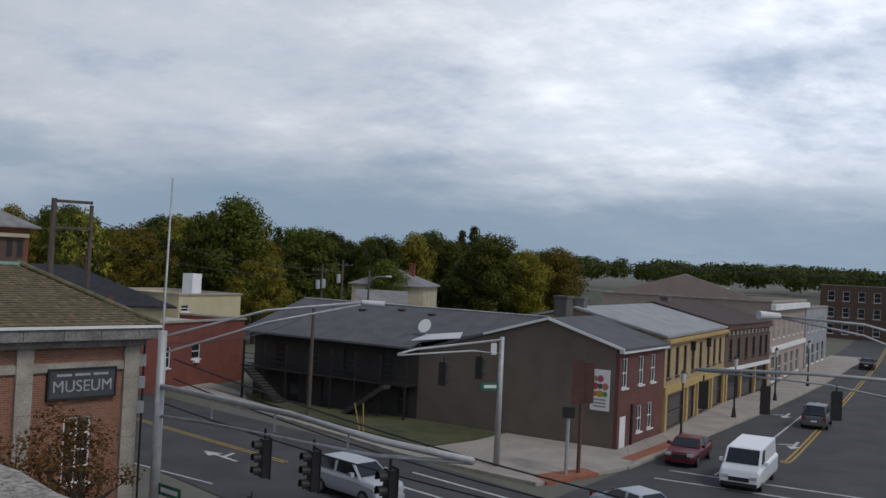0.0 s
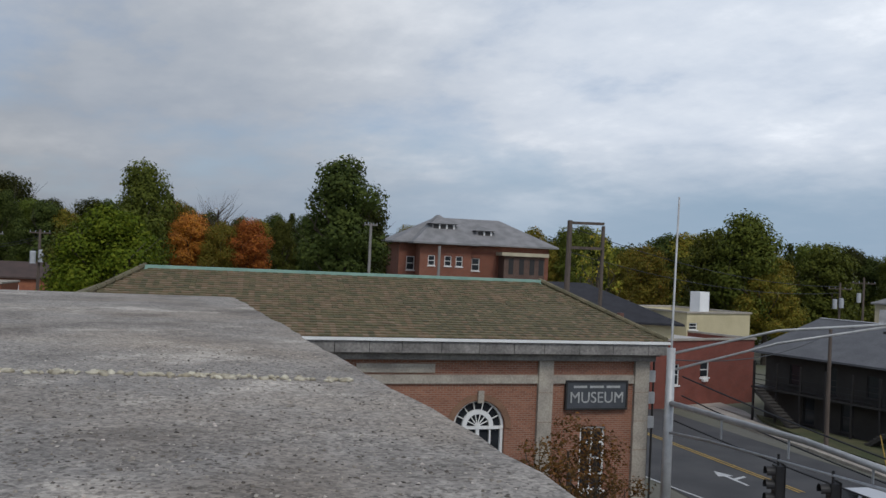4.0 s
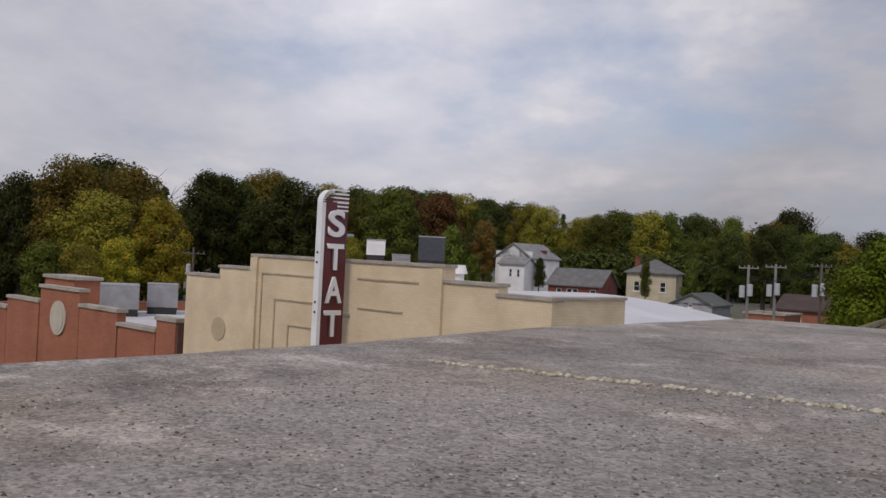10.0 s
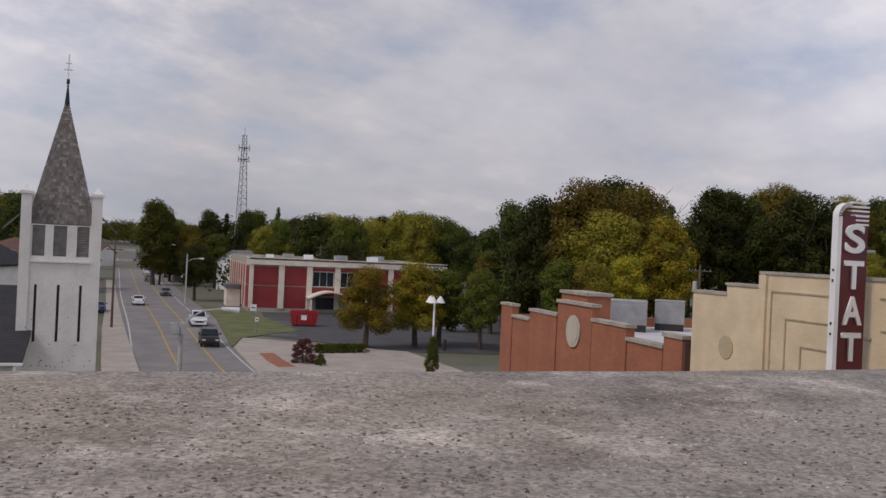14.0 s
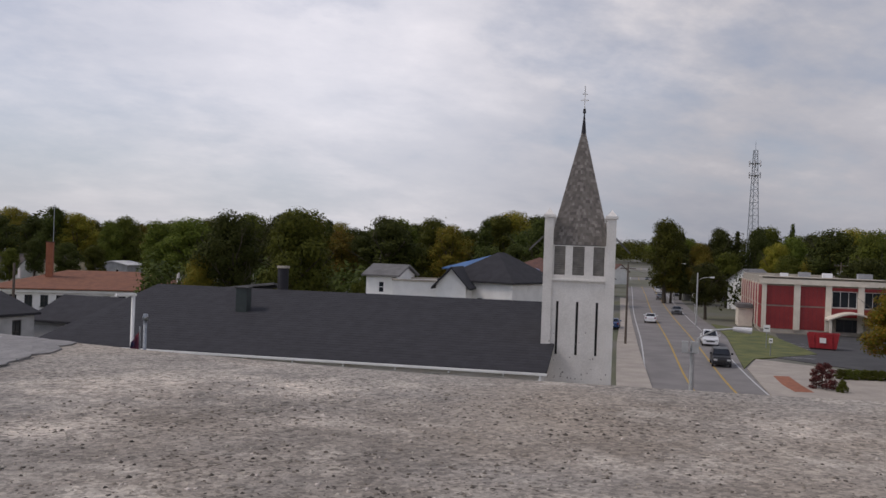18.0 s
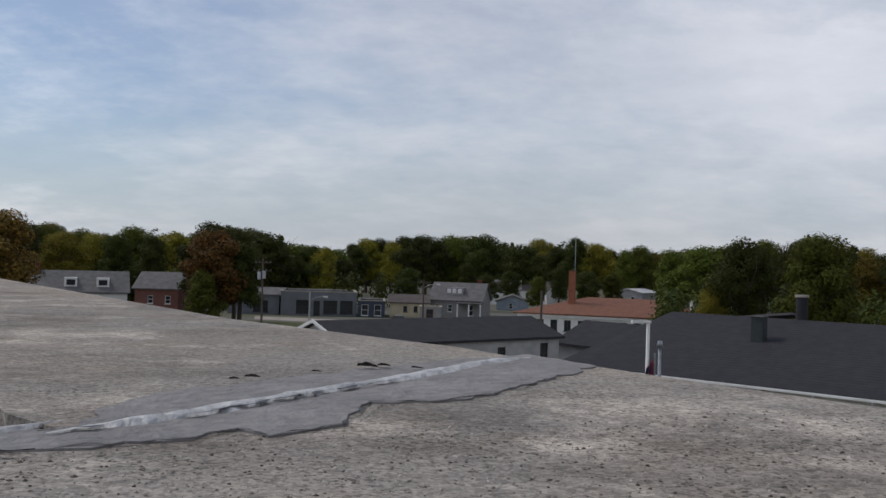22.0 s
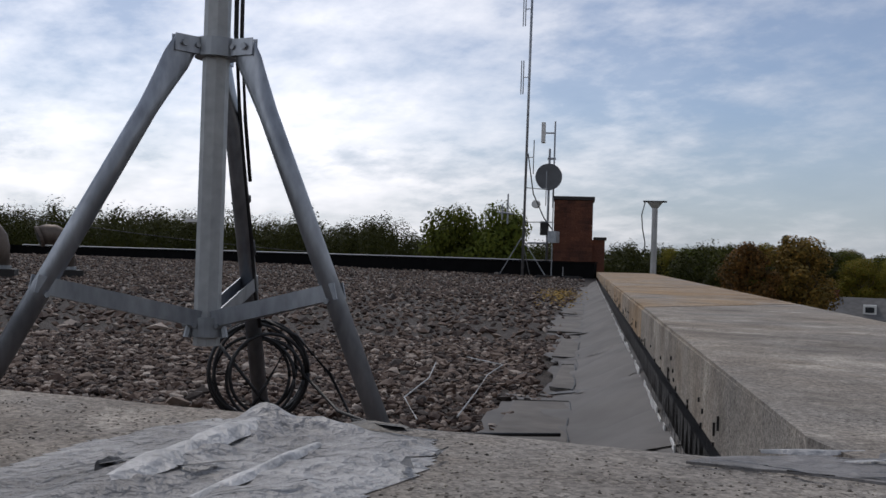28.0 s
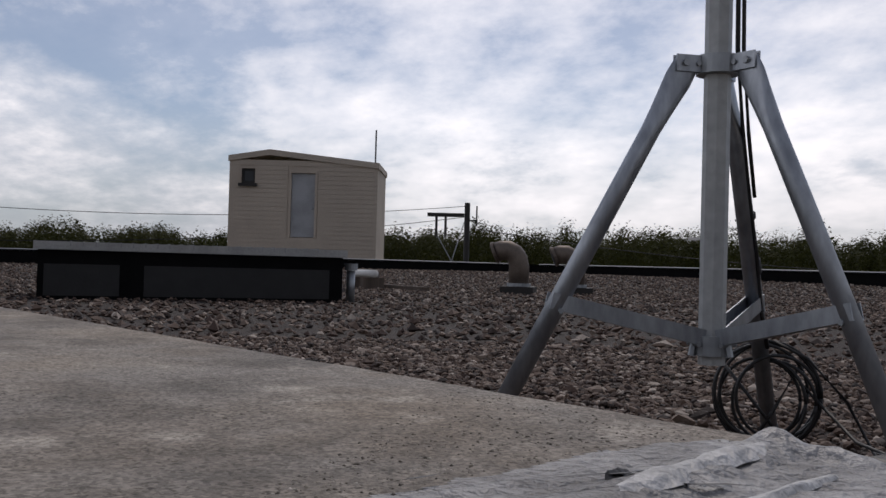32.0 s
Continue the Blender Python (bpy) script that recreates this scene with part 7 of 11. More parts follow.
b1 = pol(16.2, 35)
ms = thing("signal_mast", None, "grey steel signal mast with long arm and street light", "traffic signal", "traffic signal masts")
part("mast", tube(bm_new(), (b1.x, b1.y, 0), (b1.x, b1.y, 7.7), 0.20, 0.15, 14), POLE, ms, smooth=True)
e1 = Vector((1.0, 24.0, 5.62))
a1 = Vector((b1.x, b1.y, 5.75))
part("arm", pipe(bm_new(), [a1, a1.lerp(e1, 0.5) + Vector((0, 0, 0.1)), a1.lerp(e1, 0.75) + Vector((0, 0, -0.05)), e1], 0.10), POLE, ms, smooth=True)
part("lower_arm", pipe(bm_new(), [a1 - Vector((0, 0, 1.05)), a1.lerp(e1, 0.18) + Vector((0, 0, -0.85)), a1.lerp(e1, 0.75) + Vector((0, 0, -0.5)), e1 - Vector((0, 0, 0.05))], 0.055), POLE, ms, smooth=True)
for f in (0.22, 0.45, 0.68):
    part("arm_strut", tubes((a1.lerp(e1, f) + Vector((0, 0, 0.05)), a1.lerp(e1, f) - Vector((0, 0, 0.75 - f * 0.4)), 0.035)), POLE, ms)
for f, dz in ((0.42, -0.85), (0.58, -0.8), (0.80, -0.75)):
    signal_head(ms, a1.lerp(e1, f) + Vector((0, 0, dz)), -60, 1.12)
signal_head(ms, a1 + Vector((4.0, -3.0, -3.0)), 60, 0.7)
lamp = Vector((-3.0, 36.0, 8.95))
part("lamp_arm", pipe(bm_new(), [(b1.x, b1.y, 7.5), Vector((b1.x, b1.y, 7.6)).lerp(lamp, 0.5) + Vector((0, 0, 0.25)), lamp], 0.05), POLE, ms, smooth=True)
part("lamp_arm", pipe(bm_new(), [(b1.x, b1.y, 6.9), Vector((b1.x, b1.y, 7.1)).lerp(lamp, 0.5) + Vector((0, 0, 0.05)), lamp - Vector((0, 0, 0.08))], 0.045), POLE, ms, smooth=True)
part("luminaire", tube(bm_new(), lamp, lamp + Vector((0.85, 0.14, -0.05)), 0.09, 0.13, 12), MEMBRANE, ms, "pale cobra-head street light")
street_sign(ms, Vector((b1.x + 0.2, b1.y - 0.15, 2.2)), -40)
slim = thing("flag_staff", Matrix.Translation((*pol(16.32, 37.5).xy, 0)), "slender pale pole rising behind the signal mast", "pole")
part("shaft", tube(bm_new(), (0, 0, 0), (0.14, 0, 13.3), 0.06, 0.035, 8), POLE, slim, smooth=True)
b2 = Vector((3.3, 50.0, 0.14))
ms = thing("signal_mast", None, "grey steel signal mast with a short twin arm", "traffic signal", "traffic signal masts")
part("mast", tube(bm_new(), b2, (3.3, 50, 6.9), 0.17, 0.12, 14), POLE, ms, smooth=True)
e2 = Vector((-1.9, 44.5, 6.25))
t2 = Vector((3.3, 50, 6.75))
part("arm", pipe(bm_new(), [t2, t2.lerp(e2, 0.85) + Vector((0, 0, 0.12)), e2], 0.06), POLE, ms, smooth=True)
part("lower_arm", pipe(bm_new(), [t2 - Vector((0, 0, 0.75)), t2.lerp(e2, 0.3) - Vector((0, 0, 0.35)), e2 - Vector((0, 0, 0.05))], 0.045), POLE, ms, smooth=True)
for f in (0.22, 0.58):
    signal_head(ms, t2.lerp(e2, f) + Vector((0, 0, -0.75)), 150)
part("small_sign", boxes((2.7, 3.0, 49.4, 49.44, 6.0, 6.6)), WHITE, ms)
street_sign(ms, Vector((2.3, 49.6, 4.3)), 20, 1.0)
b3 = pol(331.5, 38)
ms = thing("signal_mast", None, "grey steel signal mast reaching over the main street", "traffic signal", "traffic signal masts")
part("mast", tube(bm_new(), (b3.x, b3.y, 0), (b3.x, b3.y, 9.2), 0.2, 0.14, 14), POLE, ms, smooth=True)
e3, t3 = pol(344.9, 39.5, 6.85), Vector((b3.x, b3.y, 7.15))
part("arm", pipe(bm_new(), [t3, t3.lerp(e3, 0.5) + Vector((0, 0, 0.12)), e3], 0.07), POLE, ms, smooth=True)
part("lower_arm", pipe(bm_new(), [t3 - Vector((0, 0, 0.9)), t3.lerp(e3, 0.45) - Vector((0, 0, 0.25)), e3 - Vector((0, 0, 0.03))], 0.04), POLE, ms, smooth=True)
for f in (0.42, 0.70, 0.96):
    signal_head(ms, t3.lerp(e3, f) + Vector((0, 0, -0.5)), 170, 0.95)
l3 = pol(340.4, 38.5, 9.2)
part("lamp_arm", pipe(bm_new(), [(b3.x, b3.y, 8.4), Vector((b3.x, b3.y, 9.0)).lerp(l3, 0.5), l3], 0.05), POLE, ms, smooth=True)
part("lamp_arm", pipe(bm_new(), [(b3.x, b3.y, 7.6), Vector((b3.x, b3.y, 8.2)).lerp(l3, 0.5), l3 - Vector((0, 0, 0.05))], 0.04), POLE, ms, smooth=True)
part("luminaire", tube(bm_new(), l3, l3 + Vector((-0.9, -0.3, 0.02)), 0.12, 0.17, 12), MEMBRANE, ms, "pale cobra-head street light")


def street_lamp(p, h=4.4):
    l_ = thing("street_lamp", Matrix.Translation((p[0], p[1], 0.14)), "black cast street lamp with a white globe lantern", "street lamp", "street lamps along the shops")
    part("base", tube(bm_new(), (0, 0, 0), (0, 0, 0.7), 0.2, 0.1, 12), DARK, l_)
    part("post", tube(bm_new(), (0, 0, 0.703), (0, 0, h - 0.6), 0.08, 0.05, 10), DARK, l_)
    part("lantern", tube(bm_new(), (0, 0, h - 0.597), (0, 0, h), 0.12, 0.18, 12), MEMBRANE, l_)
    part("finial", tube(bm_new(), (0, 0, h + 0.003), (0, 0, h + 0.25), 0.19, 0.02, 12), DARK, l_)
    return l_


for p in ((15.3, 59.3), (22.5, 72.0), (29.6, 83.4), (37.5, 96.5)):
    street_lamp(p)
db = thing("directional_sign", Matrix.Translation((7.5, 49.3, 0.14)) @ Matrix.Rotation(radians(-12), 4, "Z"), "dark brown double sign boards on a tall brown post", "sign")
part("post", tubes(((0, 0, 0), (0, 0, 5.9), 0.1)), BRICK_DARK, db)
part("board", boxes((-0.5, 0.12, -0.14, -0.1, 3.55, 5.85)), BRICK_DARK, db)
part("board", boxes((0.05, 0.6, 0.1, 0.14, 3.6, 5.7)), BRICK_DARK, db)
cb = thing("signal_cabinet", Matrix.Translation((6.8, 48.8, 0.14)), "small black signal box on a grey post", "signal box")
part("post", tubes(((0, 0, 0), (0, 0, 2.9), 0.1)), POLE, cb)
part("box", boxes((-0.3, 0.3, -0.2, 0.2, 2.903, 3.45)), DARK, cb)


# ---- theatre ----
m, w = front((-37.0, 0.19), (-22.9, 9.25))
th = thing("theatre", m, "beige painted brick theatre with a stepped art deco front", "theatre")
steps = ((0.0, 2.1, 9.44), (2.1, 4.0, 9.80), (4.0, 13.0, 10.27), (13.0, 14.95, 9.84), (14.95, w, 9.57))
for x0, x1, z in steps:
    part("front_wall", boxes((x0 + 0.002, x1 - 0.002, 0, 0.45, -0.5, z - 0.1)), BEIGE_BRICK, th)
    part("coping", boxes((x0 - 0.04, x1 + 0.04, -0.05, 0.5, z - 0.097, z)), STONE, th)
# darker beige for the relief bands, their shadow lines put into the colour
LINE = mat("painted_shadow_line", (0.50, 0.40, 0.26), None, 3, 0.9, 0)
for x0, x1, z in ((4.58, 7.45, 9.6), (5.33, 7.4, 8.75), (6.1, 7.4, 7.93), (9.4, 12.0, 9.66), (9.46, 11.4, 8.75)):
    part("relief_band", boxes((x0, x1, -0.035, -0.003, z, z + 0.05)), LINE, th)
for x, z in ((4.58, 9.597), (5.33, 8.747), (6.1, 7.927)):
    part("relief_band", boxes((x, x + 0.06, -0.034, -0.003, 5.0, z)), LINE, th)
for x in (4.02, 12.62):
    part("pilaster", boxes((x, x + 0.36, -0.1, -0.003, -0.3, 10.15)), BEIGE_BRICK, th)
part("medallion", tubes(((2.2, -0.03, 7.5), (2.2, -0.003, 7.5), 0.42), seg=20), BEIGE, th)
part("side_wall", boxes((w - 0.35, w - 0.003, 0.453, 3.6, -0.5, 9.5)), BEIGE_BRICK, th)
part("side_wall", boxes((0.003, 0.35, 0.453, 15.8, -0.5, 8.2)), BEIGE_BRICK, th)
part("coping", boxes((w - 0.39, w + 0.04, 0.503, 3.65, 9.503, 9.58)), STONE, th)
part("stage_wall", boxes((0.36, w - 0.36, 3.3, 3.6, 5.0, 9.3)), BEIGE_BRICK, th)
bm = bm_new()
n = 14
for i in range(n):
    xa, xb = 0.4 + (w - 1.9) * i / n, 0.4 + (w - 1.9) * (i + 1) / n
    za, zb = (8.55 + 0.75 * math.sin(math.pi * i / n), 8.55 + 0.75 * math.sin(math.pi * (i + 1) / n))
    for k, (x, z) in enumerate(((xa, za), (xb, zb))):
        if k == 0 and i:
            continue
        ring = [bm.verts.new(p) for p in ((x, 3.65, z), (x, 15.8, z - 0.1), (x, 15.8, z - 0.25), (x, 3.65, z - 0.15))]
        if k or i:
            for j in range(4):
                bm.faces.new((last[j], ring[j], ring[(j + 1) % 4], last[(j + 1) % 4]))
        else:
            bm.faces.new(ring)
        last = ring
bm.faces.new(last[::-1])
part("auditorium_roof", bm, MEMBRANE, th, "white low barrel roof")
part("auditorium_wall", boxes((w - 2.0, w - 1.6, 3.66, 15.7, -0.5, 8.4), (0.36, w - 2.0, 15.4, 15.7, -0.5, 8.3)), WHITE, th)
part("front_roof", boxes((0.4, w - 0.4, 0.46, 3.28, 9.0, 9.12)), MEMBRANE, th)
sgn = thing("theatre_sign", m, "tall maroon vertical theatre sign with white block letters", "sign")
part("body", boxes((8.99, 9.15, -1.26, -0.33, 6.2, 12.1)), SIGN_RED, sgn)
bm = bm_new()
box(bm, 8.95, 9.19, -1.40, -1.263, 6.2, 11.95)
arc = [(-1.40 + 0.4 * (1 - math.cos(a)), 11.95 + 0.4 * math.sin(a)) for a in [i * math.pi / 2 / 8 for i in range(9)]]
for (y0, z0), (y1, z1) in zip(arc, arc[1:]):
    d = 0.13
    vs = [bm.verts.new((x, y, z)) for x in (8.95, 9.19) for y, z in ((y0, z0), (y1, z1), (y1 + 0.02, z1 - d), (y0 + d, z0 - 0.02))]
    for f in ((0, 1, 2, 3), (7, 6, 5, 4), (0, 4, 5, 1), (1, 5, 6, 2), (2, 6, 7, 3), (3, 7, 4, 0)):
        bm.faces.new([vs[i] for i in f])
part("white_edge", bm, WHITE, sgn, "white enamel edge with rounded top")
for k in range(4):
    z = 11.98 + k * 0.12
    part("neon_stripe", boxes((8.99, 9.15, -0.95 + k * 0.02, -0.30, z, z + 0.05)), WHITE, sgn)
for k in range(3):
    part("neon_stripe", boxes((9.153, 9.165, -0.78, -0.33, 11.72 + k * 0.12, 11.77 + k * 0.12)), WHITE, sgn)
turn = Matrix(((0, 0, 1), (1, 0, 0), (0, 1, 0))).to_4x4()
for ch, z in (("S", 11.29), ("T", 10.27), ("A", 9.26), ("T", 8.24)):
    lm = lettering(ch, 1.1, 0.03, WHITE, sgn, Matrix.Translation((9.19, -0.80, z)) @ turn, "letter", bold=0.025)
    ys = [v.co.y for v in lm.data.vertices]
    grow = 0.66 / (max(ys) - min(ys))
    for v in lm.data.vertices:
        v.co.y = -0.80 + (v.co.y - (max(ys) + min(ys)) / 2) * grow
for z in (8.5, 11.0):
    part("stay", tubes(((9.07, -0.33, z), (9.07, 0.0, z), 0.05)), STEEL, sgn)
for z in (6.9, 7.2, 8.6, 8.9, 10.1, 10.4):
    part("bulb", boxes((9.04, 9.1, -1.42, -1.401, z, z + 0.07)), DARK, sgn)


def roof_unit(az, d, z, w_, h_, material, label, round_=False):
    u = thing("roof_unit", Matrix.Translation(pol(az, d, z)) @ Matrix.Rotation(radians(az), 4, "Z"), label, "air conditioner" if not round_ else "vent")
    if round_:
        part("throat", tubes(((0, 0, -0.3), (0, 0, h_ * 0.45), w_ * 0.33), seg=18), material, u)
        part("hood", tube(bm_new(), (0, 0, h_ * 0.453), (0, 0, h_), w_ * 0.5, w_ * 0.38, 18), material, u)
        return u
    part("casing", boxes((-w_ / 2, w_ / 2, -w_ / 2, w_ / 2, 0, h_)), material, u)
    part("lid", boxes((-w_ / 2 - 0.02, w_ / 2 + 0.02, -w_ / 2 - 0.02, w_ / 2 + 0.02, h_ + 0.003, h_ + 0.05)), GREY, u)
    for k in range(6):
        part("louvre", boxes((-w_ / 2 + 0.06, w_ / 2 - 0.06, -w_ / 2 - 0.014, -w_ / 2 - 0.002, 0.1 + k * (h_ - 0.2) / 6, 0.1 + (k + 0.55) * (h_ - 0.2) / 6)), material, u)
    part("stand", boxes((-w_ / 2 + 0.03, w_ / 2 - 0.03, -w_ / 2 + 0.03, w_ / 2 - 0.03, -1.35, -0.003)), DARK, u)
    return u


roof_unit(78.75, 37, 10.42, 0.72, 0.56, WHITE, "white rooftop air conditioner on the theatre")
roof_unit(77.2, 37, 10.2, 0.7, 0.25, GREY, "low grey rooftop vent box on the theatre")
roof_unit(75.4, 36, 10.32, 0.98, 0.86, mat("dark_grille", (0.06, 0.065, 0.075), None, 8, 0.6, 0.1), "dark rooftop air conditioner with louvred sides")
roof_unit(73.75, 30, 9.75, 0.62, 0.5, WHITE, "round white roof ventilator with a hood", True)

# ---- brick hall with a stone medallion ----
m, w = front((-54.99, -10.59), (-37.35, -0.1))
hall = thing("brick_hall", m, "orange brick hall with a stepped parapet and round stone medallion", "building")
hs = ((0.0, 1.9, 7.6), (1.9, 4.55, 7.0), (4.55, 8.3, 7.55), (8.3, 12.4, 8.28), (12.4, 15.9, 7.65), (15.9, 19.0, 7.13), (19.0, w, 7.63))
for k, (x0, x1, z) in enumerate(hs):
    part("front_wall", boxes((x0 + 0.05, x1 - 0.05, 0.02 if k % 2 else 0.0, 0.4, -0.5, z - 0.15)), HALL_BRICK, hall)
    part("expansion_joint", boxes((x1 - 0.047, x1 + 0.047, 0.06, 0.38, -0.5, min(z, hs[min(k + 1, 6)][2]) - 0.2)), BRICK_DARK, hall)
    part("coping", boxes((x0 - 0.02, x1 + 0.02, -0.06, 0.46, z - 0.147, z)), STONE, hall)
bm = bm_new()
tube(bm, (10.4, -0.06, 6.85), (10.4, -0.003, 6.85), 0.78, seg=32)
md = part("medallion", bm, mat("cast_stone", (0.55, 0.49, 0.38), (0.47, 0.42, 0.33), 3, 0.9, 0.3), hall, "pale cast stone medallion")
part("medallion_rim", tube(bm_new(), (10.4, -0.085, 6.85), (10.4, -0.061, 6.85), 0.62, 0.6, 32), bpy.data.materials["cast_stone"], md)
part("side_wall", boxes((0.003, 0.35, 0.403, 26, -0.5, 6.9)), HALL_BRICK, hall)
part("back_wall", boxes((0.36, w - 0.01, 25.6, 26, -0.5, 6.9)), HALL_BRICK, hall)
part("roof", boxes((0.36, w - 0.02, 0.41, 25.58, 6.2, 6.35)), MEMBRANE, hall)
up = part("raised_roof", boxes((5.8, 9.0, 1.3, 2.6, 6.353, 8.5)), HALL_BRICK, hall, "brick rear parapet with stone cap")
part("raised_cap", boxes((5.7, 9.1, 1.2, 2.7, 8.503, 8.66)), STONE, up)
for x0, x1, y0, z in ((14.0, 17.2, 5.0, 7.9), (17.6, 19.8, 7.0, 8.3)):
    ac = part("roof_housing", boxes((x0, x1, y0, y0 + 2.4, 6.353, z)), MEMBRANE, hall, "pale rooftop plant housing")
    part("intake", boxes((x0 + 0.3, x0 + 1.0, y0 - 0.03, y0 - 0.003, z - 0.9, z - 0.3)), DARK, ac)
bm = bm_new()
slab(bm, [(16.2, 4.2, 7.5), (17.5, 4.2, 7.5), (17.5, 5.2, 8.3), (16.2, 5.2, 8.3)], 0.08)
part("intake_hood", bm, GREY, hall)

METAL_GREY = mat("weathered_plant_casing", (0.34, 0.34, 0.34), (0.25, 0.25, 0.255), 1.5, 0.6, 0.15)
roof_unit(93.7, 56, 6.75, 2.7, 1.27, METAL_GREY, "large grey rooftop air handler behind the brick parapet")
roof_unit(91.0, 58, 6.75, 1.7, 1.3, METAL_GREY, "grey rooftop air conditioner behind the brick parapet")

# ---- office with maroon panels ----
m, w = front((-129.9, -63.4), (-142.4, -43.1))
off = thing("office_building", m, "two-storey office with maroon panels and cream columns", "office")
cols = [(0.0, 0.6), (4.35, 5.2), (8.6, 9.4), (12.9, 13.7), (17.1, 18.0), (21.3, 22.1), (25.4, 26.2), (29.6, 30.4)]
W = 30.4
holes = [(9.5, 12.8, 3.95, 6.25), (13.8, 17.0, 3.95, 6.25), (10.1, 13.4, 0.02, 2.3)]
part("wall", holed_wall(bm_new(), W, 8.0, holes, 0.3, None, -0.5), STONE, off)
part("wall", boxes((0, 0.3, 0.303, 34, -0.5, 8.0)), STONE, off)
part("wall", boxes((W - 0.3, W, 0.303, 34, -0.5, 8.0)), STONE, off)
part("wall", boxes((0.303, W - 0.303, 33.7, 34, -0.5, 8.0)), STONE, off)
part("roof", boxes((0.31, W - 0.31, 0.31, 33.69, 7.4, 7.55)), MEMBRANE, off)
CREAMTRIM = mat("cream_trim", (0.80, 0.72, 0.60), (0.70, 0.62, 0.51), 1, 0.8, 0.1)
for x0, x1 in cols:
    part("column", boxes((x0, x1, -0.35, -0.003, 0.5, 7.0)), CREAMTRIM, off)
for k in range(7):
    x0, x1 = cols[k][1] + 0.02, cols[k + 1][0] - 0.02
    if k not in (2, 3):
        part("panel", boxes((x0, x1, -0.1, -0.003, 4.0, 6.75)), MAROON, off)
        part("panel", boxes((x0, x1, -0.1, -0.003, 0.6, 3.8)), MAROON, off)
        for j in range(1, 6):
            part("panel_seam", boxes((x0 + j * (x1 - x0) / 6, x0 + j * (x1 - x0) / 6 + 0.03, -0.115, -0.101, 0.6, 3.8)), SIGN_RED, off)
            part("panel_seam", boxes((x0 + j * (x1 - x0) / 6, x0 + j * (x1 - x0) / 6 + 0.03, -0.115, -0.101, 4.0, 6.75)), SIGN_RED, off)
    else:
        part("panel", boxes((x0, x1, -0.1, -0.003, 6.3, 6.75)), MAROON, off)
        part("panel", boxes((x0, x1, -0.1, -0.003, 2.6, 3.8)), MAROON, off)
part("cornice", boxes((-0.4, W + 0.3, -0.5, -0.003, 7.0, 7.75), (-0.5, W + 0.3, -0.6, 0.2, 8.003, 8.12)), CREAMTRIM, off)
part("plinth", boxes((-0.1, W, -0.2, -0.003, -0.3, 0.5)), WALK, off)
for a, b, c, e in holes[:2]:
    window(off, Matrix.Identity(4), a, b, c, e, WHITE, (2, 0), False)
window(off, Matrix.Identity(4), *holes[2], DARK, (2, 0), False)
bm = bm_new()
n = 10
arc = [(8.5 + 6.6 * i / n, 2.35 + 1.0 * math.sin(math.pi * i / n)) for i in range(n + 1)]
for (xa, za), (xb, zb) in zip(arc, arc[1:]):
    slab(bm, [(xa, -4.0, za + 0.1), (xb, -4.0, zb + 0.1), (xb, -0.36, zb + 0.1), (xa, -0.36, za + 0.1)], 0.2)
cp = part("entrance_canopy", bm, CREAMTRIM, off, "cream arched entrance canopy")
for x in (8.8, 14.8):
    part("canopy_post", boxes((x - 0.15, x + 0.15, -3.9, -3.6, 0, 2.3)), CREAMTRIM, cp)
lf = side_frames(W, 34)[3]
for k in range(8):
    y0 = 0.6 + k * 4.2
    part("column", boxes((y0 - 0.5, y0, -0.25, -0.003, 0.5, 7.0)), CREAMTRIM, off).matrix_local = lf
    for z0, z1 in ((0.6, 3.8), (4.0, 6.75)):
        part("panel", boxes((y0 + 0.02, y0 + 3.66, -0.1, -0.003, z0, z1)), MAROON, off).matrix_local = lf
pc = part("side_porch", boxes((18, 24, -2.6, -0.26, 2.8, 3.4)), SLATE_ROOF, off)
pc.matrix_local = lf
part("porch_wall", boxes((18.3, 23.7, -2.4, -0.26, -0.2, 2.797)), CREAMTRIM, off).matrix_local = lf
for k, (x, y, s_) in enumerate(((6, 8, 1.2), (10, 12, 1.0), (14, 6, 1.4), (20, 9, 1.2), (22, 15, 1.5), (3, 5, 0.8))):
    part("roof_plant", boxes((x, x + s_ * 1.4, y, y + s_, 7.553, 8.2 + 0.4 * s_)), WHITE if k % 2 else GREY, off)
# forecourt
flat_piece("verge", [(-84, -42.5), (-93, -46), (-105, -44.5), (-128, -62), (-135, -74), (-118, -62.5)], -0.2, 0.10, GRASS, "mown green verge beside the street", "lawn")
flat_piece("car_park", [(-97, -45.5), (-92, -27), (-100, -8), (-150, -20), (-142, -40), (-128.5, -60.5), (-112, -51.5)], -0.2, 0.06, ASPHALT, "dark asphalt car park with painted bays", "car park")
flat_piece("pavement_2", [(-62, -26.5), (-70, -33.2), (-84, -42.2), (-93, -45.8), (-91.5, -27), (-75, -15), (-58, -14)], -0.2, 0.12, WALK, "pale concrete pavement and side road apron", "pavement")
flat_piece("pavement_3", [(-40, -27), (-47, -31.5), (-68.3, -46.2), (-92, -62.3), (-128, -86.2), (-190.5, -128.5), (-187.7, -124.5), (-125, -82), (-88.7, -57.1), (-65.6, -41), (-48, -28.8), (-42, -24.4)], -0.2, 0.13, WALK, "narrow concrete pavement beside the church", "pavement")
flat_piece("brick_path", [(-74, -31.5), (-77, -33.8), (-82, -37.2), (-81, -38.2), (-76, -35), (-73, -32.6)], -0.1, 0.135, BRICK_ORANGE, "curved red brick path strip", "path")
for k in range(6):
    a = Vector((-100 - k * 3.2, -42.5 - k * 1.6))
    marking([tuple(a), tuple(a + Vector((2.4, -4.6)))], 0.08, WPAINT, z=0.068)
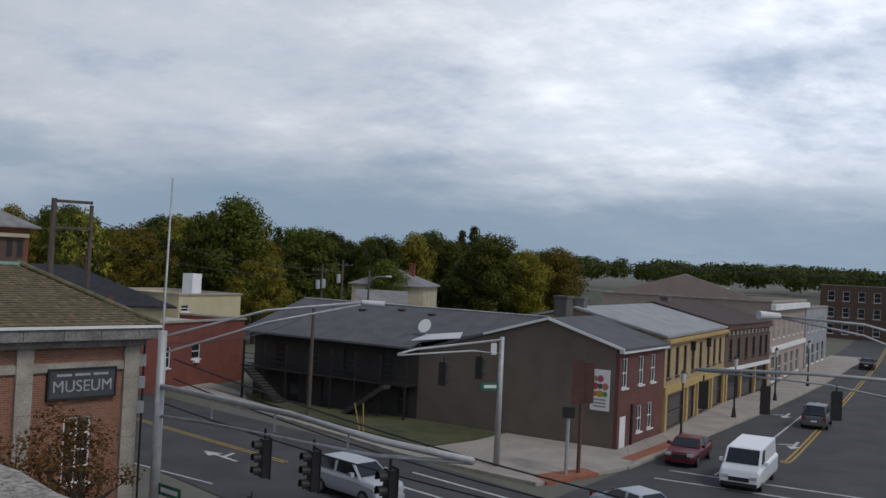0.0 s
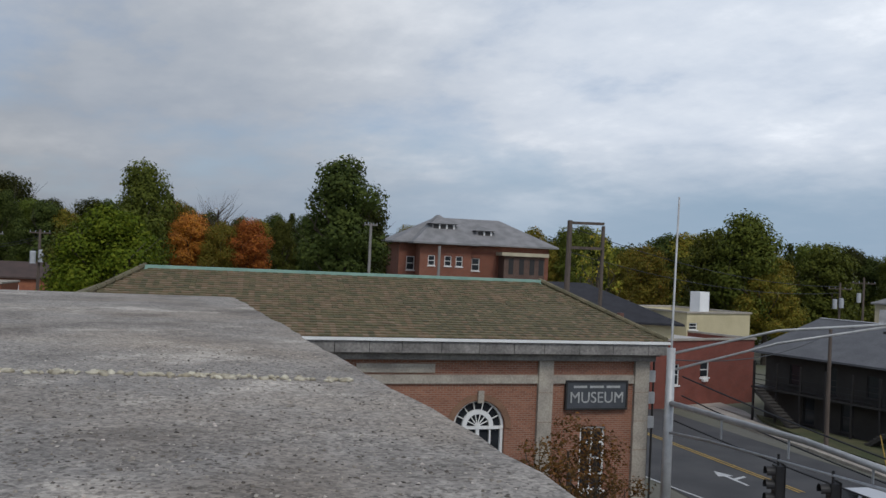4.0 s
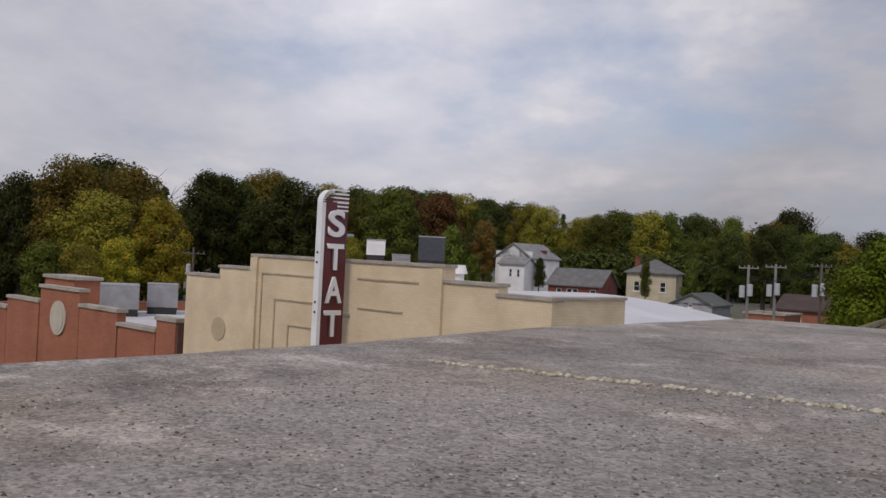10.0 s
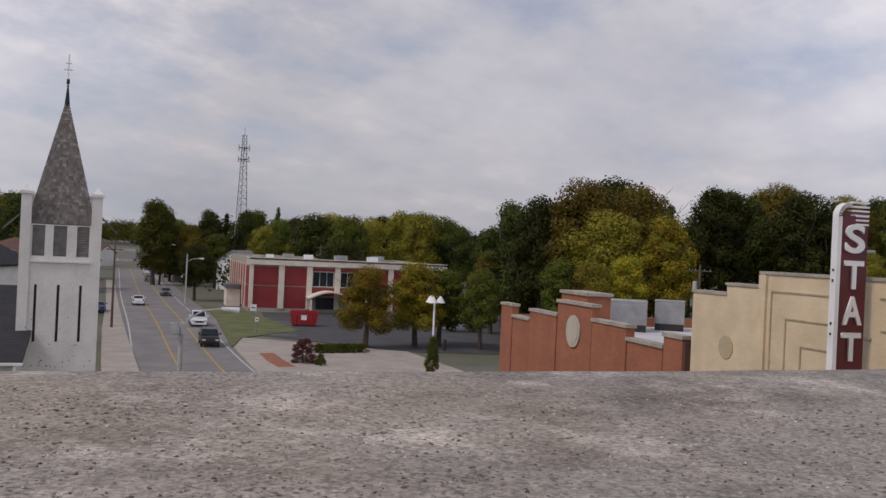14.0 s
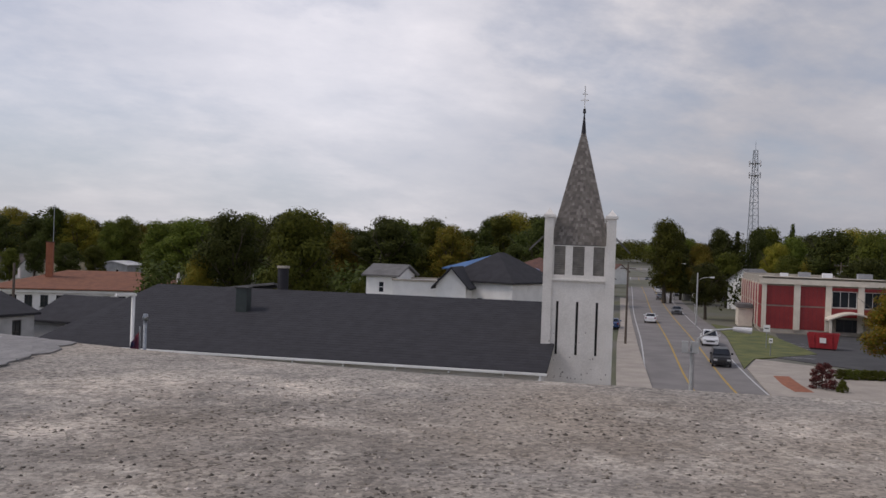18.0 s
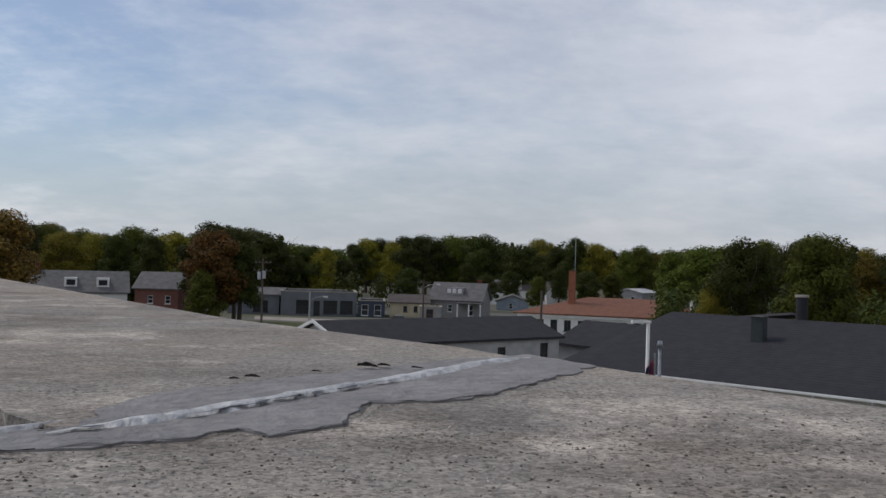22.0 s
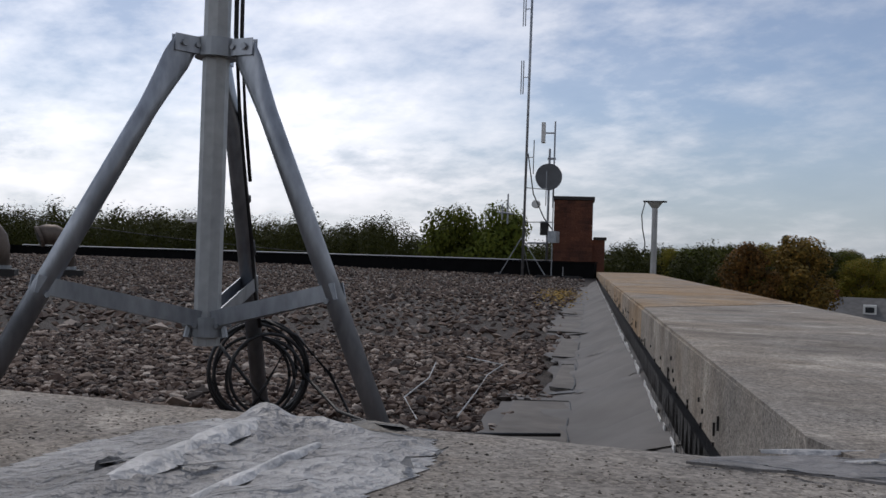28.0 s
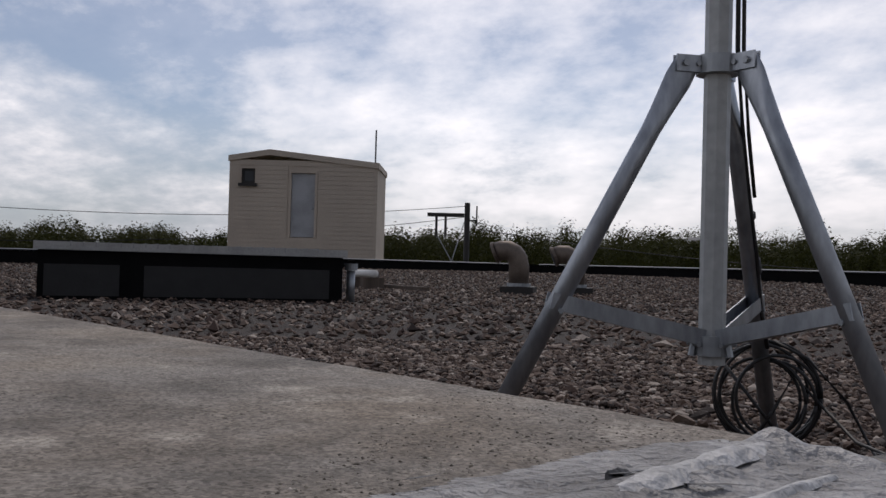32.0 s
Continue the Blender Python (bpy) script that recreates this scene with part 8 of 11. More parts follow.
du = thing("dumpster", Matrix.Translation((-112, -46.8, 0.06)) @ Matrix.Rotation(radians(110), 4, "Z"), "bright red open-top dumpster on the asphalt", "dumpster")
bm = bm_new()
v0 = [bm.verts.new(p) for p in ((-1.5, -0.9, 0.15), (1.5, -0.9, 0.15), (1.5, 0.9, 0.15), (-1.5, 0.9, 0.15))]
v1 = [bm.verts.new(p) for p in ((-1.8, -1.0, 1.9), (1.8, -1.0, 1.9), (1.8, 1.0, 1.9), (-1.8, 1.0, 1.9))]
v2 = [bm.verts.new(p) for p in ((-1.7, -0.9, 1.9), (1.7, -0.9, 1.9), (1.7, 0.9, 1.9), (-1.7, 0.9, 1.9))]
v3 = [bm.verts.new(p) for p in ((-1.45, -0.82, 0.3), (1.45, -0.82, 0.3), (1.45, 0.82, 0.3), (-1.45, 0.82, 0.3))]
bm.faces.new(v0[::-1])
bm.faces.new(v3)
for i in range(4):
    j = (i + 1) % 4
    bm.faces.new((v0[i], v0[j], v1[j], v1[i]))
    bm.faces.new((v1[i], v1[j], v2[j], v2[i]))
    bm.faces.new((v2[i], v2[j], v3[j], v3[i]))
part("bin", bm, mat("red_enamel", (0.40, 0.02, 0.025), (0.3, 0.015, 0.02), 2, 0.5, 0.05), du)
for x in (-1.0, 0, 1.0):
    for s_ in (-1, 1):
        part("rib", boxes((x - 0.06, x + 0.06, s_ * 1.0 - 0.05, s_ * 1.0 + 0.05, 0.2, 1.85)), bpy.data.materials["red_enamel"], du)
part("label_plate", boxes((-0.35, 0.35, -1.07, -1.05, 0.8, 1.4)), WHITE, du)
part("skid", boxes((-1.4, 1.4, -0.7, -0.5, 0, 0.147)), DARK, du)
part("skid", boxes((-1.4, 1.4, 0.5, 0.7, 0, 0.147)), DARK, du)

# ---- church ----
m, w = front((-40.64, -32.44), (-42.96, -29.30))
tw_ = thing("church_tower", m, "white painted church tower with louvres and a shingled spire", "church tower")
CHURCH_WHITE = mat("flaking_white_paint", (0.77, 0.74, 0.69), (0.66, 0.63, 0.58), 0.7, 0.85, 0.25, stain=0.2, fine=14)
slits = [(x - 0.065, x + 0.065, 4.9, 7.8) for x in (0.83, 1.9, 2.96)]
louv = [(x0, x1, 9.24, 10.8) for x0, x1 in ((0.58, 1.17), (1.57, 2.2), (2.68, 3.27))]
part("front_wall", holed_wall(bm_new(), 2.85, 10.85, [(a - 0.5, b - 0.5, c, d) for a, b, c, d in slits + louv], 0.35, Matrix.Translation((0.5, 0.05, 0)), -0.5), CHURCH_WHITE, tw_)
part("side_wall", boxes((0.1, 0.45, 0.6, 3.3, -0.5, 10.85)), CHURCH_WHITE, tw_)
part("side_wall", boxes((3.45, 3.8, 0.6, 3.3, -0.5, 10.85)), CHURCH_WHITE, tw_)
part("back_wall", boxes((0.5, 3.35, 3.45, 3.8, -0.5, 10.85)), CHURCH_WHITE, tw_)
for x0 in (0.0, 3.35):
    for y0 in (0.0, 3.35):
        pr_ = part("corner_pier", boxes((x0, x0 + 0.497, y0, y0 + 0.55, -0.5, 12.35)), CHURCH_WHITE, tw_)
        bm = boxes((x0 - 0.08, x0 + 0.58, y0 - 0.08, y0 + 0.63, 12.353, 12.5))
        c0 = [bm.verts.new(p) for p in ((x0 - 0.02, y0 - 0.02, 12.503), (x0 + 0.52, y0 - 0.02, 12.503), (x0 + 0.52, y0 + 0.57, 12.503), (x0 - 0.02, y0 + 0.57, 12.503))]
        ap = bm.verts.new((x0 + 0.25, y0 + 0.27, 12.85))
        for i in range(4):
            bm.faces.new((c0[i], c0[(i + 1) % 4], ap))
        part("pier_cap", bm, CHURCH_WHITE, pr_)
for a, b, c, d in slits:
    part("slit_glass", boxes((a, b, 0.25, 0.28, c, d)), DARK, tw_)
LOUV = mat("weathered_slat", (0.36, 0.33, 0.29), (0.24, 0.22, 0.2), 3, 0.9, 0.2)
for a, b, c, d in louv:
    part("louvre_back", boxes((a, b, 0.34, 0.36, c, d)), DARK, tw_)
    for k in range(13):
        z = c + 0.02 + k * (d - c) / 13
        part("louvre_slat", slab(bm_new(), [(a, 0.08, z), (b, 0.08, z), (b, 0.26, z + 0.11), (a, 0.26, z + 0.11)], 0.022), LOUV, tw_)
part("ledge", boxes((0.5, 3.35, -0.05, 0.047, 8.92, 9.02)), CHURCH_WHITE, tw_)
rnd = random.Random(5)
for k in range(34):
    x, z = rnd.choice((rnd.uniform(0.0, 0.5), rnd.uniform(0.3, 3.6), rnd.uniform(0.5, 3.4))), 3.6 + rnd.random() ** 2 * 2.6
    y = -0.004 if x < 0.5 or x > 3.35 else 0.046
    part("paint_chip", boxes((x, x + rnd.uniform(0.03, 0.09), y - 0.003, y, z, z + rnd.uniform(0.03, 0.1))), LOUV, tw_)
# spire in shingle courses
SHAKE = island_mat("grey_wood_shakes", [(0.0, (0.12, 0.105, 0.095)), (0.4, (0.165, 0.147, 0.13)), (0.8, (0.20, 0.18, 0.16)), (1.0, (0.27, 0.245, 0.22))], 0.95, 0.3, 30, 0.3, 3)


def spire_half(z):
    return 1.5 - 0.15 * smooth(10.9, 12.2, z) - 1.28 * max(0.0, (z - 12.0) / 5.3) ** 1.0


cx, cy = 1.92, 1.9
vv, ff = [], []
course = 0.165
nrow = int((17.25 - 10.9) / course)
for r in range(nrow):
    z0, z1 = 10.9 + r * course, 10.9 + (r + 1.25) * course
    h0, h1 = spire_half(z0) + 0.03, spire_half(min(z1, 17.3))
    for k in range(4):
        a = k * math.pi / 2
        cs, sn = math.cos(a), math.sin(a)
        x = -h0
        while x < h0 - 0.01:
            wd = min(rnd.uniform(0.1, 0.2), h0 - x)
            f0, f1 = x / h0, (x + wd - 0.008) / h0
            j = rnd.uniform(-0.02, 0.02)
            quad = [(h0 * f0, -h0, z0 + j), (h0 * f1, -h0, z0 + j), (h1 * f1, -h1, z1), (h1 * f0, -h1, z1)]
            back = [(h0 * f0, -h0 + 0.03, z0 + j), (h0 * f1, -h0 + 0.03, z0 + j)]
            i0 = len(vv)
            vv += [(cx + p[0] * cs - p[1] * sn, cy + p[0] * sn + p[1] * cs, p[2]) for p in quad + back]
            ff += [(i0, i0 + 1, i0 + 2, i0 + 3), (i0, i0 + 4, i0 + 5, i0 + 1)]
            x += wd
me = bpy.data.meshes.new("shake_cladding")
me.from_pydata(vv, [], ff)
me.materials.append(SHAKE)
ob = new("shake_cladding", me)
ob.parent = tw_
tagged(ob, "weathered grey wood shakes on the spire", kind="stuff")
bm = bm_new()
v = [bm.verts.new((cx + sx * 1.38, cy + sy * 1.38, 10.86)) for sx, sy in ((-1, -1), (1, -1), (1, 1), (-1, 1))]
q = [bm.verts.new((cx + sx * 1.2, cy + sy * 1.2, 12.2)) for sx, sy in ((-1, -1), (1, -1), (1, 1), (-1, 1))]
ap = bm.verts.new((cx, cy, 17.2))
for i in range(4):
    bm.faces.new((v[i], v[(i + 1) % 4], q[(i + 1) % 4], q[i]))
    bm.faces.new((q[i], q[(i + 1) % 4], ap))
bm.faces.new(v[::-1])
part("spire_core", bm, SLATE_ROOF, tw_)
fin = part("finial", tube(bm_new(), (cx, cy, 16.9), (cx, cy, 18.3), 0.16, 0.03, 10), SHINGLE, tw_, "dark metal finial with a cross")
part("ball", tube(bm_new(), (cx, cy, 18.3), (cx, cy, 18.55), 0.09, 0.07, 10), SHINGLE, fin)
part("cross", boxes((cx - 0.03, cx + 0.03, cy - 0.03, cy + 0.03, 18.55, 19.85)), WHITE, fin)
part("cross", boxes((cx - 0.22, cx + 0.22, cy - 0.025, cy + 0.025, 19.0, 19.06)), WHITE, fin)
part("cross", boxes((cx - 0.14, cx + 0.14, cy - 0.025, cy + 0.025, 19.35, 19.4)), WHITE, fin)
for s_ in (-1, 1):
    part("brace", slab(bm_new(), [(1.9 + s_ * 2.0, 1.7, 11.4), (1.9 + s_ * 2.0, 1.9, 11.4), (1.9 + s_ * 2.8, 1.9, 10.6), (1.9 + s_ * 2.8, 1.7, 10.6)], 0.12), SLATE_ROOF, tw_)
# nave
m, w = front(pol(157.3, 58.4).xy, pol(128.6, 48.5).xy)
nv = thing("church_nave", m, "long white church with a dark shingled roof", "church")
inv = m.inverted()
rl, rr_ = inv @ pol(151.6, 66.2), inv @ pol(128.3, 60.0)
yr, zr = (rl.y + rr_.y) / 2, 7.35
hl = (inv @ pol(154.3, 59.5)).x
part("wall", holed_wall(bm_new(), w, 4.3, [(x, x + 1.1, 3.55, 4.0) for x in (1.2, 4.4, 7.4, 10.5, 14, 18, 22)], 0.3, None, -0.5), CHURCH_WHITE, nv)
part("wall", boxes((0, 0.3, 0.303, yr * 2, -0.5, 4.3)), CHURCH_WHITE, nv)
part("wall", boxes((w - 0.3, w, 0.303, yr * 2, -0.5, 4.3)), CHURCH_WHITE, nv)
part("wall", boxes((0.3, w - 0.3, yr * 2 - 0.3, yr * 2, -0.5, 4.3)), CHURCH_WHITE, nv)
for x in (1.2, 4.4, 7.4, 10.5, 14, 18, 22):
    window(nv, Matrix.Identity(4), x, x + 1.1, 3.55, 4.0, WHITE, (1, 0), False)
part("roof", slab(bm_new(), [(-0.5, -0.5, 4.40), (w + 0.4, -0.5, 4.40), (w + 0.4, yr, zr), (rl.x, yr, zr), (hl - 1.2, -0.5 + (yr + 0.5) * 0.12, 4.40 + (zr - 4.4) * 0.12)], 0.14), SHINGLE, nv)
part("roof", slab(bm_new(), [(w + 0.4, yr, zr), (w + 0.4, 2 * yr + 0.5, 4.4), (-0.5, 2 * yr + 0.5, 4.4), (rl.x, yr, zr)], 0.14), SHINGLE, nv)
part("roof", slab(bm_new(), [(-0.5, -0.5, 4.40), (hl - 1.2, -0.5 + (yr + 0.5) * 0.12, 4.40 + (zr - 4.4) * 0.12), (rl.x, yr, zr), (-0.5, 2 * yr + 0.5, 4.4)], 0.14), SHINGLE, nv)
# shingle courses as thin steps on the slope that faces the roof
n_c = 30
for k in range(n_c):
    f0 = (k + 0.5) / n_c
    y0 = -0.5 + (yr + 0.5) * f0
    z0 = 4.40 + (zr - 4.40) * f0
    xl = (hl - 1.2) + (rl.x - hl + 1.2) * max(0.0, (f0 - 0.12) / 0.88) if f0 > 0.12 else -0.5 + (hl - 0.7) * f0 / 0.12
    part("shingle_course", slab(bm_new(), [(xl + 0.05, y0, z0 + 0.006), (w + 0.4, y0, z0 + 0.006), (w + 0.4, y0 + 0.16, z0 + 0.056), (xl + 0.1, y0 + 0.16, z0 + 0.056)], 0.02), SHINGLE, nv)
part("gutter", boxes((-0.55, w + 0.45, -0.66, -0.52, 4.24, 4.36)), WHITE, nv, "white eaves gutter")
for k in range(10):
    x = 1 + k * w / 10
    part("gutter_bracket", boxes((x, x + 0.08, -0.6, -0.02, 4.08, 4.2)), WHITE, nv)
part("downpipe", tubes(((w + 0.1, -0.55, 2.0), (w + 0.1, -0.55, 4.25), 0.08)), WHITE, nv)
for az, d, h_ in ((146.4, 59.5, 1.35),):
    p = inv @ pol(az, d)
    zb = 4.4 + (zr - 4.4) * (p.y + 0.5) / (yr + 0.5)
    vt = part("roof_vent", boxes((p.x - 0.35, p.x + 0.35, p.y - 0.35, p.y + 0.35, zb - 0.3, zb + h_)), mat("dark_green_metal", (0.03, 0.042, 0.04), None, 4, 0.6, 0.1), nv, "dark green box vent")
    part("vent_cap", boxes((p.x - 0.42, p.x + 0.42, p.y - 0.42, p.y + 0.42, zb + h_ + 0.003, zb + h_ + 0.08)), DARK, vt)
p = inv @ pol(143.8, 64.5)
part("flue", tubes(((p.x, yr + 0.3, 6.8), (p.x, yr + 0.3, 8.75), 0.36), seg=14), SHINGLE, nv)
part("flue_cap", tubes(((p.x, yr + 0.3, 8.753), (p.x, yr + 0.3, 8.9), 0.42), seg=14), STONE, nv)
p = inv @ pol(145.0, 66)
bm = bm_new()
slab(bm, [(p.x - 3.0, yr + 1.0, 7.25), (p.x + 0.9, yr + 1.0, 7.75), (p.x + 0.9, yr + 3.0, 7.5), (p.x - 3.0, yr + 3.0, 7.0)], 0.15)
part("cross_gable", bm, SLATE_ROOF, nv)

# ---- sheds and halls behind the church ----
m, w = front(pol(170.6, 57).xy, pol(157.8, 69).xy)
ob = house("white_outbuilding", "long pale grey outbuilding with a dark gable roof", m, w, 6.4, 5.15, "gable", 1.15, mat("pale_grey_siding", (0.50, 0.50, 0.50), None, 1, 0.8, 0.1), SHINGLE, {0: [(w - 6.0, 3.9, 0.75, 0.7), (w - 1.9, 3.2, 0.8, 1.55), (w - 11, 3.9, 0.75, 0.7)]}, over=0.3, category="outbuilding", frame_mat=DARK, bars=(1, 1))
for y0, y1 in ((-0.3, 3.2), (6.7, 3.2)):
    part("barge_board", slab(bm_new(), [(-0.4, y0, 5.28), (-0.3, y0, 5.28), (-0.3, y1, 6.52), (-0.4, y1, 6.52)], 0.2), WHITE, ob)
m, w = front(pol(157.9, 74).xy, pol(154.2, 70).xy)
house("link_block", "low link block with a dark gable roof", m, w, 7, 4.3, "gable", 1.5, GREY, SHINGLE, over=0.3, category="outbuilding")
m, w = front(pol(160.3, 141).xy, pol(149.0, 138).xy)
ob = house("orange_roof_hall", "white hall with an orange shingle hip roof and many windows", m, w, 18, 2.85, "hip", 2.4, WHITE, RUST_ROOF, {0: [(0.9 + k * 2.0, 0.5, 1.0, 1.6) for k in range(int((w - 1.6) / 2.0))]}, over=0.6, category="hall", frame_mat=DARK, bars=(1, 1))
part("cornice", boxes((0, w, -0.4, -0.003, 2.45, 2.8)), WHITE, ob)
st = part("chimney_stack", boxes((w * 0.24, w * 0.24 + 0.95, 5, 5.95, 3.2, 9.2)), BRICK_ORANGE, ob, "tall orange brick chimney stack")
part("stack_cap", boxes((w * 0.24 - 0.06, w * 0.24 + 1.01, 4.94, 6.01, 9.203, 9.32)), BRICK_DARK, st)
part("aerial", tubes(((w * 0.26, 7.5, 4.0), (w * 0.26, 7.5, 14.6), 0.05)), STEEL, ob)
for x in (3.0, w - 3):
    part("roof_ball_vent", tubes(((x, 6.5, 4.0), (x, 6.5, 5.4), 0.2)), WHITE, ob)
lp = thing("lamp_post", Matrix.Translation((*pol(152.6, 40).xy, 0)), "white lamp post with a small flat T head", "lamp post")
part("post", tubes(((0, 0, 0), (0, 0, 8.1), 0.075)), WHITE, lp, smooth=True)
part("head", boxes((-0.1, 0.75, -0.08, 0.08, 8.103, 8.2)), WHITE, lp)
fp = thing("flagpole", Matrix.Translation((*pol(151.9, 40).xy, 0)), "steel flagpole with a ball top and furled flag", "flagpole")
part("pole", tubes(((0, 0, 0), (0, 0, 7.15), 0.07)), STEEL, fp, smooth=True)
part("ball", tube(bm_new(), (0, 0, 7.153), (0, 0, 7.4), 0.14, 0.09, 12), STEEL, fp, smooth=True)
part("pole", tubes(((0.22, 0, 0), (0.22, 0, 6.9), 0.04)), STEEL, fp)
bm = bm_new()
rows = []
for i in range(9):
    z = 6.7 - i * 0.2
    rows.append([bm.verts.new((0.27 + k * 0.05 * (1 + i * 0.12), 0.05 * math.sin(k * 1.9 + i * 0.4), z - k * 0.07)) for k in range(8)])
for a, b in zip(rows, rows[1:]):
    for k in range(7):
        bm.faces.new((a[k], a[k + 1], b[k + 1], b[k]))
part("flag", bm, mat("navy_flag", (0.015, 0.02, 0.06), (0.25, 0.04, 0.05), 2.0, 0.9, 0.0), fp, "furled dark blue flag")

# ---- vehicles ----
TYRE = BLACK
CHROME = mat("chrome_trim", (0.55, 0.55, 0.56), None, 3, 0.25, 0, metal=0.9)
CARGLASS = mat("car_glass", (0.02, 0.022, 0.026), None, 1, 0.08, 0)
LAMP_RED = mat("tail_lamp", (0.25, 0.01, 0.01), None, 3, 0.3, 0)
LAMP_CLEAR = mat("head_lamp", (0.6, 0.6, 0.58), None, 3, 0.2, 0)


def car_paint(name, c):
    m_ = bpy.data.materials.new(name)
    m_.use_nodes = True
    b_ = m_.node_tree.nodes["Principled BSDF"]
    b_.inputs["Base Color"].default_value = (*c, 1)
    b_.inputs["Roughness"].default_value, b_.inputs["Metallic"].default_value = 0.32, 0.3
    return m_


PROFILES = {
    "suv": (4.6, 1.82, [(0.0, 0.45, 0.78), (0.12, 0.98, 0.86), (1.15, 1.10, 0.9), (4.3, 1.12, 0.9), (4.6, 0.85, 0.85)], [(1.05, 1.10), (1.75, 1.62), (3.9, 1.66), (4.5, 1.12)]),
    "sedan": (4.7, 1.78, [(0.0, 0.45, 0.78), (0.12, 0.82, 0.86), (1.3, 0.95, 0.9), (4.1, 1.0, 0.9), (4.7, 0.85, 0.84)], [(1.2, 0.94), (1.95, 1.38), (3.2, 1.40), (4.0, 0.98)]),
    "van": (5.4, 2.0, [(0.0, 0.5, 0.8), (0.1, 1.05, 0.88), (0.9, 1.25, 0.95), (5.3, 1.3, 0.97), (5.4, 1.2, 0.95)], [(0.7, 1.22), (1.35, 1.98), (5.25, 2.08), (5.38, 1.28)]),
    "pickup": (5.5, 1.92, [(0.0, 0.5, 0.8), (0.12, 1.0, 0.88), (1.4, 1.12, 0.92), (5.4, 1.12, 0.92), (5.5, 0.95, 0.9)], [(1.3, 1.1), (1.95, 1.75), (3.3, 1.77), (3.6, 1.12)]),
}


def vehicle(kind, p, az, paint, label, group="", z=0.03):
    """A vehicle whose nose points along the bearing az. Local: +y forward, built along y from the nose back."""
    L, Wd, hull, cabin = PROFILES[kind]
    ob = thing(kind if kind != "van" else "panel_van", Matrix.Translation((p[0], p[1], z)) @ Matrix.Rotation(radians(az), 4, "Z"), label, "car" if kind in ("suv", "sedan") else kind, group)

    def yy(s):
        return L / 2 - s

    bm = bm_new()
    rows = []
    for s, zt, k in hull:
        hw = Wd / 2 * k / 0.9 * 0.98
        rows.append([bm.verts.new((x, yy(s), zz)) for x, zz in ((-hw * 0.93, 0.28), (-hw, 0.5), (-hw, zt - 0.14), (-hw * 0.9, zt), (hw * 0.9, zt), (hw, zt - 0.14), (hw, 0.5), (hw * 0.93, 0.28))])
    for a, b in zip(rows, rows[1:]):
        for j in range(8):
            bm.faces.new((a[j], a[(j + 1) % 8], b[(j + 1) % 8], b[j]))
    bm.faces.new(rows[0])
    bm.faces.new(rows[-1][::-1])
    # roof and pillars
    (s0, z0), (s1, z1), (s2, z2), (s3, z3) = cabin
    hb, ht = Wd / 2 * 0.93, Wd / 2 * 0.76 if kind != "van" else Wd / 2 * 0.88
    low = [(-hb, s0, z0), (hb, s0, z0), (hb, s3, z3), (-hb, s3, z3)]
    top = [(-ht, s1, z1), (ht, s1, z1), (ht, s2, z2), (-ht, s2, z2)]
    vl = [bm.verts.new((x, yy(s), zz - 0.03)) for x, s, zz in low]
    vt = [bm.verts.new((x, yy(s), zz)) for x, s, zz in top]
    bm.faces.new(vt)
    for i in range(4):
        bm.faces.new((vl[i], vl[(i + 1) % 4], vt[(i + 1) % 4], vt[i]))
    bmesh.ops.bevel(bm, geom=[e for e in bm.edges if e.calc_length() > 0.5], offset=0.035, segments=2, affect="EDGES")
    body = part("body", bm, paint, ob, smooth=False)

    def pane(corners, name):
        c0 = sum((Vector(c) for c in corners), Vector()) / 4
        inner = [c0 + (Vector(c) - c0) * 0.86 for c in corners]
        nr = (inner[1] - inner[0]).cross(inner[3] - inner[0]).normalized()
        if nr.dot(c0 - Vector((0, 0, 0.9))) < 0:
            nr = -nr
        b2 = bm_new()
        f = b2.faces.new([b2.verts.new(v + nr * 0.012) for v in inner])
        part(name, b2, CARGLASS, ob)

    lo = [Vector((x, yy(s), zz)) for x, s, zz in low]
    tp = [Vector((x, yy(s), zz)) for x, s, zz in top]
    pane([lo[0], lo[1], tp[1], tp[0]], "windscreen")
    if kind != "van":
        pane([lo[2], lo[3], tp[3], tp[2]], "rear_window")
        for a, b in ((1, 2), (0, 3)):
            mid_l, mid_t = lo[a].lerp(lo[b], 0.5), tp[a].lerp(tp[b], 0.5)
            pane([lo[a], mid_l, mid_t, tp[a]], "side_window")
            pane([mid_l, lo[b], tp[b], mid_t], "side_window")
    else:
        for a, b in ((1, 2), (0, 3)):
            pane([lo[a], lo[a].lerp(lo[b], 0.24), tp[a].lerp(tp[b], 0.18), tp[a]], "side_window")
    for s in (0.17 * L, 0.81 * L):
        for sx in (-1, 1):
            x = sx * (Wd / 2 - 0.1)
            wh = part("wheel", tube(bm_new(), (x - 0.1, yy(s), 0.33), (x + 0.1, yy(s), 0.33), 0.33, seg=18), TYRE, ob)
            part("rim", tube(bm_new(), (x + sx * 0.095, yy(s), 0.33), (x + sx * 0.115, yy(s), 0.33), 0.21, seg=14), CHROME, wh)
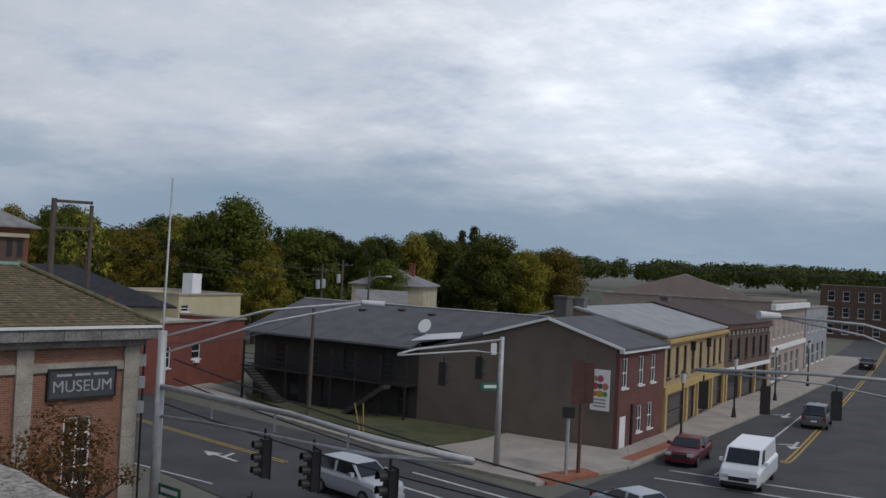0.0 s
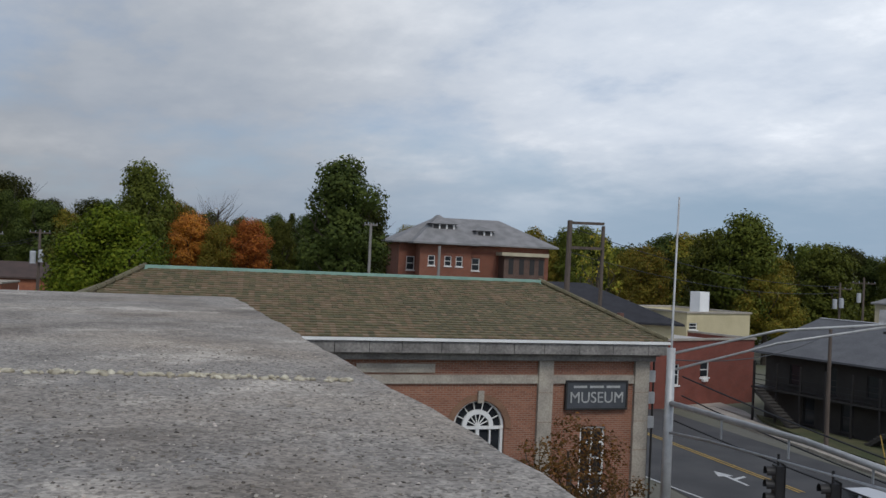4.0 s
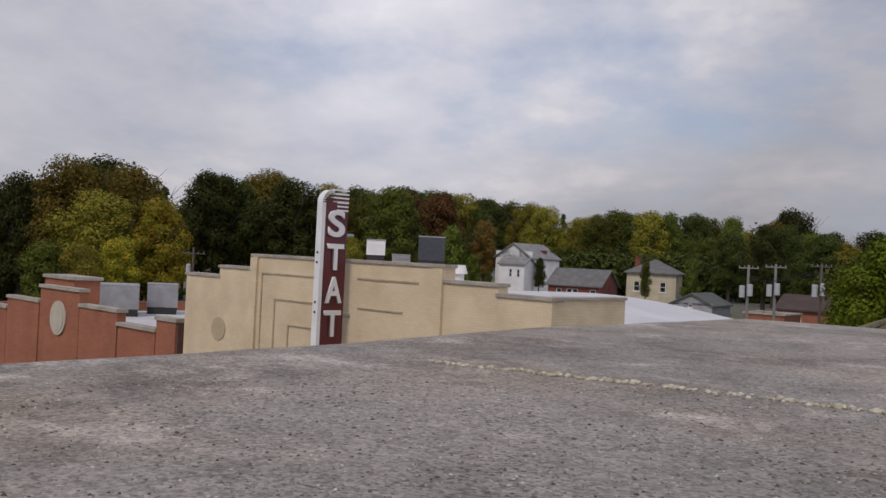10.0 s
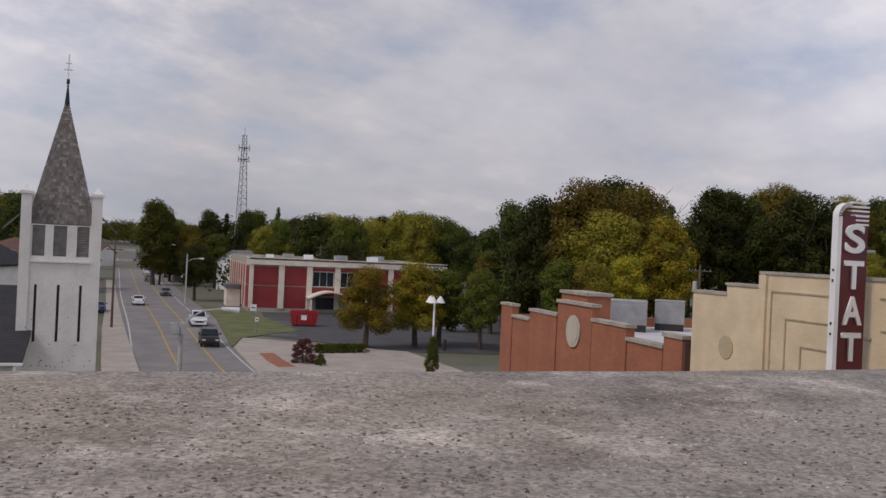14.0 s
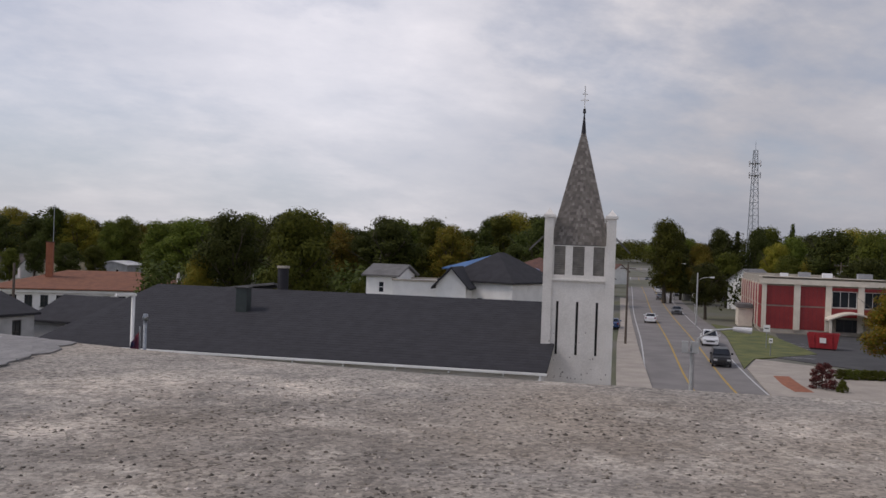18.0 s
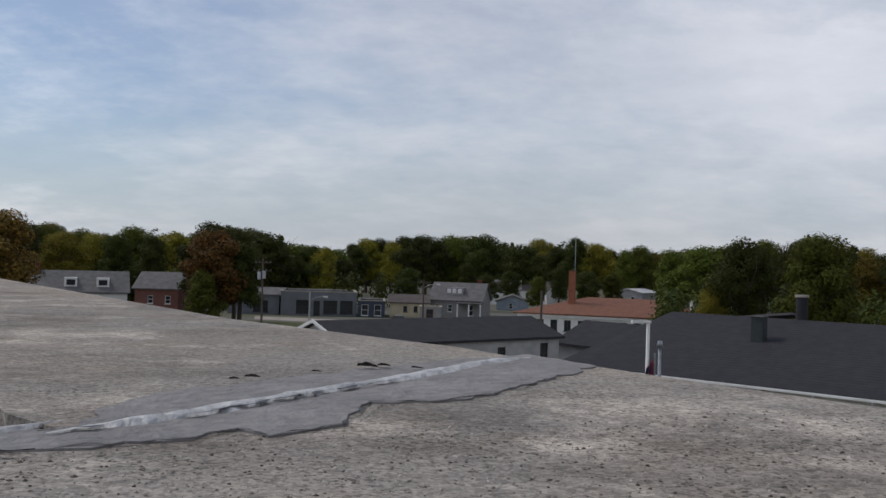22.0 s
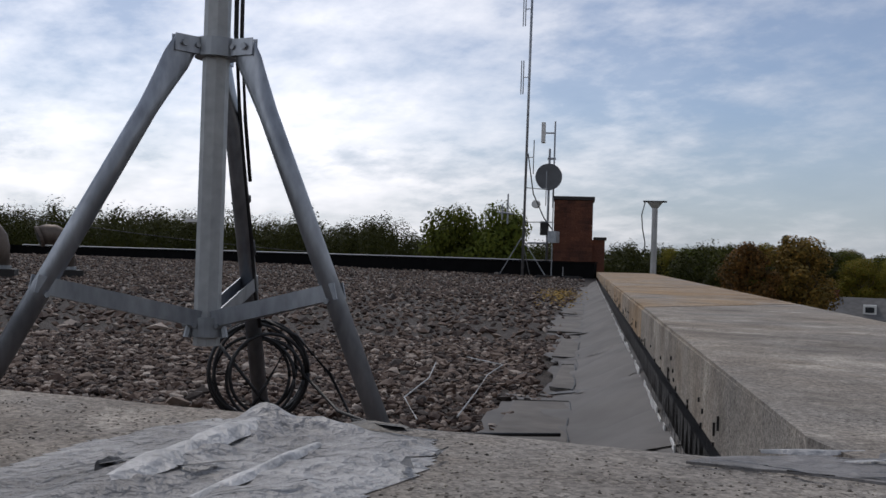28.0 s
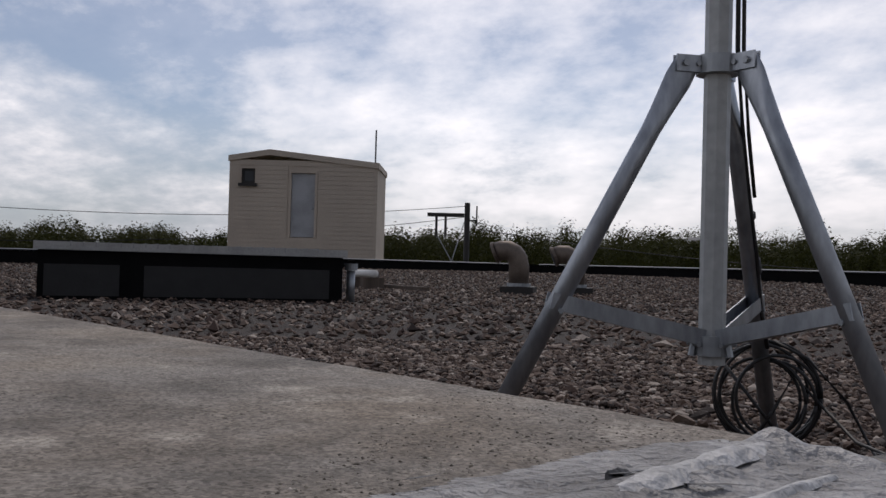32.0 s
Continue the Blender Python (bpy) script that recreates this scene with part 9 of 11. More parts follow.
    for sx in (-1, 1):
        part("headlight", box(bm_new(), sx * Wd * 0.34 - 0.17, sx * Wd * 0.34 + 0.17, yy(0.13) , yy(-0.02), 0.64, 0.80), LAMP_CLEAR, ob)
        part("tail_light", box(bm_new(), sx * Wd * 0.39 - 0.1, sx * Wd * 0.39 + 0.1, yy(L + 0.015), yy(L - 0.12), 0.7, 0.95), LAMP_RED, ob)
        part("mirror", box(bm_new(), sx * (Wd / 2 + 0.09) - 0.09, sx * (Wd / 2 + 0.09) + 0.09, yy(s0 + 0.5), yy(s0 + 0.32), z0 + 0.02, z0 + 0.2), paint, ob)
    part("grille", box(bm_new(), -Wd * 0.25, Wd * 0.25, yy(0.1), yy(-0.015), 0.52, 0.72), DARK, ob)
    part("bumper", box(bm_new(), -Wd * 0.44, Wd * 0.44, yy(0.15), yy(-0.06), 0.3, 0.47), paint if kind != "van" else DARK, ob)
    part("bumper", box(bm_new(), -Wd * 0.44, Wd * 0.44, yy(L + 0.06), yy(L - 0.1), 0.33, 0.5), paint if kind != "van" else DARK, ob)
    part("number_plate", box(bm_new(), -0.2, 0.2, yy(L + 0.075), yy(L + 0.061), 0.55, 0.67), WHITE, ob)
    return ob


SILVER, WHITE_CAR, RED_CAR = car_paint("silver_paint", (0.50, 0.51, 0.53)), car_paint("white_car_paint", (0.78, 0.78, 0.78)), car_paint("maroon_car_paint", (0.13, 0.015, 0.025))
BLACK_CAR, GREY_CAR, BLUE_CAR = car_paint("black_car_paint", (0.015, 0.015, 0.017)), car_paint("grey_car_paint", (0.12, 0.125, 0.13)), car_paint("blue_car_paint", (0.03, 0.07, 0.18))
TRAFFIC = "cars in the streets"
vehicle("suv", (-3.4, 42.6), 225, SILVER, "silver sport utility car at the junction", TRAFFIC)
vehicle("van", (16.4, 49.6), 152, WHITE_CAR, "white panel van waiting at the junction", TRAFFIC)
vehicle("sedan", (14.6, 54.6), 152, RED_CAR, "maroon saloon at the kerb lane", TRAFFIC)
vehicle("suv", (28.2, 70.5), 333, GREY_CAR, "dark grey car driving away down the street", TRAFFIC)
vehicle("sedan", (8.9, 40.2), 215, SILVER, "pale saloon turning at the junction", TRAFFIC)
vehicle("sedan", (54.5, 121), 333, BLACK_CAR, "black saloon far down the street", TRAFFIC)
vehicle("suv", (-85.0, -45.5), 302, BLACK_CAR, "black sport utility car driving up the street", TRAFFIC)
vehicle("sedan", (-128, -80.6), 122, WHITE_CAR, "white saloon driving away", TRAFFIC)
vehicle("sedan", (-151.5, -90), 302, GREY_CAR, "dark grey saloon in the distance", TRAFFIC)
vehicle("pickup", (-103.6, -57), 302, WHITE_CAR, "white pickup in the turning lane", TRAFFIC)
vehicle("sedan", (-196, -121), 122, GREY_CAR, "grey saloon far up the street", TRAFFIC)
vehicle("suv", (-232, -144), 122, WHITE_CAR, "white car far up the street", TRAFFIC)
vehicle("sedan", (-215, -128), 302, BLACK_CAR, "black saloon far up the street", TRAFFIC)
vehicle("sedan", (-330, -210), 302, GREY_CAR, "grey saloon near the hill crest", TRAFFIC)
vehicle("sedan", (-112, -76.5), 122, BLUE_CAR, "blue car parked by the kerb", TRAFFIC)
PARKED = "parked cars"
vehicle("sedan", (-119, -27.8), 30, SILVER, "silver saloon in the car park", PARKED, 0.07)
vehicle("suv", (-127, -29), 30, WHITE_CAR, "white car in the car park", PARKED, 0.07)
vehicle("suv", (-40, -137), 80, WHITE_CAR, "white car on the back lot", PARKED)
vehicle("pickup", (-31, -140), 80, BLACK_CAR, "black pickup on the back lot", PARKED)
vehicle("suv", (-57, -150), 60, RED_CAR, "maroon car by the shops", PARKED)
vehicle("pickup", (-66, -143), 85, WHITE_CAR, "white pickup by the houses", PARKED)


# ---- trees ----
def leaf_mat(name, stops):
    """Leaf colours by leaf, shifted a little from tree to tree; light passes through the leaves."""
    m_ = island_mat(name, stops, 0.7, 0, 10, 0.35, 0.5)
    nt = m_.node_tree
    bs = nt.nodes["Principled BSDF"]
    src = bs.inputs["Base Color"].links[0].from_socket
    bs.inputs["Specular IOR Level"].default_value = 0.12
    oi = nt.nodes.new("ShaderNodeObjectInfo")
    hs = nt.nodes.new("ShaderNodeHueSaturation")
    mr = nt.nodes.new("ShaderNodeMapRange")
    mr.inputs["To Min"].default_value, mr.inputs["To Max"].default_value = 0.72, 1.6
    m2_ = nt.nodes.new("ShaderNodeMapRange")
    m2_.inputs["To Min"].default_value, m2_.inputs["To Max"].default_value = 0.475, 0.515
    nt.links.new(oi.outputs["Random"], mr.inputs["Value"])
    nt.links.new(oi.outputs["Random"], m2_.inputs["Value"])
    nt.links.new(mr.outputs[0], hs.inputs["Value"])
    nt.links.new(m2_.outputs[0], hs.inputs["Hue"])
    nt.links.new(src, hs.inputs["Color"])
    tr = nt.nodes.new("ShaderNodeBsdfTranslucent")
    ad = nt.nodes.new("ShaderNodeMixShader")
    ad.inputs[0].default_value = 0.2
    nt.links.new(hs.outputs[0], bs.inputs["Base Color"])
    nt.links.new(hs.outputs[0], tr.inputs["Color"])
    nt.links.new(bs.outputs[0], ad.inputs[1])
    nt.links.new(tr.outputs[0], ad.inputs[2])
    nt.links.new(ad.outputs[0], nt.nodes["Material Output"].inputs["Surface"])
    return m_


GREEN = leaf_mat("green_leaves", [(0.0, (0.052, 0.064, 0.011)), (0.5, (0.072, 0.087, 0.013)), (1.0, (0.099, 0.108, 0.016))])
DEEP = leaf_mat("deep_green_leaves", [(0.0, (0.031, 0.041, 0.009)), (0.6, (0.046, 0.056, 0.012)), (1.0, (0.061, 0.071, 0.014))])
OLIVE = leaf_mat("turning_leaves", [(0.0, (0.105, 0.101, 0.015)), (0.5, (0.144, 0.130, 0.018)), (0.85, (0.188, 0.153, 0.020)), (1.0, (0.237, 0.134, 0.020))])
BROWNING = leaf_mat("rust_leaves", [(0.0, (0.060, 0.041, 0.015)), (0.5, (0.112, 0.068, 0.019)), (1.0, (0.188, 0.090, 0.022))])
ORANGE = leaf_mat("orange_leaves", [(0.0, (0.190, 0.081, 0.019)), (0.5, (0.342, 0.123, 0.024)), (1.0, (0.456, 0.199, 0.028))])
LIME = leaf_mat("yellow_green_leaves", [(0.0, (0.065, 0.115, 0.008)), (0.5, (0.105, 0.17, 0.010)), (1.0, (0.165, 0.215, 0.016))])
AUTUMN = leaf_mat("mixed_autumn_leaves", [(0.0, (0.085, 0.12, 0.012)), (0.45, (0.18, 0.18, 0.016)), (0.8, (0.31, 0.215, 0.02)), (1.0, (0.38, 0.19, 0.022))])
BURGUNDY = leaf_mat("burgundy_leaves", [(0.0, (0.05, 0.02, 0.02)), (1.0, (0.14, 0.045, 0.035))])


def leaf_cloud(seed, lobes, n, size, material, name):
    """n small leaf sprays set through the outer shells of the lobes (centre, radii)."""
    r = np.random.RandomState(seed)
    vol = np.array([l[1][0] * l[1][1] + l[1][2] for l in lobes])
    which = r.choice(len(lobes), n, p=vol / vol.sum())
    c, rad = np.array([l[0] for l in lobes])[which], np.array([l[1] for l in lobes])[which]
    d = r.normal(0, 1, (n, 3))
    d /= np.linalg.norm(d, axis=1)[:, None]
    rr2 = r.uniform(0.12, 1, n) ** 0.4 * (1 + 0.11 * r.normal(0, 1, n).clip(-1.2, 1.2))
    p = c + d * rad * rr2[:, None]
    nrm = d * 1.0 + r.normal(0, 0.38, (n, 3)) + np.array((0, 0, 0.25))
    nrm /= np.linalg.norm(nrm, axis=1)[:, None]
    a = np.cross(nrm, r.normal(0, 1, (n, 3)))
    a /= np.linalg.norm(a, axis=1)[:, None]
    b = np.cross(nrm, a)
    s = size * r.uniform(0.55, 1.35, n)[:, None]
    bend = nrm * s * 0.25
    co = np.stack([p - a * s * 0.7 - b * s * 0.4, p + a * s * 0.7 - b * s * 0.4 + bend, p + b * s * 0.9], 1).reshape(-1, 3)
    me = bpy.data.meshes.new(name)
    me.vertices.add(n * 3)
    me.vertices.foreach_set("co", co.reshape(-1))
    me.loops.add(n * 3)
    me.loops.foreach_set("vertex_index", np.arange(n * 3))
    me.polygons.add(n)
    me.polygons.foreach_set("loop_start", np.arange(0, n * 3, 3))
    me.update(calc_edges=True)
    me.materials.append(material)
    return me


def tree(kind, seed, material, label, n=3600, size=0.30):
    """A tree 12 m high: forked trunk and a crown of leaf sprays."""
    r = random.Random(seed)
    ob = thing("tree", None, label, "tree", "trees of the town")
    bm = bm_new()
    lobes = []
    if kind == "conifer":
        tube(bm, (0, 0, -0.5), (0, 0, 11.2), 0.24, 0.04, 8)
        for k in range(15):
            z = 1.6 + k * 0.68
            w = 2.5 * (1 - k / 15.5) + 0.22
            for j in range(3):
                a = r.uniform(0, 6.28)
                lobes.append(((math.cos(a) * w * 0.4, math.sin(a) * w * 0.4, z), (w * 0.72, w * 0.72, 0.5)))
    else:
        spread, base, top = {"oak": (4.3, 3.2, 11.0), "maple": (3.3, 2.6, 11.1), "tall": (2.7, 2.2, 11.2), "sparse": (3.0, 4.0, 11.2), "bush": (5.0, 0.5, 10.6)}[kind]
        tube(bm, (0, 0, -0.6), (0.1, 0, base), 0.36, 0.25, 9)
        tube(bm, (0.1, 0, base - 0.05), (r.uniform(-0.4, 0.4), r.uniform(-0.4, 0.4), top * 0.8), 0.24, 0.05, 8)
        for k in range(9):
            a, z0 = k * 2.4 + r.uniform(-0.4, 0.4), r.uniform(base - 0.3, top * 0.55)
            q = Vector((math.cos(a) * spread * r.uniform(0.5, 0.8), math.sin(a) * spread * r.uniform(0.5, 0.8), z0 + r.uniform(1.2, 3.2)))
            tube(bm, (0.1, 0, z0), q, 0.12, 0.03, 6)
            e = q + Vector((r.uniform(-0.9, 0.9), r.uniform(-0.9, 0.9), r.uniform(0.5, 1.4)))
            tube(bm, q, e, 0.035, 0.01, 5)
            tube(bm, q.lerp(Vector((0.1, 0, z0)), 0.3), e + Vector((r.uniform(-1.2, 1.2), r.uniform(-1.2, 1.2), 0.3)), 0.03, 0.01, 5)
        if n < 100:
            for k in range(220):
                a, z0, reach = k * 2.4, r.uniform(base, top * 0.8), r.uniform(0.3, 1.0)
                q = Vector((math.cos(a) * spread * reach * 0.6, math.sin(a) * spread * reach * 0.6, z0 + 0.9 * reach))
                e = q + Vector((math.cos(a + r.uniform(-0.8, 0.8)) * 0.6, math.sin(a + r.uniform(-0.8, 0.8)) * 0.6, r.uniform(0.6, 1.6)))
                tube(bm, (0, 0, z0 - 0.5), q, 0.016, 0.01, 4)
                tube(bm, q, e, 0.01, 0.003, 4)
        nl = {"oak": 24, "maple": 20, "tall": 20, "sparse": 12, "bush": 20}[kind]
        for k in range(nl):
            f = (k + 0.5) / nl
            z = base + 0.4 + (top - base - 0.9) * f
            prof = math.sin(math.pi * min(1, 0.16 + f * 0.84)) ** 0.55 if kind != "bush" else (1 - f * f * 0.7)
            a = k * 2.39996 + r.uniform(-0.5, 0.5)
            d = spread * prof * r.uniform(0.35, 0.78)
            s = r.uniform(0.85, 1.5) * (1.0 if kind != "sparse" else 0.7)
            lobes.append(((math.cos(a) * d, math.sin(a) * d, z), (s * 1.15, s * 1.15, s * 0.9)))
        lobes.append(((0, 0, (base + top) / 2), (spread * 0.5, spread * 0.5, (top - base) * 0.42)))
    part("trunk", bm, BARK, ob)
    cr = new("crown", leaf_cloud(seed, lobes, n, size, material, "crown"))
    cr.parent = ob
    return ob


KINDS = {}
for key, kind, seed, material, label, n, size in (
        ("oak_g", "oak", 1, GREEN, "broad green oak in full leaf", 15134, 0.165), ("oak_d", "oak", 2, DEEP, "broad dark green tree in full leaf", 15134, 0.165), ("oak_o", "oak", 3, OLIVE, "broad tree with leaves turning yellow", 26000, 0.125),
        ("maple_g", "maple", 4, GREEN, "rounded green maple in full leaf", 13691, 0.165), ("maple_o", "maple", 5, OLIVE, "rounded maple turning yellow and brown", 24000, 0.125), ("maple_b", "maple", 6, BROWNING, "rust brown autumn tree", 12971, 0.165),
        ("tall_d", "tall", 7, DEEP, "tall dark green tree with a narrow crown", 15245, 0.15), ("tall_g", "tall", 8, GREEN, "tall green tree with a narrow crown", 14552, 0.15), ("tall_o", "tall", 9, OLIVE, "tall yellowing tree with a ragged crown", 12472, 0.15),
        ("lime", "maple", 21, LIME, "rounded yellow green maple in full leaf", 22000, 0.13), ("autumn", "maple", 22, AUTUMN, "rounded maple with yellow, orange and green leaves", 22000, 0.13), ("orange", "maple", 10, ORANGE, "bright orange autumn maple", 22000, 0.125), ("conifer", "conifer", 11, DEEP, "dark green conifer with tiered boughs", 12472, 0.15), ("sparse", "sparse", 12, OLIVE, "thin tree with sparse yellow leaves", 900, 0.2),
        ("rust_sparse", "sparse", 16, BROWNING, "thin twiggy tree with rust brown leaves", 1716, 0.13), ("bare", "sparse", 13, BROWNING, "nearly bare grey tree", 90, 0.09), ("shrub", "bush", 14, GREEN, "low dense green shrub", 6098, 0.27), ("burgundy", "bush", 15, BURGUNDY, "low burgundy leaved shrub", 5266, 0.27)):
    KINDS[key] = tree(kind, seed, material, label, n, size)
    KINDS[key].location = (0, 0, -60)
USED = set()


def plant(key, az, d, top_el=None, height=None, wide=1.0, seed=0):
    """Sets a tree so that its top stands at that angle over the eye, or with the given height."""
    p = pol(az, d)
    g = gz(p.x, p.y)
    h = height if height else 10.5 + d * math.tan(radians(top_el)) - g
    s = h / 11.2
    m_ = Matrix.Translation((p.x, p.y, g)) @ Matrix.Rotation(seed * 1.7 + az, 4, "Z") @ Matrix.Diagonal((s * wide, s * wide, s, 1))
    if key not in USED:
        USED.add(key)
        KINDS[key].matrix_world = m_
        return KINDS[key]
    return copy_thing(KINDS[key], m_ @ Matrix.Diagonal((*(1 / v for v in KINDS[key].scale), 1)))


# marked trees
plant("tall_d", 36.2, 88, 5.8, wide=1.12)
plant("tall_d", 34.6, 92, 3.4, wide=1.0)
plant("tall_g", 47.6, 96, 4.7, wide=0.95)
plant("lime", 49.2, 66, 2.3, wide=1.12, seed=2)
plant("maple_g", 50.9, 69, 1.0, wide=0.85, seed=3)
plant("shrub", 47.2, 64, height=8.0, wide=0.35, seed=3)
plant("tall_g", 121.33, 420, 1.84, wide=1.5, seed=2)
plant("oak_d", 119.1, 165, -0.35, wide=1.0, seed=3)
plant("maple_o", 121.1, 215, 0.15, wide=0.9, seed=4)
plant("oak_g", 120.2, 380, 1.0, wide=1.2, seed=6)
plant("oak_d", 126.6, 190, 1.4, wide=1.0, seed=7)
plant("oak_g", 126.0, 300, 1.2, wide=1.0, seed=8)
plant("orange", 44.9, 100, 1.95, wide=1.35)
plant("maple_o", 43.1, 97, 1.55, wide=1.0, seed=1)
plant("orange", 41.5, 98, 1.75, wide=1.25, seed=4)
plant("oak_g", 39.6, 112, 1.9, wide=0.7, seed=6)
plant("bare", 43.4, 105, 3.6, wide=1.0)
plant("maple_b", 77.0, 150, 3.7, wide=1.25, seed=3)
plant("oak_o", 79.2, 146, 2.4, wide=1.0, seed=4)
plant("maple_b", 74.9, 152, 3.75, wide=1.0, seed=7)
plant("maple_b", 72.2, 158, 2.3, wide=0.8, seed=9)
plant("shrub", 72.9, 138, 0.35, wide=0.75, seed=2)
plant("shrub", 71.9, 136, -0.6, wide=0.6, seed=3)
plant("tall_d", 68.85, 148, 0.2, wide=0.8, seed=3)
plant("shrub", 60.0, 128, 0.75, wide=0.5, seed=1)
plant("oak_d", 57.9, 150, 2.2, wide=0.9, seed=2)
plant("oak_d", 54.6, 140, 3.6, wide=0.9, seed=5)
plant("tall_g", 12.2, 118, 3.3, wide=1.1, seed=5)
plant("oak_g", 14.0, 122, 2.3, seed=6)
plant("autumn", 109.0, 97, height=8.2, wide=1.35)
plant("autumn", 106.0, 101, height=8.8, wide=1.3, seed=7)
plant("maple_g", 104.6, 103, height=8.4, wide=1.3, seed=3)
plant("oak_g", 102.1, 101, height=8.5, wide=0.95, seed=5)
plant("oak_o", 96.0, 112, 4.5, wide=0.95, seed=1)
plant("oak_o", 92.8, 118, 4.3, wide=0.85, seed=2)
plant("oak_d", 98.6, 116, 3.4, wide=0.75, seed=8)
plant("autumn", 91.2, 104, 2.3, wide=1.0, seed=8)
plant("maple_o", 94.6, 106, 2.6, wide=1.2, seed=5)
plant("maple_o", 95.6, 98, -0.4, wide=1.0, seed=2)
plant("autumn", 93.6, 99, 0.0, wide=1.0, seed=4)
plant("maple_g", 97.4, 99, -0.3, wide=1.0, seed=6)
plant("oak_d", 100.4, 120, 3.0, wide=0.8, seed=4)
plant("oak_d", 147.3, 108, 1.6, wide=0.85, seed=7)
plant("oak_g", 143.3, 104, 1.9, wide=0.95, seed=8)
plant("maple_o", 149.0, 107, -1.0, wide=0.8, seed=4)
plant("maple_b", 190.0, 122, 2.1, wide=1.15, seed=2)
plant("maple_b", 192.6, 118, 1.7, wide=1.0, seed=5)
plant("oak_d", 178.5, 142, 1.7, wide=1.15, seed=3)
plant("maple_b", 178.3, 138, 1.3, wide=1.25, seed=3)
plant("shrub", 179.0, 134, -0.9, wide=1.0, seed=5)
plant("oak_d", 176.9, 140, 0.6, wide=1.0, seed=5)
for k, (a, d, e) in enumerate(((156.2, 205, -0.5), (157.9, 228, -0.3), (159.1, 190, -0.9), (160.8, 215, -0.6), (162.2, 196, -0.9), (163.4, 230, -0.2), (154.8, 214, -0.6), (166.9, 190, -0.6), (170.9, 200, -0.2), (174.2, 196, 0.0))):
    plant(("oak_d", "tall_d", "maple_g", "oak_d")[k % 4], a, d, e, wide=1.1, seed=k)
plant("oak_d", 177.2, 150, 1.4, wide=0.8, seed=3)
plant("oak_g", 207.0, 70, 3.4, wide=0.75, seed=9)
plant("oak_g", 209.8, 72, 3.2, wide=0.75, seed=1)
plant("oak_d", 119.0, 240, 0.1, wide=1.1, seed=9)
plant("tall_g", 62.6, 126, 0.3, wide=0.55, seed=8)
plant("conifer", 114.5, 260, 1.9, wide=0.6, seed=3)
plant("rust_sparse", 21.8, 30, height=5.9, wide=1.2, seed=6)
plant("rust_sparse", 20.2, 31, height=5.4, wide=1.25, seed=7)
plant("rust_sparse", 23.6, 29, height=5.2, wide=1.2, seed=9)
plant("sparse", 20.6, 96, 2.2, wide=0.8, seed=8)
plant("shrub", 111.6, 82.0, height=1.2, wide=1.2)
plant("burgundy", 112.6, 83.5, height=2.4, wide=1.35)
plant("shrub", 104.9, 78, height=3.6, wide=0.5, seed=4)
for k in range(7):
    plant("shrub", 109.2 + k * 0.42, 93.0 - k * 0.3, height=1.1, wide=1.7, seed=k)
plant("shrub", 74.2, 108, height=9, wide=0.7, seed=5)
plant("shrub", 131.0, 88, height=6.0, wide=0.7, seed=6)
plant("shrub", 139.6, 100, height=7.0, wide=0.55, seed=7)
plant("shrub", 163.6, 118, height=3.4, wide=0.9, seed=8)
plant("shrub", 162.2, 116, height=2.9, wide=0.9, seed=9)

# the wooded skyline: bearing, angle of the tree tops over the eye
SKY_A = [(336, 0.8), (343, 0.9), (348.7, 0.9), (352.7, 1.3), (354.4, 1.0), (356.4, 1.0), (357.5, 2.2), (359.6, 2.1), (361.9, 1.8), (363.3, 1.5), (365, 1.3), (366.3, 1.7), (367.7, 1.8), (370.7, 1.5), (372, 2.2), (375.2, 2.2), (379.3, 1.8), (381, 2.3), (384, 2.2), (388, 1.6), (392.6, 2.2), (396, 2.3), (400, 2.2), (404, 2.0), (406, 2.8), (410.8, 2.5), (413.7, 2.7), (415.7, 3.6), (418, 2.9), (420, 3.5), (422.7, 3.2), (426.1, 3.0), (429.5, 3.4), (432.2, 3.6), (436.3, 4.0), (439.2, 3.8), (442.8, 3.8), (445, 4.5), (447.1, 3.8), (449, 4.4)]
SKY_B = [(450.5, 3.4), (452.4, 4.2), (454.7, 4.6), (456.7, 3.6), (458.3, 2.8), (460, 1.5), (462.7, 1.4), (464.7, 1.7), (466.4, 2.4), (469.1, 1.7), (472.2, 1.7), (474.4, 1.3), (476.6, 2.2), (479.6, 1.2), (480.6, 2.0), (481.9, 2.0), (484, 1.2), (489.1, 2.1), (490.8, 2.2), (493.1, 1.0), (494.5, 2.1), (496.2, 1.4), (498.5, 1.8), (500.1, 0.8), (503.6, 1.8), (505.4, 1.2), (506.4, 1.6)]
SKY_C = [(508, 1.4), (510.7, 0.8), (512.3, 1.1), (514.9, 0.7), (516.3, 1.4), (518, 1.8), (520, 0.9), (522.7, 1.5), (525.7, 1.3), (529, 1.1), (531.5, 0.4), (533.8, 0.7), (535.2, 1.3), (538.6, 1.6), (540.4, 0.8), (541.6, 1.6), (544.4, 0.8), (546, 1.2), (548.3, 1.5), (550.3, 2.1), (552.3, 1.8), (554, 1.3), (560, 0.9)]
rnd = random.Random(77)


def skyline(az):
    tab = SKY_A + SKY_B + SKY_C
    for (a0, e0), (a1, e1) in zip(tab, tab[1:]):
        if a0 <= az <= a1:
            return e0 + (e1 - e0) * (az - a0) / (a1 - a0)
    return 0.9


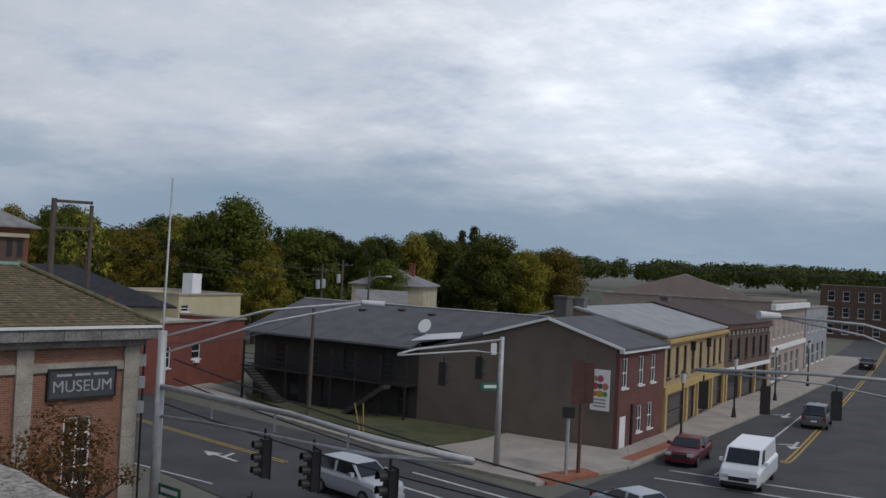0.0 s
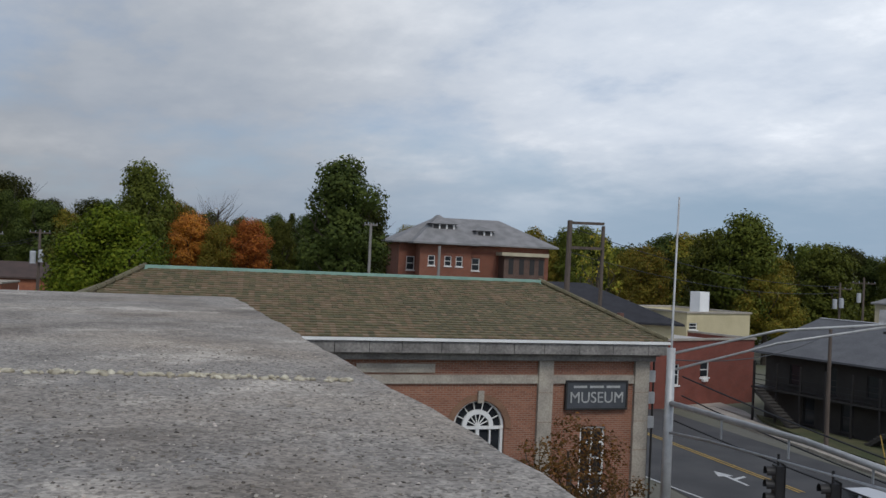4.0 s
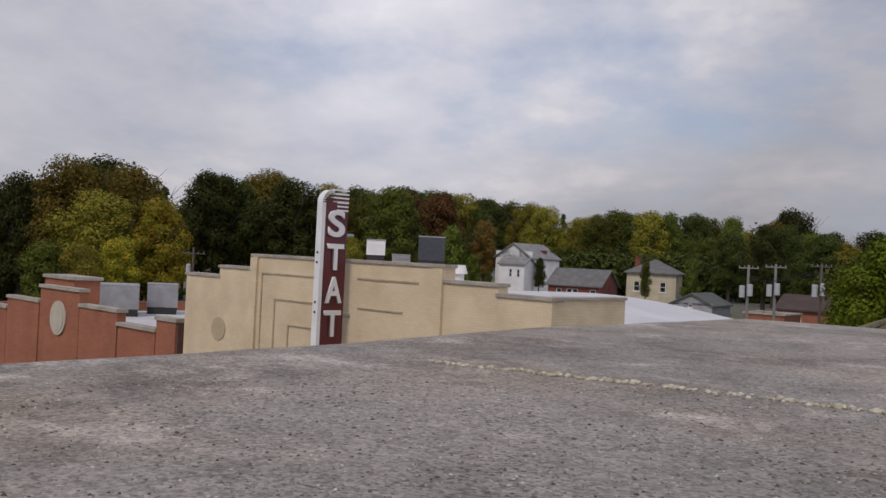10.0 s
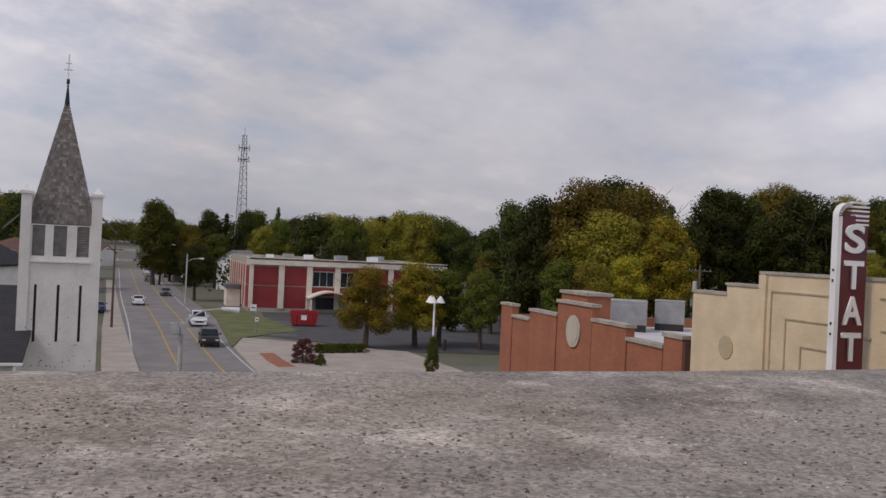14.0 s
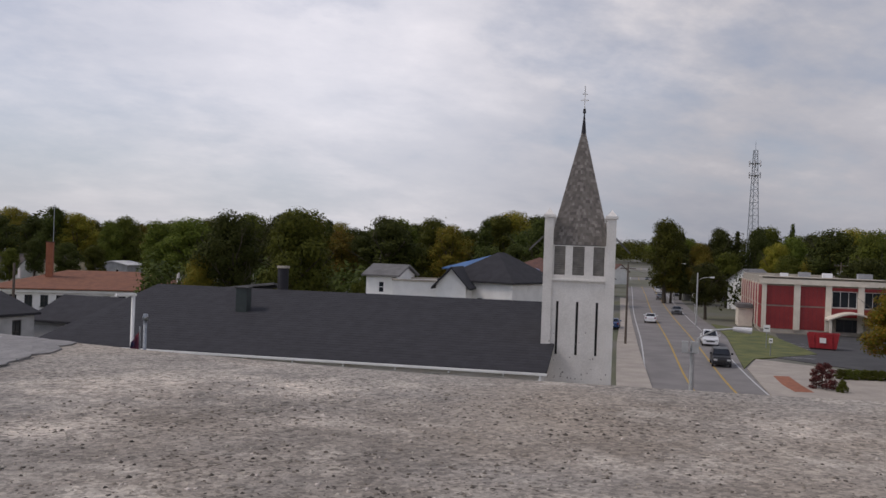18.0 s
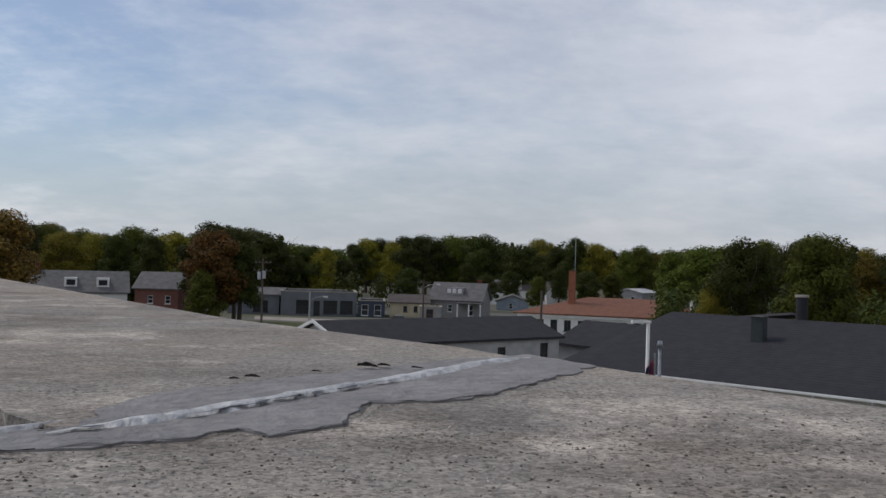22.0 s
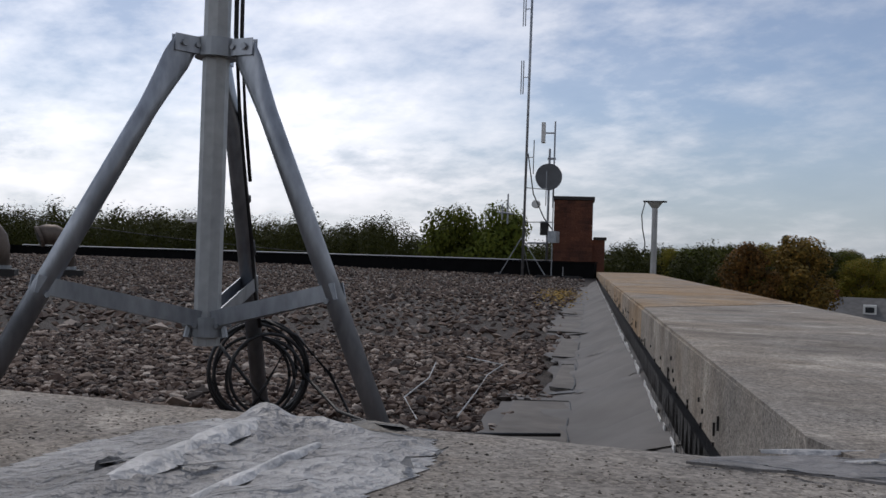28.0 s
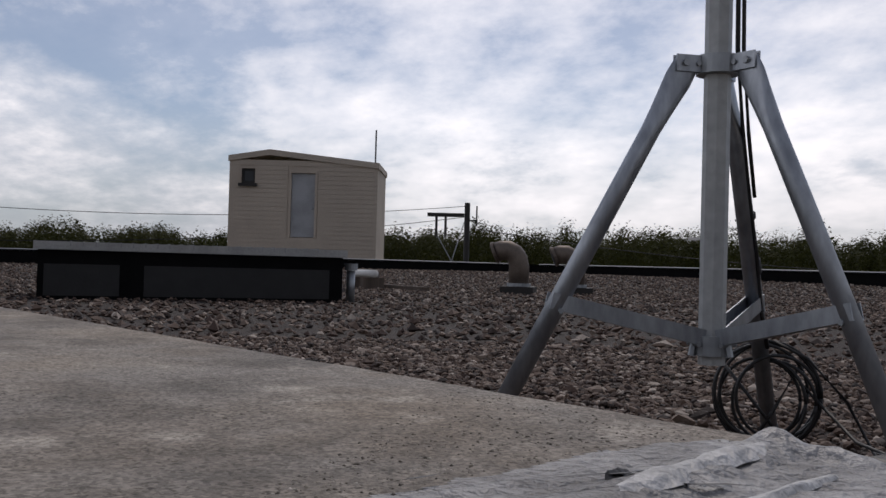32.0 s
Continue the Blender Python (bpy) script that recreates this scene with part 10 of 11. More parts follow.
MIXED = ["oak_d", "oak_g", "maple_g", "maple_o", "tall_d", "tall_g", "oak_o", "oak_d", "oak_g", "oak_d", "tall_g", "conifer", "tall_d", "tall_o"]
az = 353.0
while az < 558:
    north = 382 < az < 462
    d = rnd.uniform(118, 150) if north else rnd.uniform(175, 235)
    if 350 < az < 378:
        d = rnd.uniform(135, 175)
    if 512 < az < 532:
        d = rnd.uniform(240, 300)
    e = skyline(az)
    key = rnd.choice(MIXED)
    if 416 < az < 437:
        d = rnd.uniform(168, 195)
    keep_clear = 482.2 < az < 486.5
    if not keep_clear:
        plant(key, az % 360, d, e + 0.08 - 0.55 * rnd.random() ** 2.2 * e, wide=rnd.uniform(0.75, 1.15) * (1.28 if az > 486 else 1.0), seed=rnd.randrange(99))
        if rnd.random() < 0.2:
            plant(rnd.choice(MIXED), (az + rnd.uniform(-0.7, 0.7)) % 360, d * rnd.uniform(1.12, 1.3), e * rnd.uniform(0.85, 1.05), wide=rnd.uniform(0.8, 1.15), seed=rnd.randrange(99))
        if rnd.random() < 0.22 and e > 1.3 and not 512 < az < 552:
            plant(rnd.choice(MIXED), (az + rnd.uniform(-0.7, 0.7)) % 360, d * rnd.uniform(0.82, 0.95), e * 0.35 - 0.4, wide=rnd.uniform(1.0, 1.3), seed=rnd.randrange(99))
    step = 1.05 if north else 0.95
    az += step * rnd.uniform(0.75, 1.25)


def far_wood(name, a0, a1, d0, d1, el, n, size, seed, material, label, crown=0.3, per=5):
    """A distant wood: uneven mounds of leaf sprays."""
    r = np.random.RandomState(seed)
    k = int((a1 - a0) * per)
    lobes = []
    for i in range(k):
        a, d = r.uniform(a0, a1), r.uniform(d0, d1)
        if 121.9 < a < 126.2 and d < 440:
            continue
        p = pol(a, d)
        top = 10.5 + d * math.tan(radians(el(a) * r.uniform(0.68, 1.04)))
        g = gz(p.x, p.y)
        h = max(top - g, 3.0)
        w = d * 0.013 * r.uniform(0.7, 1.4)
        lobes.append(((p.x, p.y, top - h * crown), (w, w, h * crown)))
    ob = new(name, leaf_cloud(seed, lobes, n, size, material, name))
    return tagged(ob, label, "trees", kind="stuff")


far_wood("distant_wood", 330, 357, 420, 700, lambda a: 1.0, 50000, 1.0, 31, DEEP, "distant wooded hills beyond the town")
far_wood("distant_wood", 193, 268, 170, 300, lambda a: 1.4 + 1.3 * smooth(206, 216, a) + 0.3 * math.sin(a * 1.3) - 1.1 * smooth(238, 248, a) + 0.3 * smooth(250, 262, a), 300000, 0.36, 32, DEEP, "belt of green woodland beyond the roof", 0.36, 5)
far_wood("distant_wood", 188, 262, 330, 420, lambda a: 1.3 + 0.95 * smooth(208, 218, a) - 0.5 * smooth(238, 250, a) + 0.2 * math.sin(a * 0.9), 150000, 0.62, 44, DEEP, "wooded ridge beyond the roof", 0.4, 5)
far_wood("distant_wood", 268, 330, 250, 420, lambda a: 1.2, 9000, 1.5, 33, DEEP, "woodland on the hidden side of the town")
far_wood("distant_wood", -6, 196, 300, 430, lambda a: 0.82 * skyline(a if a > 190 else a + 360) if (a < 119 or a > 125.5) else -1.0, 150000, 0.75, 34, DEEP, "dark woodland behind the houses")
far_wood("roadside_wood", 118, 128, 620, 760, lambda a: 0.9, 16000, 0.9, 35, GREEN, "trees closing the far end of the street", 0.45)
far_wood("shrubbery", 53.5, 68.5, 158, 166, lambda a: 0.9, 26000, 0.42, 40, DEEP, "dense undergrowth below the wooded slope", 0.55)
far_wood("shrubbery", 73.5, 80, 158, 166, lambda a: 1.2, 12000, 0.42, 41, DEEP, "dense undergrowth below the wooded slope", 0.55)
far_wood("shrubbery", 34, 53.5, 112, 117, lambda a: 0.4, 18000, 0.34, 42, DEEP, "dense undergrowth behind the autumn maples", 0.5)
far_wood("shrubbery", 126, 178, 335, 350, lambda a: 0.55, 60000, 0.6, 43, DEEP, "dark undergrowth between the far trees", 0.6)
far_wood("shrubbery", 0, 16, 126, 170, lambda a: -1.3, 9000, 0.4, 36, GREEN, "low shrubs and young trees among the houses", 0.5)
far_wood("shrubbery", 138, 152, 118, 150, lambda a: -1.3, 9000, 0.4, 37, DEEP, "low shrubs below the street trees", 0.5)
far_wood("shrubbery", 167, 195, 178, 205, lambda a: -1.0, 17000, 0.45, 39, DEEP, "low shrubs behind the small houses", 0.55)
far_wood("shrubbery", 106, 118.5, 180, 240, lambda a: -0.9, 8000, 0.45, 38, DEEP, "low shrubs beside the far street", 0.5)

# ---- houses among the trees ----


def bearing_house(name, label, az_l, az_r, d_l, d_r, depth, h, roof, rh, wall, cover, wins=None, **kw):
    a, b = pol(az_l, d_l), pol(az_r, d_r)
    g = min(gz(a.x, a.y), gz(b.x, b.y))
    m_, w_ = front(a.xy, b.xy, g)
    return house(name, label, m_, w_, depth, h - g, roof, rh, wall, cover, {0: [(f * w_, z - g if z > 3 else z, ww, hh) for f, z, ww, hh in (wins or [])]}, **kw), w_


PLUM = brick_mat("plum_brick", (0.21, 0.075, 0.05), (0.16, 0.06, 0.045), (0.2, 0.14, 0.11))
OLD_SLATE = mat("old_slate", (0.27, 0.26, 0.255), (0.19, 0.185, 0.18), 1.0, 0.8, 0.3)
MANSION_BRICK = brick_mat("mansion_brick", (0.25, 0.082, 0.045), (0.19, 0.062, 0.036), (0.2, 0.13, 0.095))
ob, w = bearing_house("mansion", "large red brick house with a grey slate hip roof and dormers", 32.6, 23.6, 104, 108, 9.5, 12.2, "hip", 3.1, MANSION_BRICK, OLD_SLATE, [(0.05, 9.2, 0.9, 1.5), (0.48, 9.4, 0.9, 1.4), (0.9, 9.4, 0.9, 1.4)], over=0.9)
hz = 12.2 - ob.location.z
# projecting bay with its own hip roof
bay_m = Matrix.Translation((w * 0.11, -2.6, 0))
bw_ = w * 0.33
bm = holed_wall(bm_new(), bw_, hz, [(x, x + 0.75, hz - 2.4, hz - 1.3) for x in (bw_ * 0.16, bw_ * 0.48, bw_ * 0.7)], 0.25, bay_m, -1.0)
part("bay_wall", bm, MANSION_BRICK, ob)
for x in (bw_ * 0.16, bw_ * 0.48, bw_ * 0.7):
    window(ob, bay_m, x, x + 0.75, hz - 2.4, hz - 1.3, None, (0, 1))
part("bay_side", boxes((w * 0.11, w * 0.11 + 0.25, -2.347, -0.003, -1, hz), (w * 0.11 + bw_ - 0.25, w * 0.11 + bw_, -2.347, -0.003, -1, hz)), MANSION_BRICK, ob)
bm = bm_new()
x0, x1, xm = w * 0.11 - 0.9, w * 0.11 + bw_ + 0.9, w * 0.11 + bw_ * 0.5
v = [bm.verts.new(p) for p in ((x0, -3.5, hz + 0.1), (x1, -3.5, hz + 0.1), (x1, 4.0, hz + 0.1), (x0, 4.0, hz + 0.1), (xm, 1.8, hz + 3.3), (xm, 4.0, hz + 3.3), (x0, -3.5, hz - 0.08), (x1, -3.5, hz - 0.08), (x1, 4.0, hz - 0.08), (x0, 4.0, hz - 0.08))]
for f in ((0, 1, 4), (1, 2, 5, 4), (3, 0, 4, 5), (2, 3, 5), (6, 7, 1, 0), (7, 8, 2, 1), (9, 6, 0, 3), (9, 8, 7, 6)):
    bm.faces.new([v[i] for i in f])
part("bay_roof", bm, OLD_SLATE, ob)


def wide_dormer(x, y, z, width, n, depth=2.8):
    """A low dormer with a hipped lid and a row of windows."""
    dm_ = part("dormer", boxes((x, x + width, y, y + depth, z, z + 0.95)), OLD_SLATE, ob)
    bm_ = bm_new()
    q = [bm_.verts.new(p) for p in ((x - 0.3, y - 0.3, z + 0.953), (x + width + 0.3, y - 0.3, z + 0.953), (x + width + 0.3, y + depth, z + 0.953), (x - 0.3, y + depth, z + 0.953), (x + width * 0.5, y + 1.0, z + 1.5), (x + width * 0.5, y + depth, z + 1.5))]
    for f in ((0, 1, 4), (1, 2, 5, 4), (3, 0, 4, 5), (2, 3, 5), (3, 2, 1, 0)):
        bm_.faces.new([q[i] for i in f])
    part("dormer_roof", bm_, OLD_SLATE, dm_)
    step = (width - 0.3) / n
    for k in range(n):
        part("dormer_window", boxes((x + 0.2 + k * step, x + 0.2 + (k + 0.72) * step, y - 0.03, y - 0.003, z + 0.3, z + 0.85)), DARK, dm_)
        part("dormer_post", boxes((x + 0.2 + (k + 0.76) * step, x + 0.2 + (k + 0.96) * step, y - 0.04, y - 0.003, z + 0.25, z + 0.9)), WHITE, dm_)


wide_dormer(xm - 1.35, -0.9, hz + 1.25, 2.7, 3)
wide_dormer(w * 0.52, 1.1, hz + 0.75, 1.9, 2)
# brown porch with a pale cornice
part("porch_block", boxes((w * 0.66, w * 0.93, -2.4, -0.003, -1, hz - 1.0)), BROWN_BRICK, ob)
part("porch_roof", boxes((w * 0.64, w * 0.95, -2.8, -0.006, hz - 0.997, hz - 0.62)), CREAM, ob)
for f in (0.69, 0.76, 0.83, 0.89):
    part("porch_opening", boxes((w * f, w * f + 0.55, -2.43, -2.403, hz - 3.0, hz - 1.3)), DARK, ob)
bearing_house("victorian_house", "white clapboard house with a grey gable roof and a brick chimney", 71.5, 69.36, 156.5, 151.4, 7, 10.9, "gable_y", 2.2, WHITE, OLD_SLATE, [(0.25, 9.0, 0.7, 1.3), (0.62, 9.0, 0.7, 1.3), (0.4, 11.35, 0.45, 0.6), (0.52, 11.35, 0.45, 0.6)], over=0.3, chimney=(6.3, 4.6, 6.6))
bearing_house("white_annexe", "white lower wing of the clapboard house", 71.3, 69.75, 147, 145, 3.5, 9.85, "gable", 0.9, WHITE, OLD_SLATE, [(0.4, 7.9, 0.5, 1.2), (0.7, 7.9, 0.5, 1.2)], over=0.25)
bearing_house("ranch_house", "red brick house with a grey brown shingle roof and white windows", 68.3, 65.2, 119.5, 117.3, 7, 7.75, "gable", 1.9, BRICK_RED, SLATE_ROOF, [(0.16, 6.2, 0.7, 1.1), (0.36, 6.2, 0.7, 1.1), (0.47, 6.2, 0.7, 1.1), (0.8, 6.2, 0.8, 1.1)], over=0.3)
bearing_house("hip_roof_house", "cream house with a dark hip roof and chimneys", 63.7, 60.85, 136, 135, 7, 9.5, "hip", 2.1, CREAM, SLATE_ROOF, [(0.15, 7.0, 0.8, 1.4), (0.68, 7.0, 0.8, 1.4)], chimney=(1.0, 3, 6.2))
bearing_house("green_garage", "grey garage with a green grey gable roof", 61.1, 58.75, 106, 104.8, 8, 6.6, "gable_y", 1.15, GREY, mat("green_shingle", (0.115, 0.125, 0.11), None, 1, 0.9, 0.3), [(0.42, 6.35, 0.5, 0.5)], over=0.25)
bearing_house("orange_brick_house", "orange brick house with a brown shingle roof", 55.2, 52.4, 96, 95, 7, 7.1, "gable", 1.25, BRICK_ORANGE, BROWN_TILE, [(0.3, 5.4, 0.8, 1.0)], over=0.3)
bearing_house("low_brick_store", "low pinkish brick store with a flat roof", 57.0, 54.8, 86, 85, 5, 6.9, "flat", 1, BRICK_ORANGE, MEMBRANE, category="building")
bearing_house("flat_white_shop", "long pale building behind the trees", 46.5, 39.0, 74, 80, 8, 8.6, "flat", 1, GREY, MEMBRANE)
bearing_house("cream_house", "cream two-storey house with a hip roof", 5.4, 1.1, 120, 118, 10, 7.6, "hip", 2.2, CREAM, OLD_SLATE, [(0.1, 3.4, 0.9, 1.6), (0.55, 3.4, 0.9, 1.6), (0.75, 3.4, 0.9, 1.6), (0.9, 3.4, 0.9, 1.6)], chimney=(6.6, 5, 10.4))
bearing_house("cream_porch_house", "cream porch wing with a grey roof", 5.0, 2.2, 112, 112, 6, 5.0, "gable", 2.0, CREAM, OLD_SLATE)
bearing_house("green_slope_barn", "long low building with a grey green roof", 355.3, 349.0, 150, 150, 16, 3.5, "gable", 3.6, GREY, mat("mossy_roof", (0.12, 0.13, 0.09), None, 0.6, 0.9, 0.2))
bearing_house("white_gable_house", "white house with a dark hip roof and front gable", 134.6, 130.4, 92, 88, 9, 7.3, "hip", 2.9, WHITE, SHINGLE, [(0.1, 4.6, 0.7, 1.3), (0.5, 4.6, 0.7, 1.3), (0.9, 4.6, 0.6, 1.3)])
bearing_house("white_porch_house", "white flat-roofed porch wing", 137.6, 134.5, 90, 90, 7, 7.2, "flat", 1, WHITE, MEMBRANE, [(0.2, 4.6, 0.7, 1.2), (0.7, 4.6, 0.7, 1.2)])
ob, w = bearing_house("white_gabled_porch", "white pedimented gable front", 135.0, 133.2, 87, 86.5, 6, 7.1, "gable_y", 1.5, WHITE, SHINGLE, [(0.7, 4.4, 0.6, 1.3)])
bearing_house("blue_roof_house", "house with a bright blue metal roof", 134.4, 129.8, 112, 110, 9, 8.0, "hip", 1.8, GREY, BLUE, [(0.8, 6.2, 0.8, 1.0)])
bearing_house("small_white_house", "small white two-storey house", 139.2, 137.4, 93, 92, 6, 7.6, "gable", 0.9, WHITE, SLATE_ROOF, [(0.4, 5.9, 0.6, 1.1)])
bearing_house("brown_roof_house", "white house with brown hip roof and dormer", 131.2, 127.3, 128, 126, 9, 7.4, "hip", 2.2, WHITE, BRICK_DARK, [(0.5, 5.5, 0.8, 1.0)])
# grey siding with the shade of the trees around put into its colour
SHADE_GREY = mat("tree_shaded_grey_siding", (0.19, 0.20, 0.215), (0.15, 0.16, 0.17), 0.6, 0.8, 0.1)
CLAP = mat("grey_clapboard", (0.30, 0.295, 0.285), (0.25, 0.245, 0.24), 0.6, 0.85, 0.15)
BROWN_ROOF = mat("brown_shingle", (0.105, 0.085, 0.075), (0.075, 0.06, 0.055), 0.8, 0.9, 0.3)
bearing_house("old_garage", "weathered grey garage with a low pitched roof", 177.6, 174.6, 170, 168, 10, 3.4, "gable", 1.0, SHADE_GREY, SLATE_ROOF, [(0.5, 0.4, 2.6, 2.0)], category="garage", frame_mat=DARK)
bearing_house("grey_showroom", "blue grey flat-roofed shop with large dark windows", 174.5, 170.0, 167, 167, 12, 4.1, "flat", 1, SHADE_GREY, MEMBRANE, [(0.2, 0.4, 2.4, 2.3), (0.43, 0.1, 1.1, 2.5), (0.56, 0.4, 2.4, 2.3), (0.78, 0.4, 2.2, 2.3)], category="shop", frame_mat=DARK)
bearing_house("dark_shop", "low dark shop with pale posts", 169.9, 168.3, 166, 166, 9, 2.8, "flat", 1, mat("navy_siding", (0.04, 0.055, 0.085), None, 1, 0.7, 0.1), MEMBRANE, [(0.12, 0.3, 1.2, 1.9), (0.6, 0.3, 1.2, 1.9)], category="shop")
bearing_house("cream_shop", "cream stucco shop with a brown pitched roof", 168.0, 165.7, 168, 168, 9, 2.6, "gable", 1.2, CREAM, BROWN_ROOF, [(0.35, 1.0, 0.7, 1.0), (0.62, 1.0, 0.7, 1.0)], category="shop", frame_mat=DARK)
bearing_house("rust_shed", "small shed with a rust red door", 166.2, 164.9, 160, 160, 4, 2.3, "flat", 1, CLAP, BROWN_ROOF, [(0.3, 0.1, 1.2, 1.9)], category="shed", frame_mat=BRICK_RED)
ob, w = bearing_house("gambrel_house", "grey clapboard house with a big roof and a long dormer", 165.6, 162.5, 175, 173, 9, 3.1, "gable", 2.9, CLAP, SLATE_ROOF, [(0.1, 0.9, 0.8, 1.3), (0.35, 0.9, 0.8, 1.3), (0.75, 0.3, 0.9, 1.9)], chimney=(8.3, 5, 6.6))
dm = part("dormer", boxes((w * 0.28, w * 0.62, 1.0, 3.2, 3.75, 5.3)), CLAP, ob)
for k in range(3):
    part("dormer_window", boxes((w * 0.31 + k * 1.0, w * 0.31 + k * 1.0 + 0.7, 0.96, 0.997, 4.3, 5.1)), WHITE, dm)
part("porch_roof", boxes((w * 0.55, w + 0.4, -2.2, -0.003, 2.5, 2.7)), SLATE_ROOF, ob)
for f in (0.58, 0.8, 1.02):
    part("porch_post", boxes((w * f - 0.1, w * f + 0.1, -2.1, -1.9, -0.3, 2.497)), WHITE, ob)
bearing_house("blue_gable_shed", "pale blue grey gabled building", 161.6, 159.7, 203, 203, 10, 1.9, "gable_y", 1.2, mat("pale_blue_siding", (0.33, 0.38, 0.44), None, 0.8, 0.8, 0.1), SLATE_ROOF, [(0.4, 0.3, 0.8, 1.2)])
bearing_house("white_frame_house", "white frame house with a grey pitched roof", 162.0, 160.2, 226, 226, 9, 3.6, "gable", 2.1, WHITE, SLATE_ROOF, [(0.2, 1.2, 0.8, 1.3), (0.6, 1.2, 0.8, 1.3)])
bearing_house("brick_gable_house", "red brick house with a grey gable roof", 182.8, 180.4, 150, 148, 8, 4.9, "gable", 2.2, PLUM, SLATE_ROOF, [(0.3, 2.6, 0.8, 1.2), (0.7, 2.6, 0.8, 1.2)])
ob, w = bearing_house("dormer_house", "white cottage with two dormers in a slate roof", 188.4, 183.2, 150, 150, 9, 4.2, "gable", 2.8, WHITE, SLATE_ROOF, [(0.2, 1.4, 0.9, 1.4), (0.7, 1.4, 0.9, 1.4)], chimney=(1.0, 4.5, 8.0))
for f in (0.35, 0.68):
    dm = part("dormer", boxes((w * f, w * f + 1.8, 0.8, 3.0, 4.7, 6.2)), WHITE, ob)
    part("dormer_window", boxes((w * f + 0.3, w * f + 1.5, 0.76, 0.797, 5.1, 5.9)), GLASS, dm)
for k, (a0, a1, d, h, rh, wl, cv) in enumerate(((161.7, 159.4, 320, 4.4, 1.9, CREAM, OLD_SLATE), (163.1, 162.0, 420, 5.2, 2.4, CLAP, SLATE_ROOF), (157.2, 155.5, 330, 6.0, 3.0, CLAP, SHINGLE), (157.6, 156.3, 240, 3.8, 1.4, CREAM, BROWN_ROOF), (154.6, 153.0, 240, 3.6, 0.8, GREY, MEMBRANE), (160.2, 158.6, 240, 3.4, 2.0, WHITE, BROWN_ROOF), (120.4, 118.6, 236, 3.6, 2.4, GREY, SLATE_ROOF), (118.9, 116.6, 250, 5.2, 3.6, WHITE, SLATE_ROOF), (117.9, 116.2, 205, 5.8, 2.4, WHITE, OLD_SLATE), (125.4, 124.5, 330, 4.4, 2.4, WHITE, BRICK_DARK), (127.0, 125.2, 230, 4.4, 2.4, GREY, SLATE_ROOF))):
    bearing_house("far_house", ("white" if wl is WHITE else "cream" if wl is CREAM else "grey") + " frame house with a pitched roof among trees", a0, a1, d, d * 0.985, 8, h, "gable" if k % 2 else "gable_y", rh, wl, cv, [(0.2, 1.2, 0.9, 1.4), (0.6, 1.2, 0.9, 1.4)], group="far houses")

flat_piece("back_lot", [tuple(pol(a, d).xy) for a, d in ((176, 154), (170, 148), (164, 142), (158, 138), (157, 152), (163, 154), (170, 156), (176, 162))], -0.2, 0.05, WALK, "pale concrete lot in front of the low shops", "car park")
flat_piece("back_lawn", [tuple(pol(a, d).xy) for a, d in ((178, 128), (168, 124), (160, 120), (158, 137), (164, 141), (170, 147), (178, 153))], -0.2, 0.04, GRASS, "green lawn behind the lot", "lawn")

# ---- poles and wires ----


CAN_GREY = mat("transformer_grey", (0.46, 0.47, 0.48), (0.38, 0.39, 0.40), 3, 0.6, 0.05)
PALE_TIMBER = mat("pale_weathered_timber", (0.27, 0.25, 0.225), (0.20, 0.185, 0.17), 6.0, 0.95, 0.3, stretch=(1, 1, 0.1))


def utility_pole(az, d, top_el, label, arms=((0.6, 1.1),), cans=0, lamp_=False, material=None, lean=0.0):
    p = pol(az, d)
    g = gz(p.x, p.y)
    h = 10.5 + d * math.tan(radians(top_el)) - g
    u = thing("utility_pole", Matrix.Translation((p.x, p.y, g)) @ Matrix.Rotation(radians(az), 4, "Z"), label, "utility pole", "utility poles")
    part("pole", tube(bm_new(), (0, 0, -0.5), (lean, 0, h), 0.15, 0.095, 10), material or WOODPOLE, u)
    for dz, half in arms:
        part("cross_arm", boxes((-half, half, -0.05, 0.05, h - dz - 0.05, h - dz + 0.05)), material or WOODPOLE, u)
        for x in (-half * 0.9, -half * 0.4, half * 0.4, half * 0.9):
            part("insulator", tubes(((x, 0, h - dz + 0.053), (x, 0, h - dz + 0.18), 0.035), seg=8), STEEL, u)
    for k in range(cans):
        a, lo = (-0.42, 0.16, 0.0)[k], h - 2.55 + 0.12 * k
        c_ = part("transformer", tube(bm_new(), (a, -0.3, lo), (a, -0.3, lo + 0.86), 0.215, seg=14), CAN_GREY, u, "pale grey transformer can")
        part("lid", tube(bm_new(), (a, -0.3, lo + 0.863), (a, -0.3, lo + 0.93), 0.225, 0.16, 14), CAN_GREY, c_)
        part("bushing", tubes(((a, -0.3, lo + 0.933), (a, -0.3, lo + 1.15), 0.04), seg=8), DARK, c_)
    if lamp_:
        part("lamp_arm", pipe(bm_new(), [(0, 0, h - 1.2), (0.8, -0.2, h - 0.7), (1.8, -0.4, h - 0.6)], 0.04), POLE, u)
        part("luminaire", tube(bm_new(), (1.8, -0.4, h - 0.6), (2.4, -0.5, h - 0.62), 0.1, 0.14, 10), MEMBRANE, u)
    return u


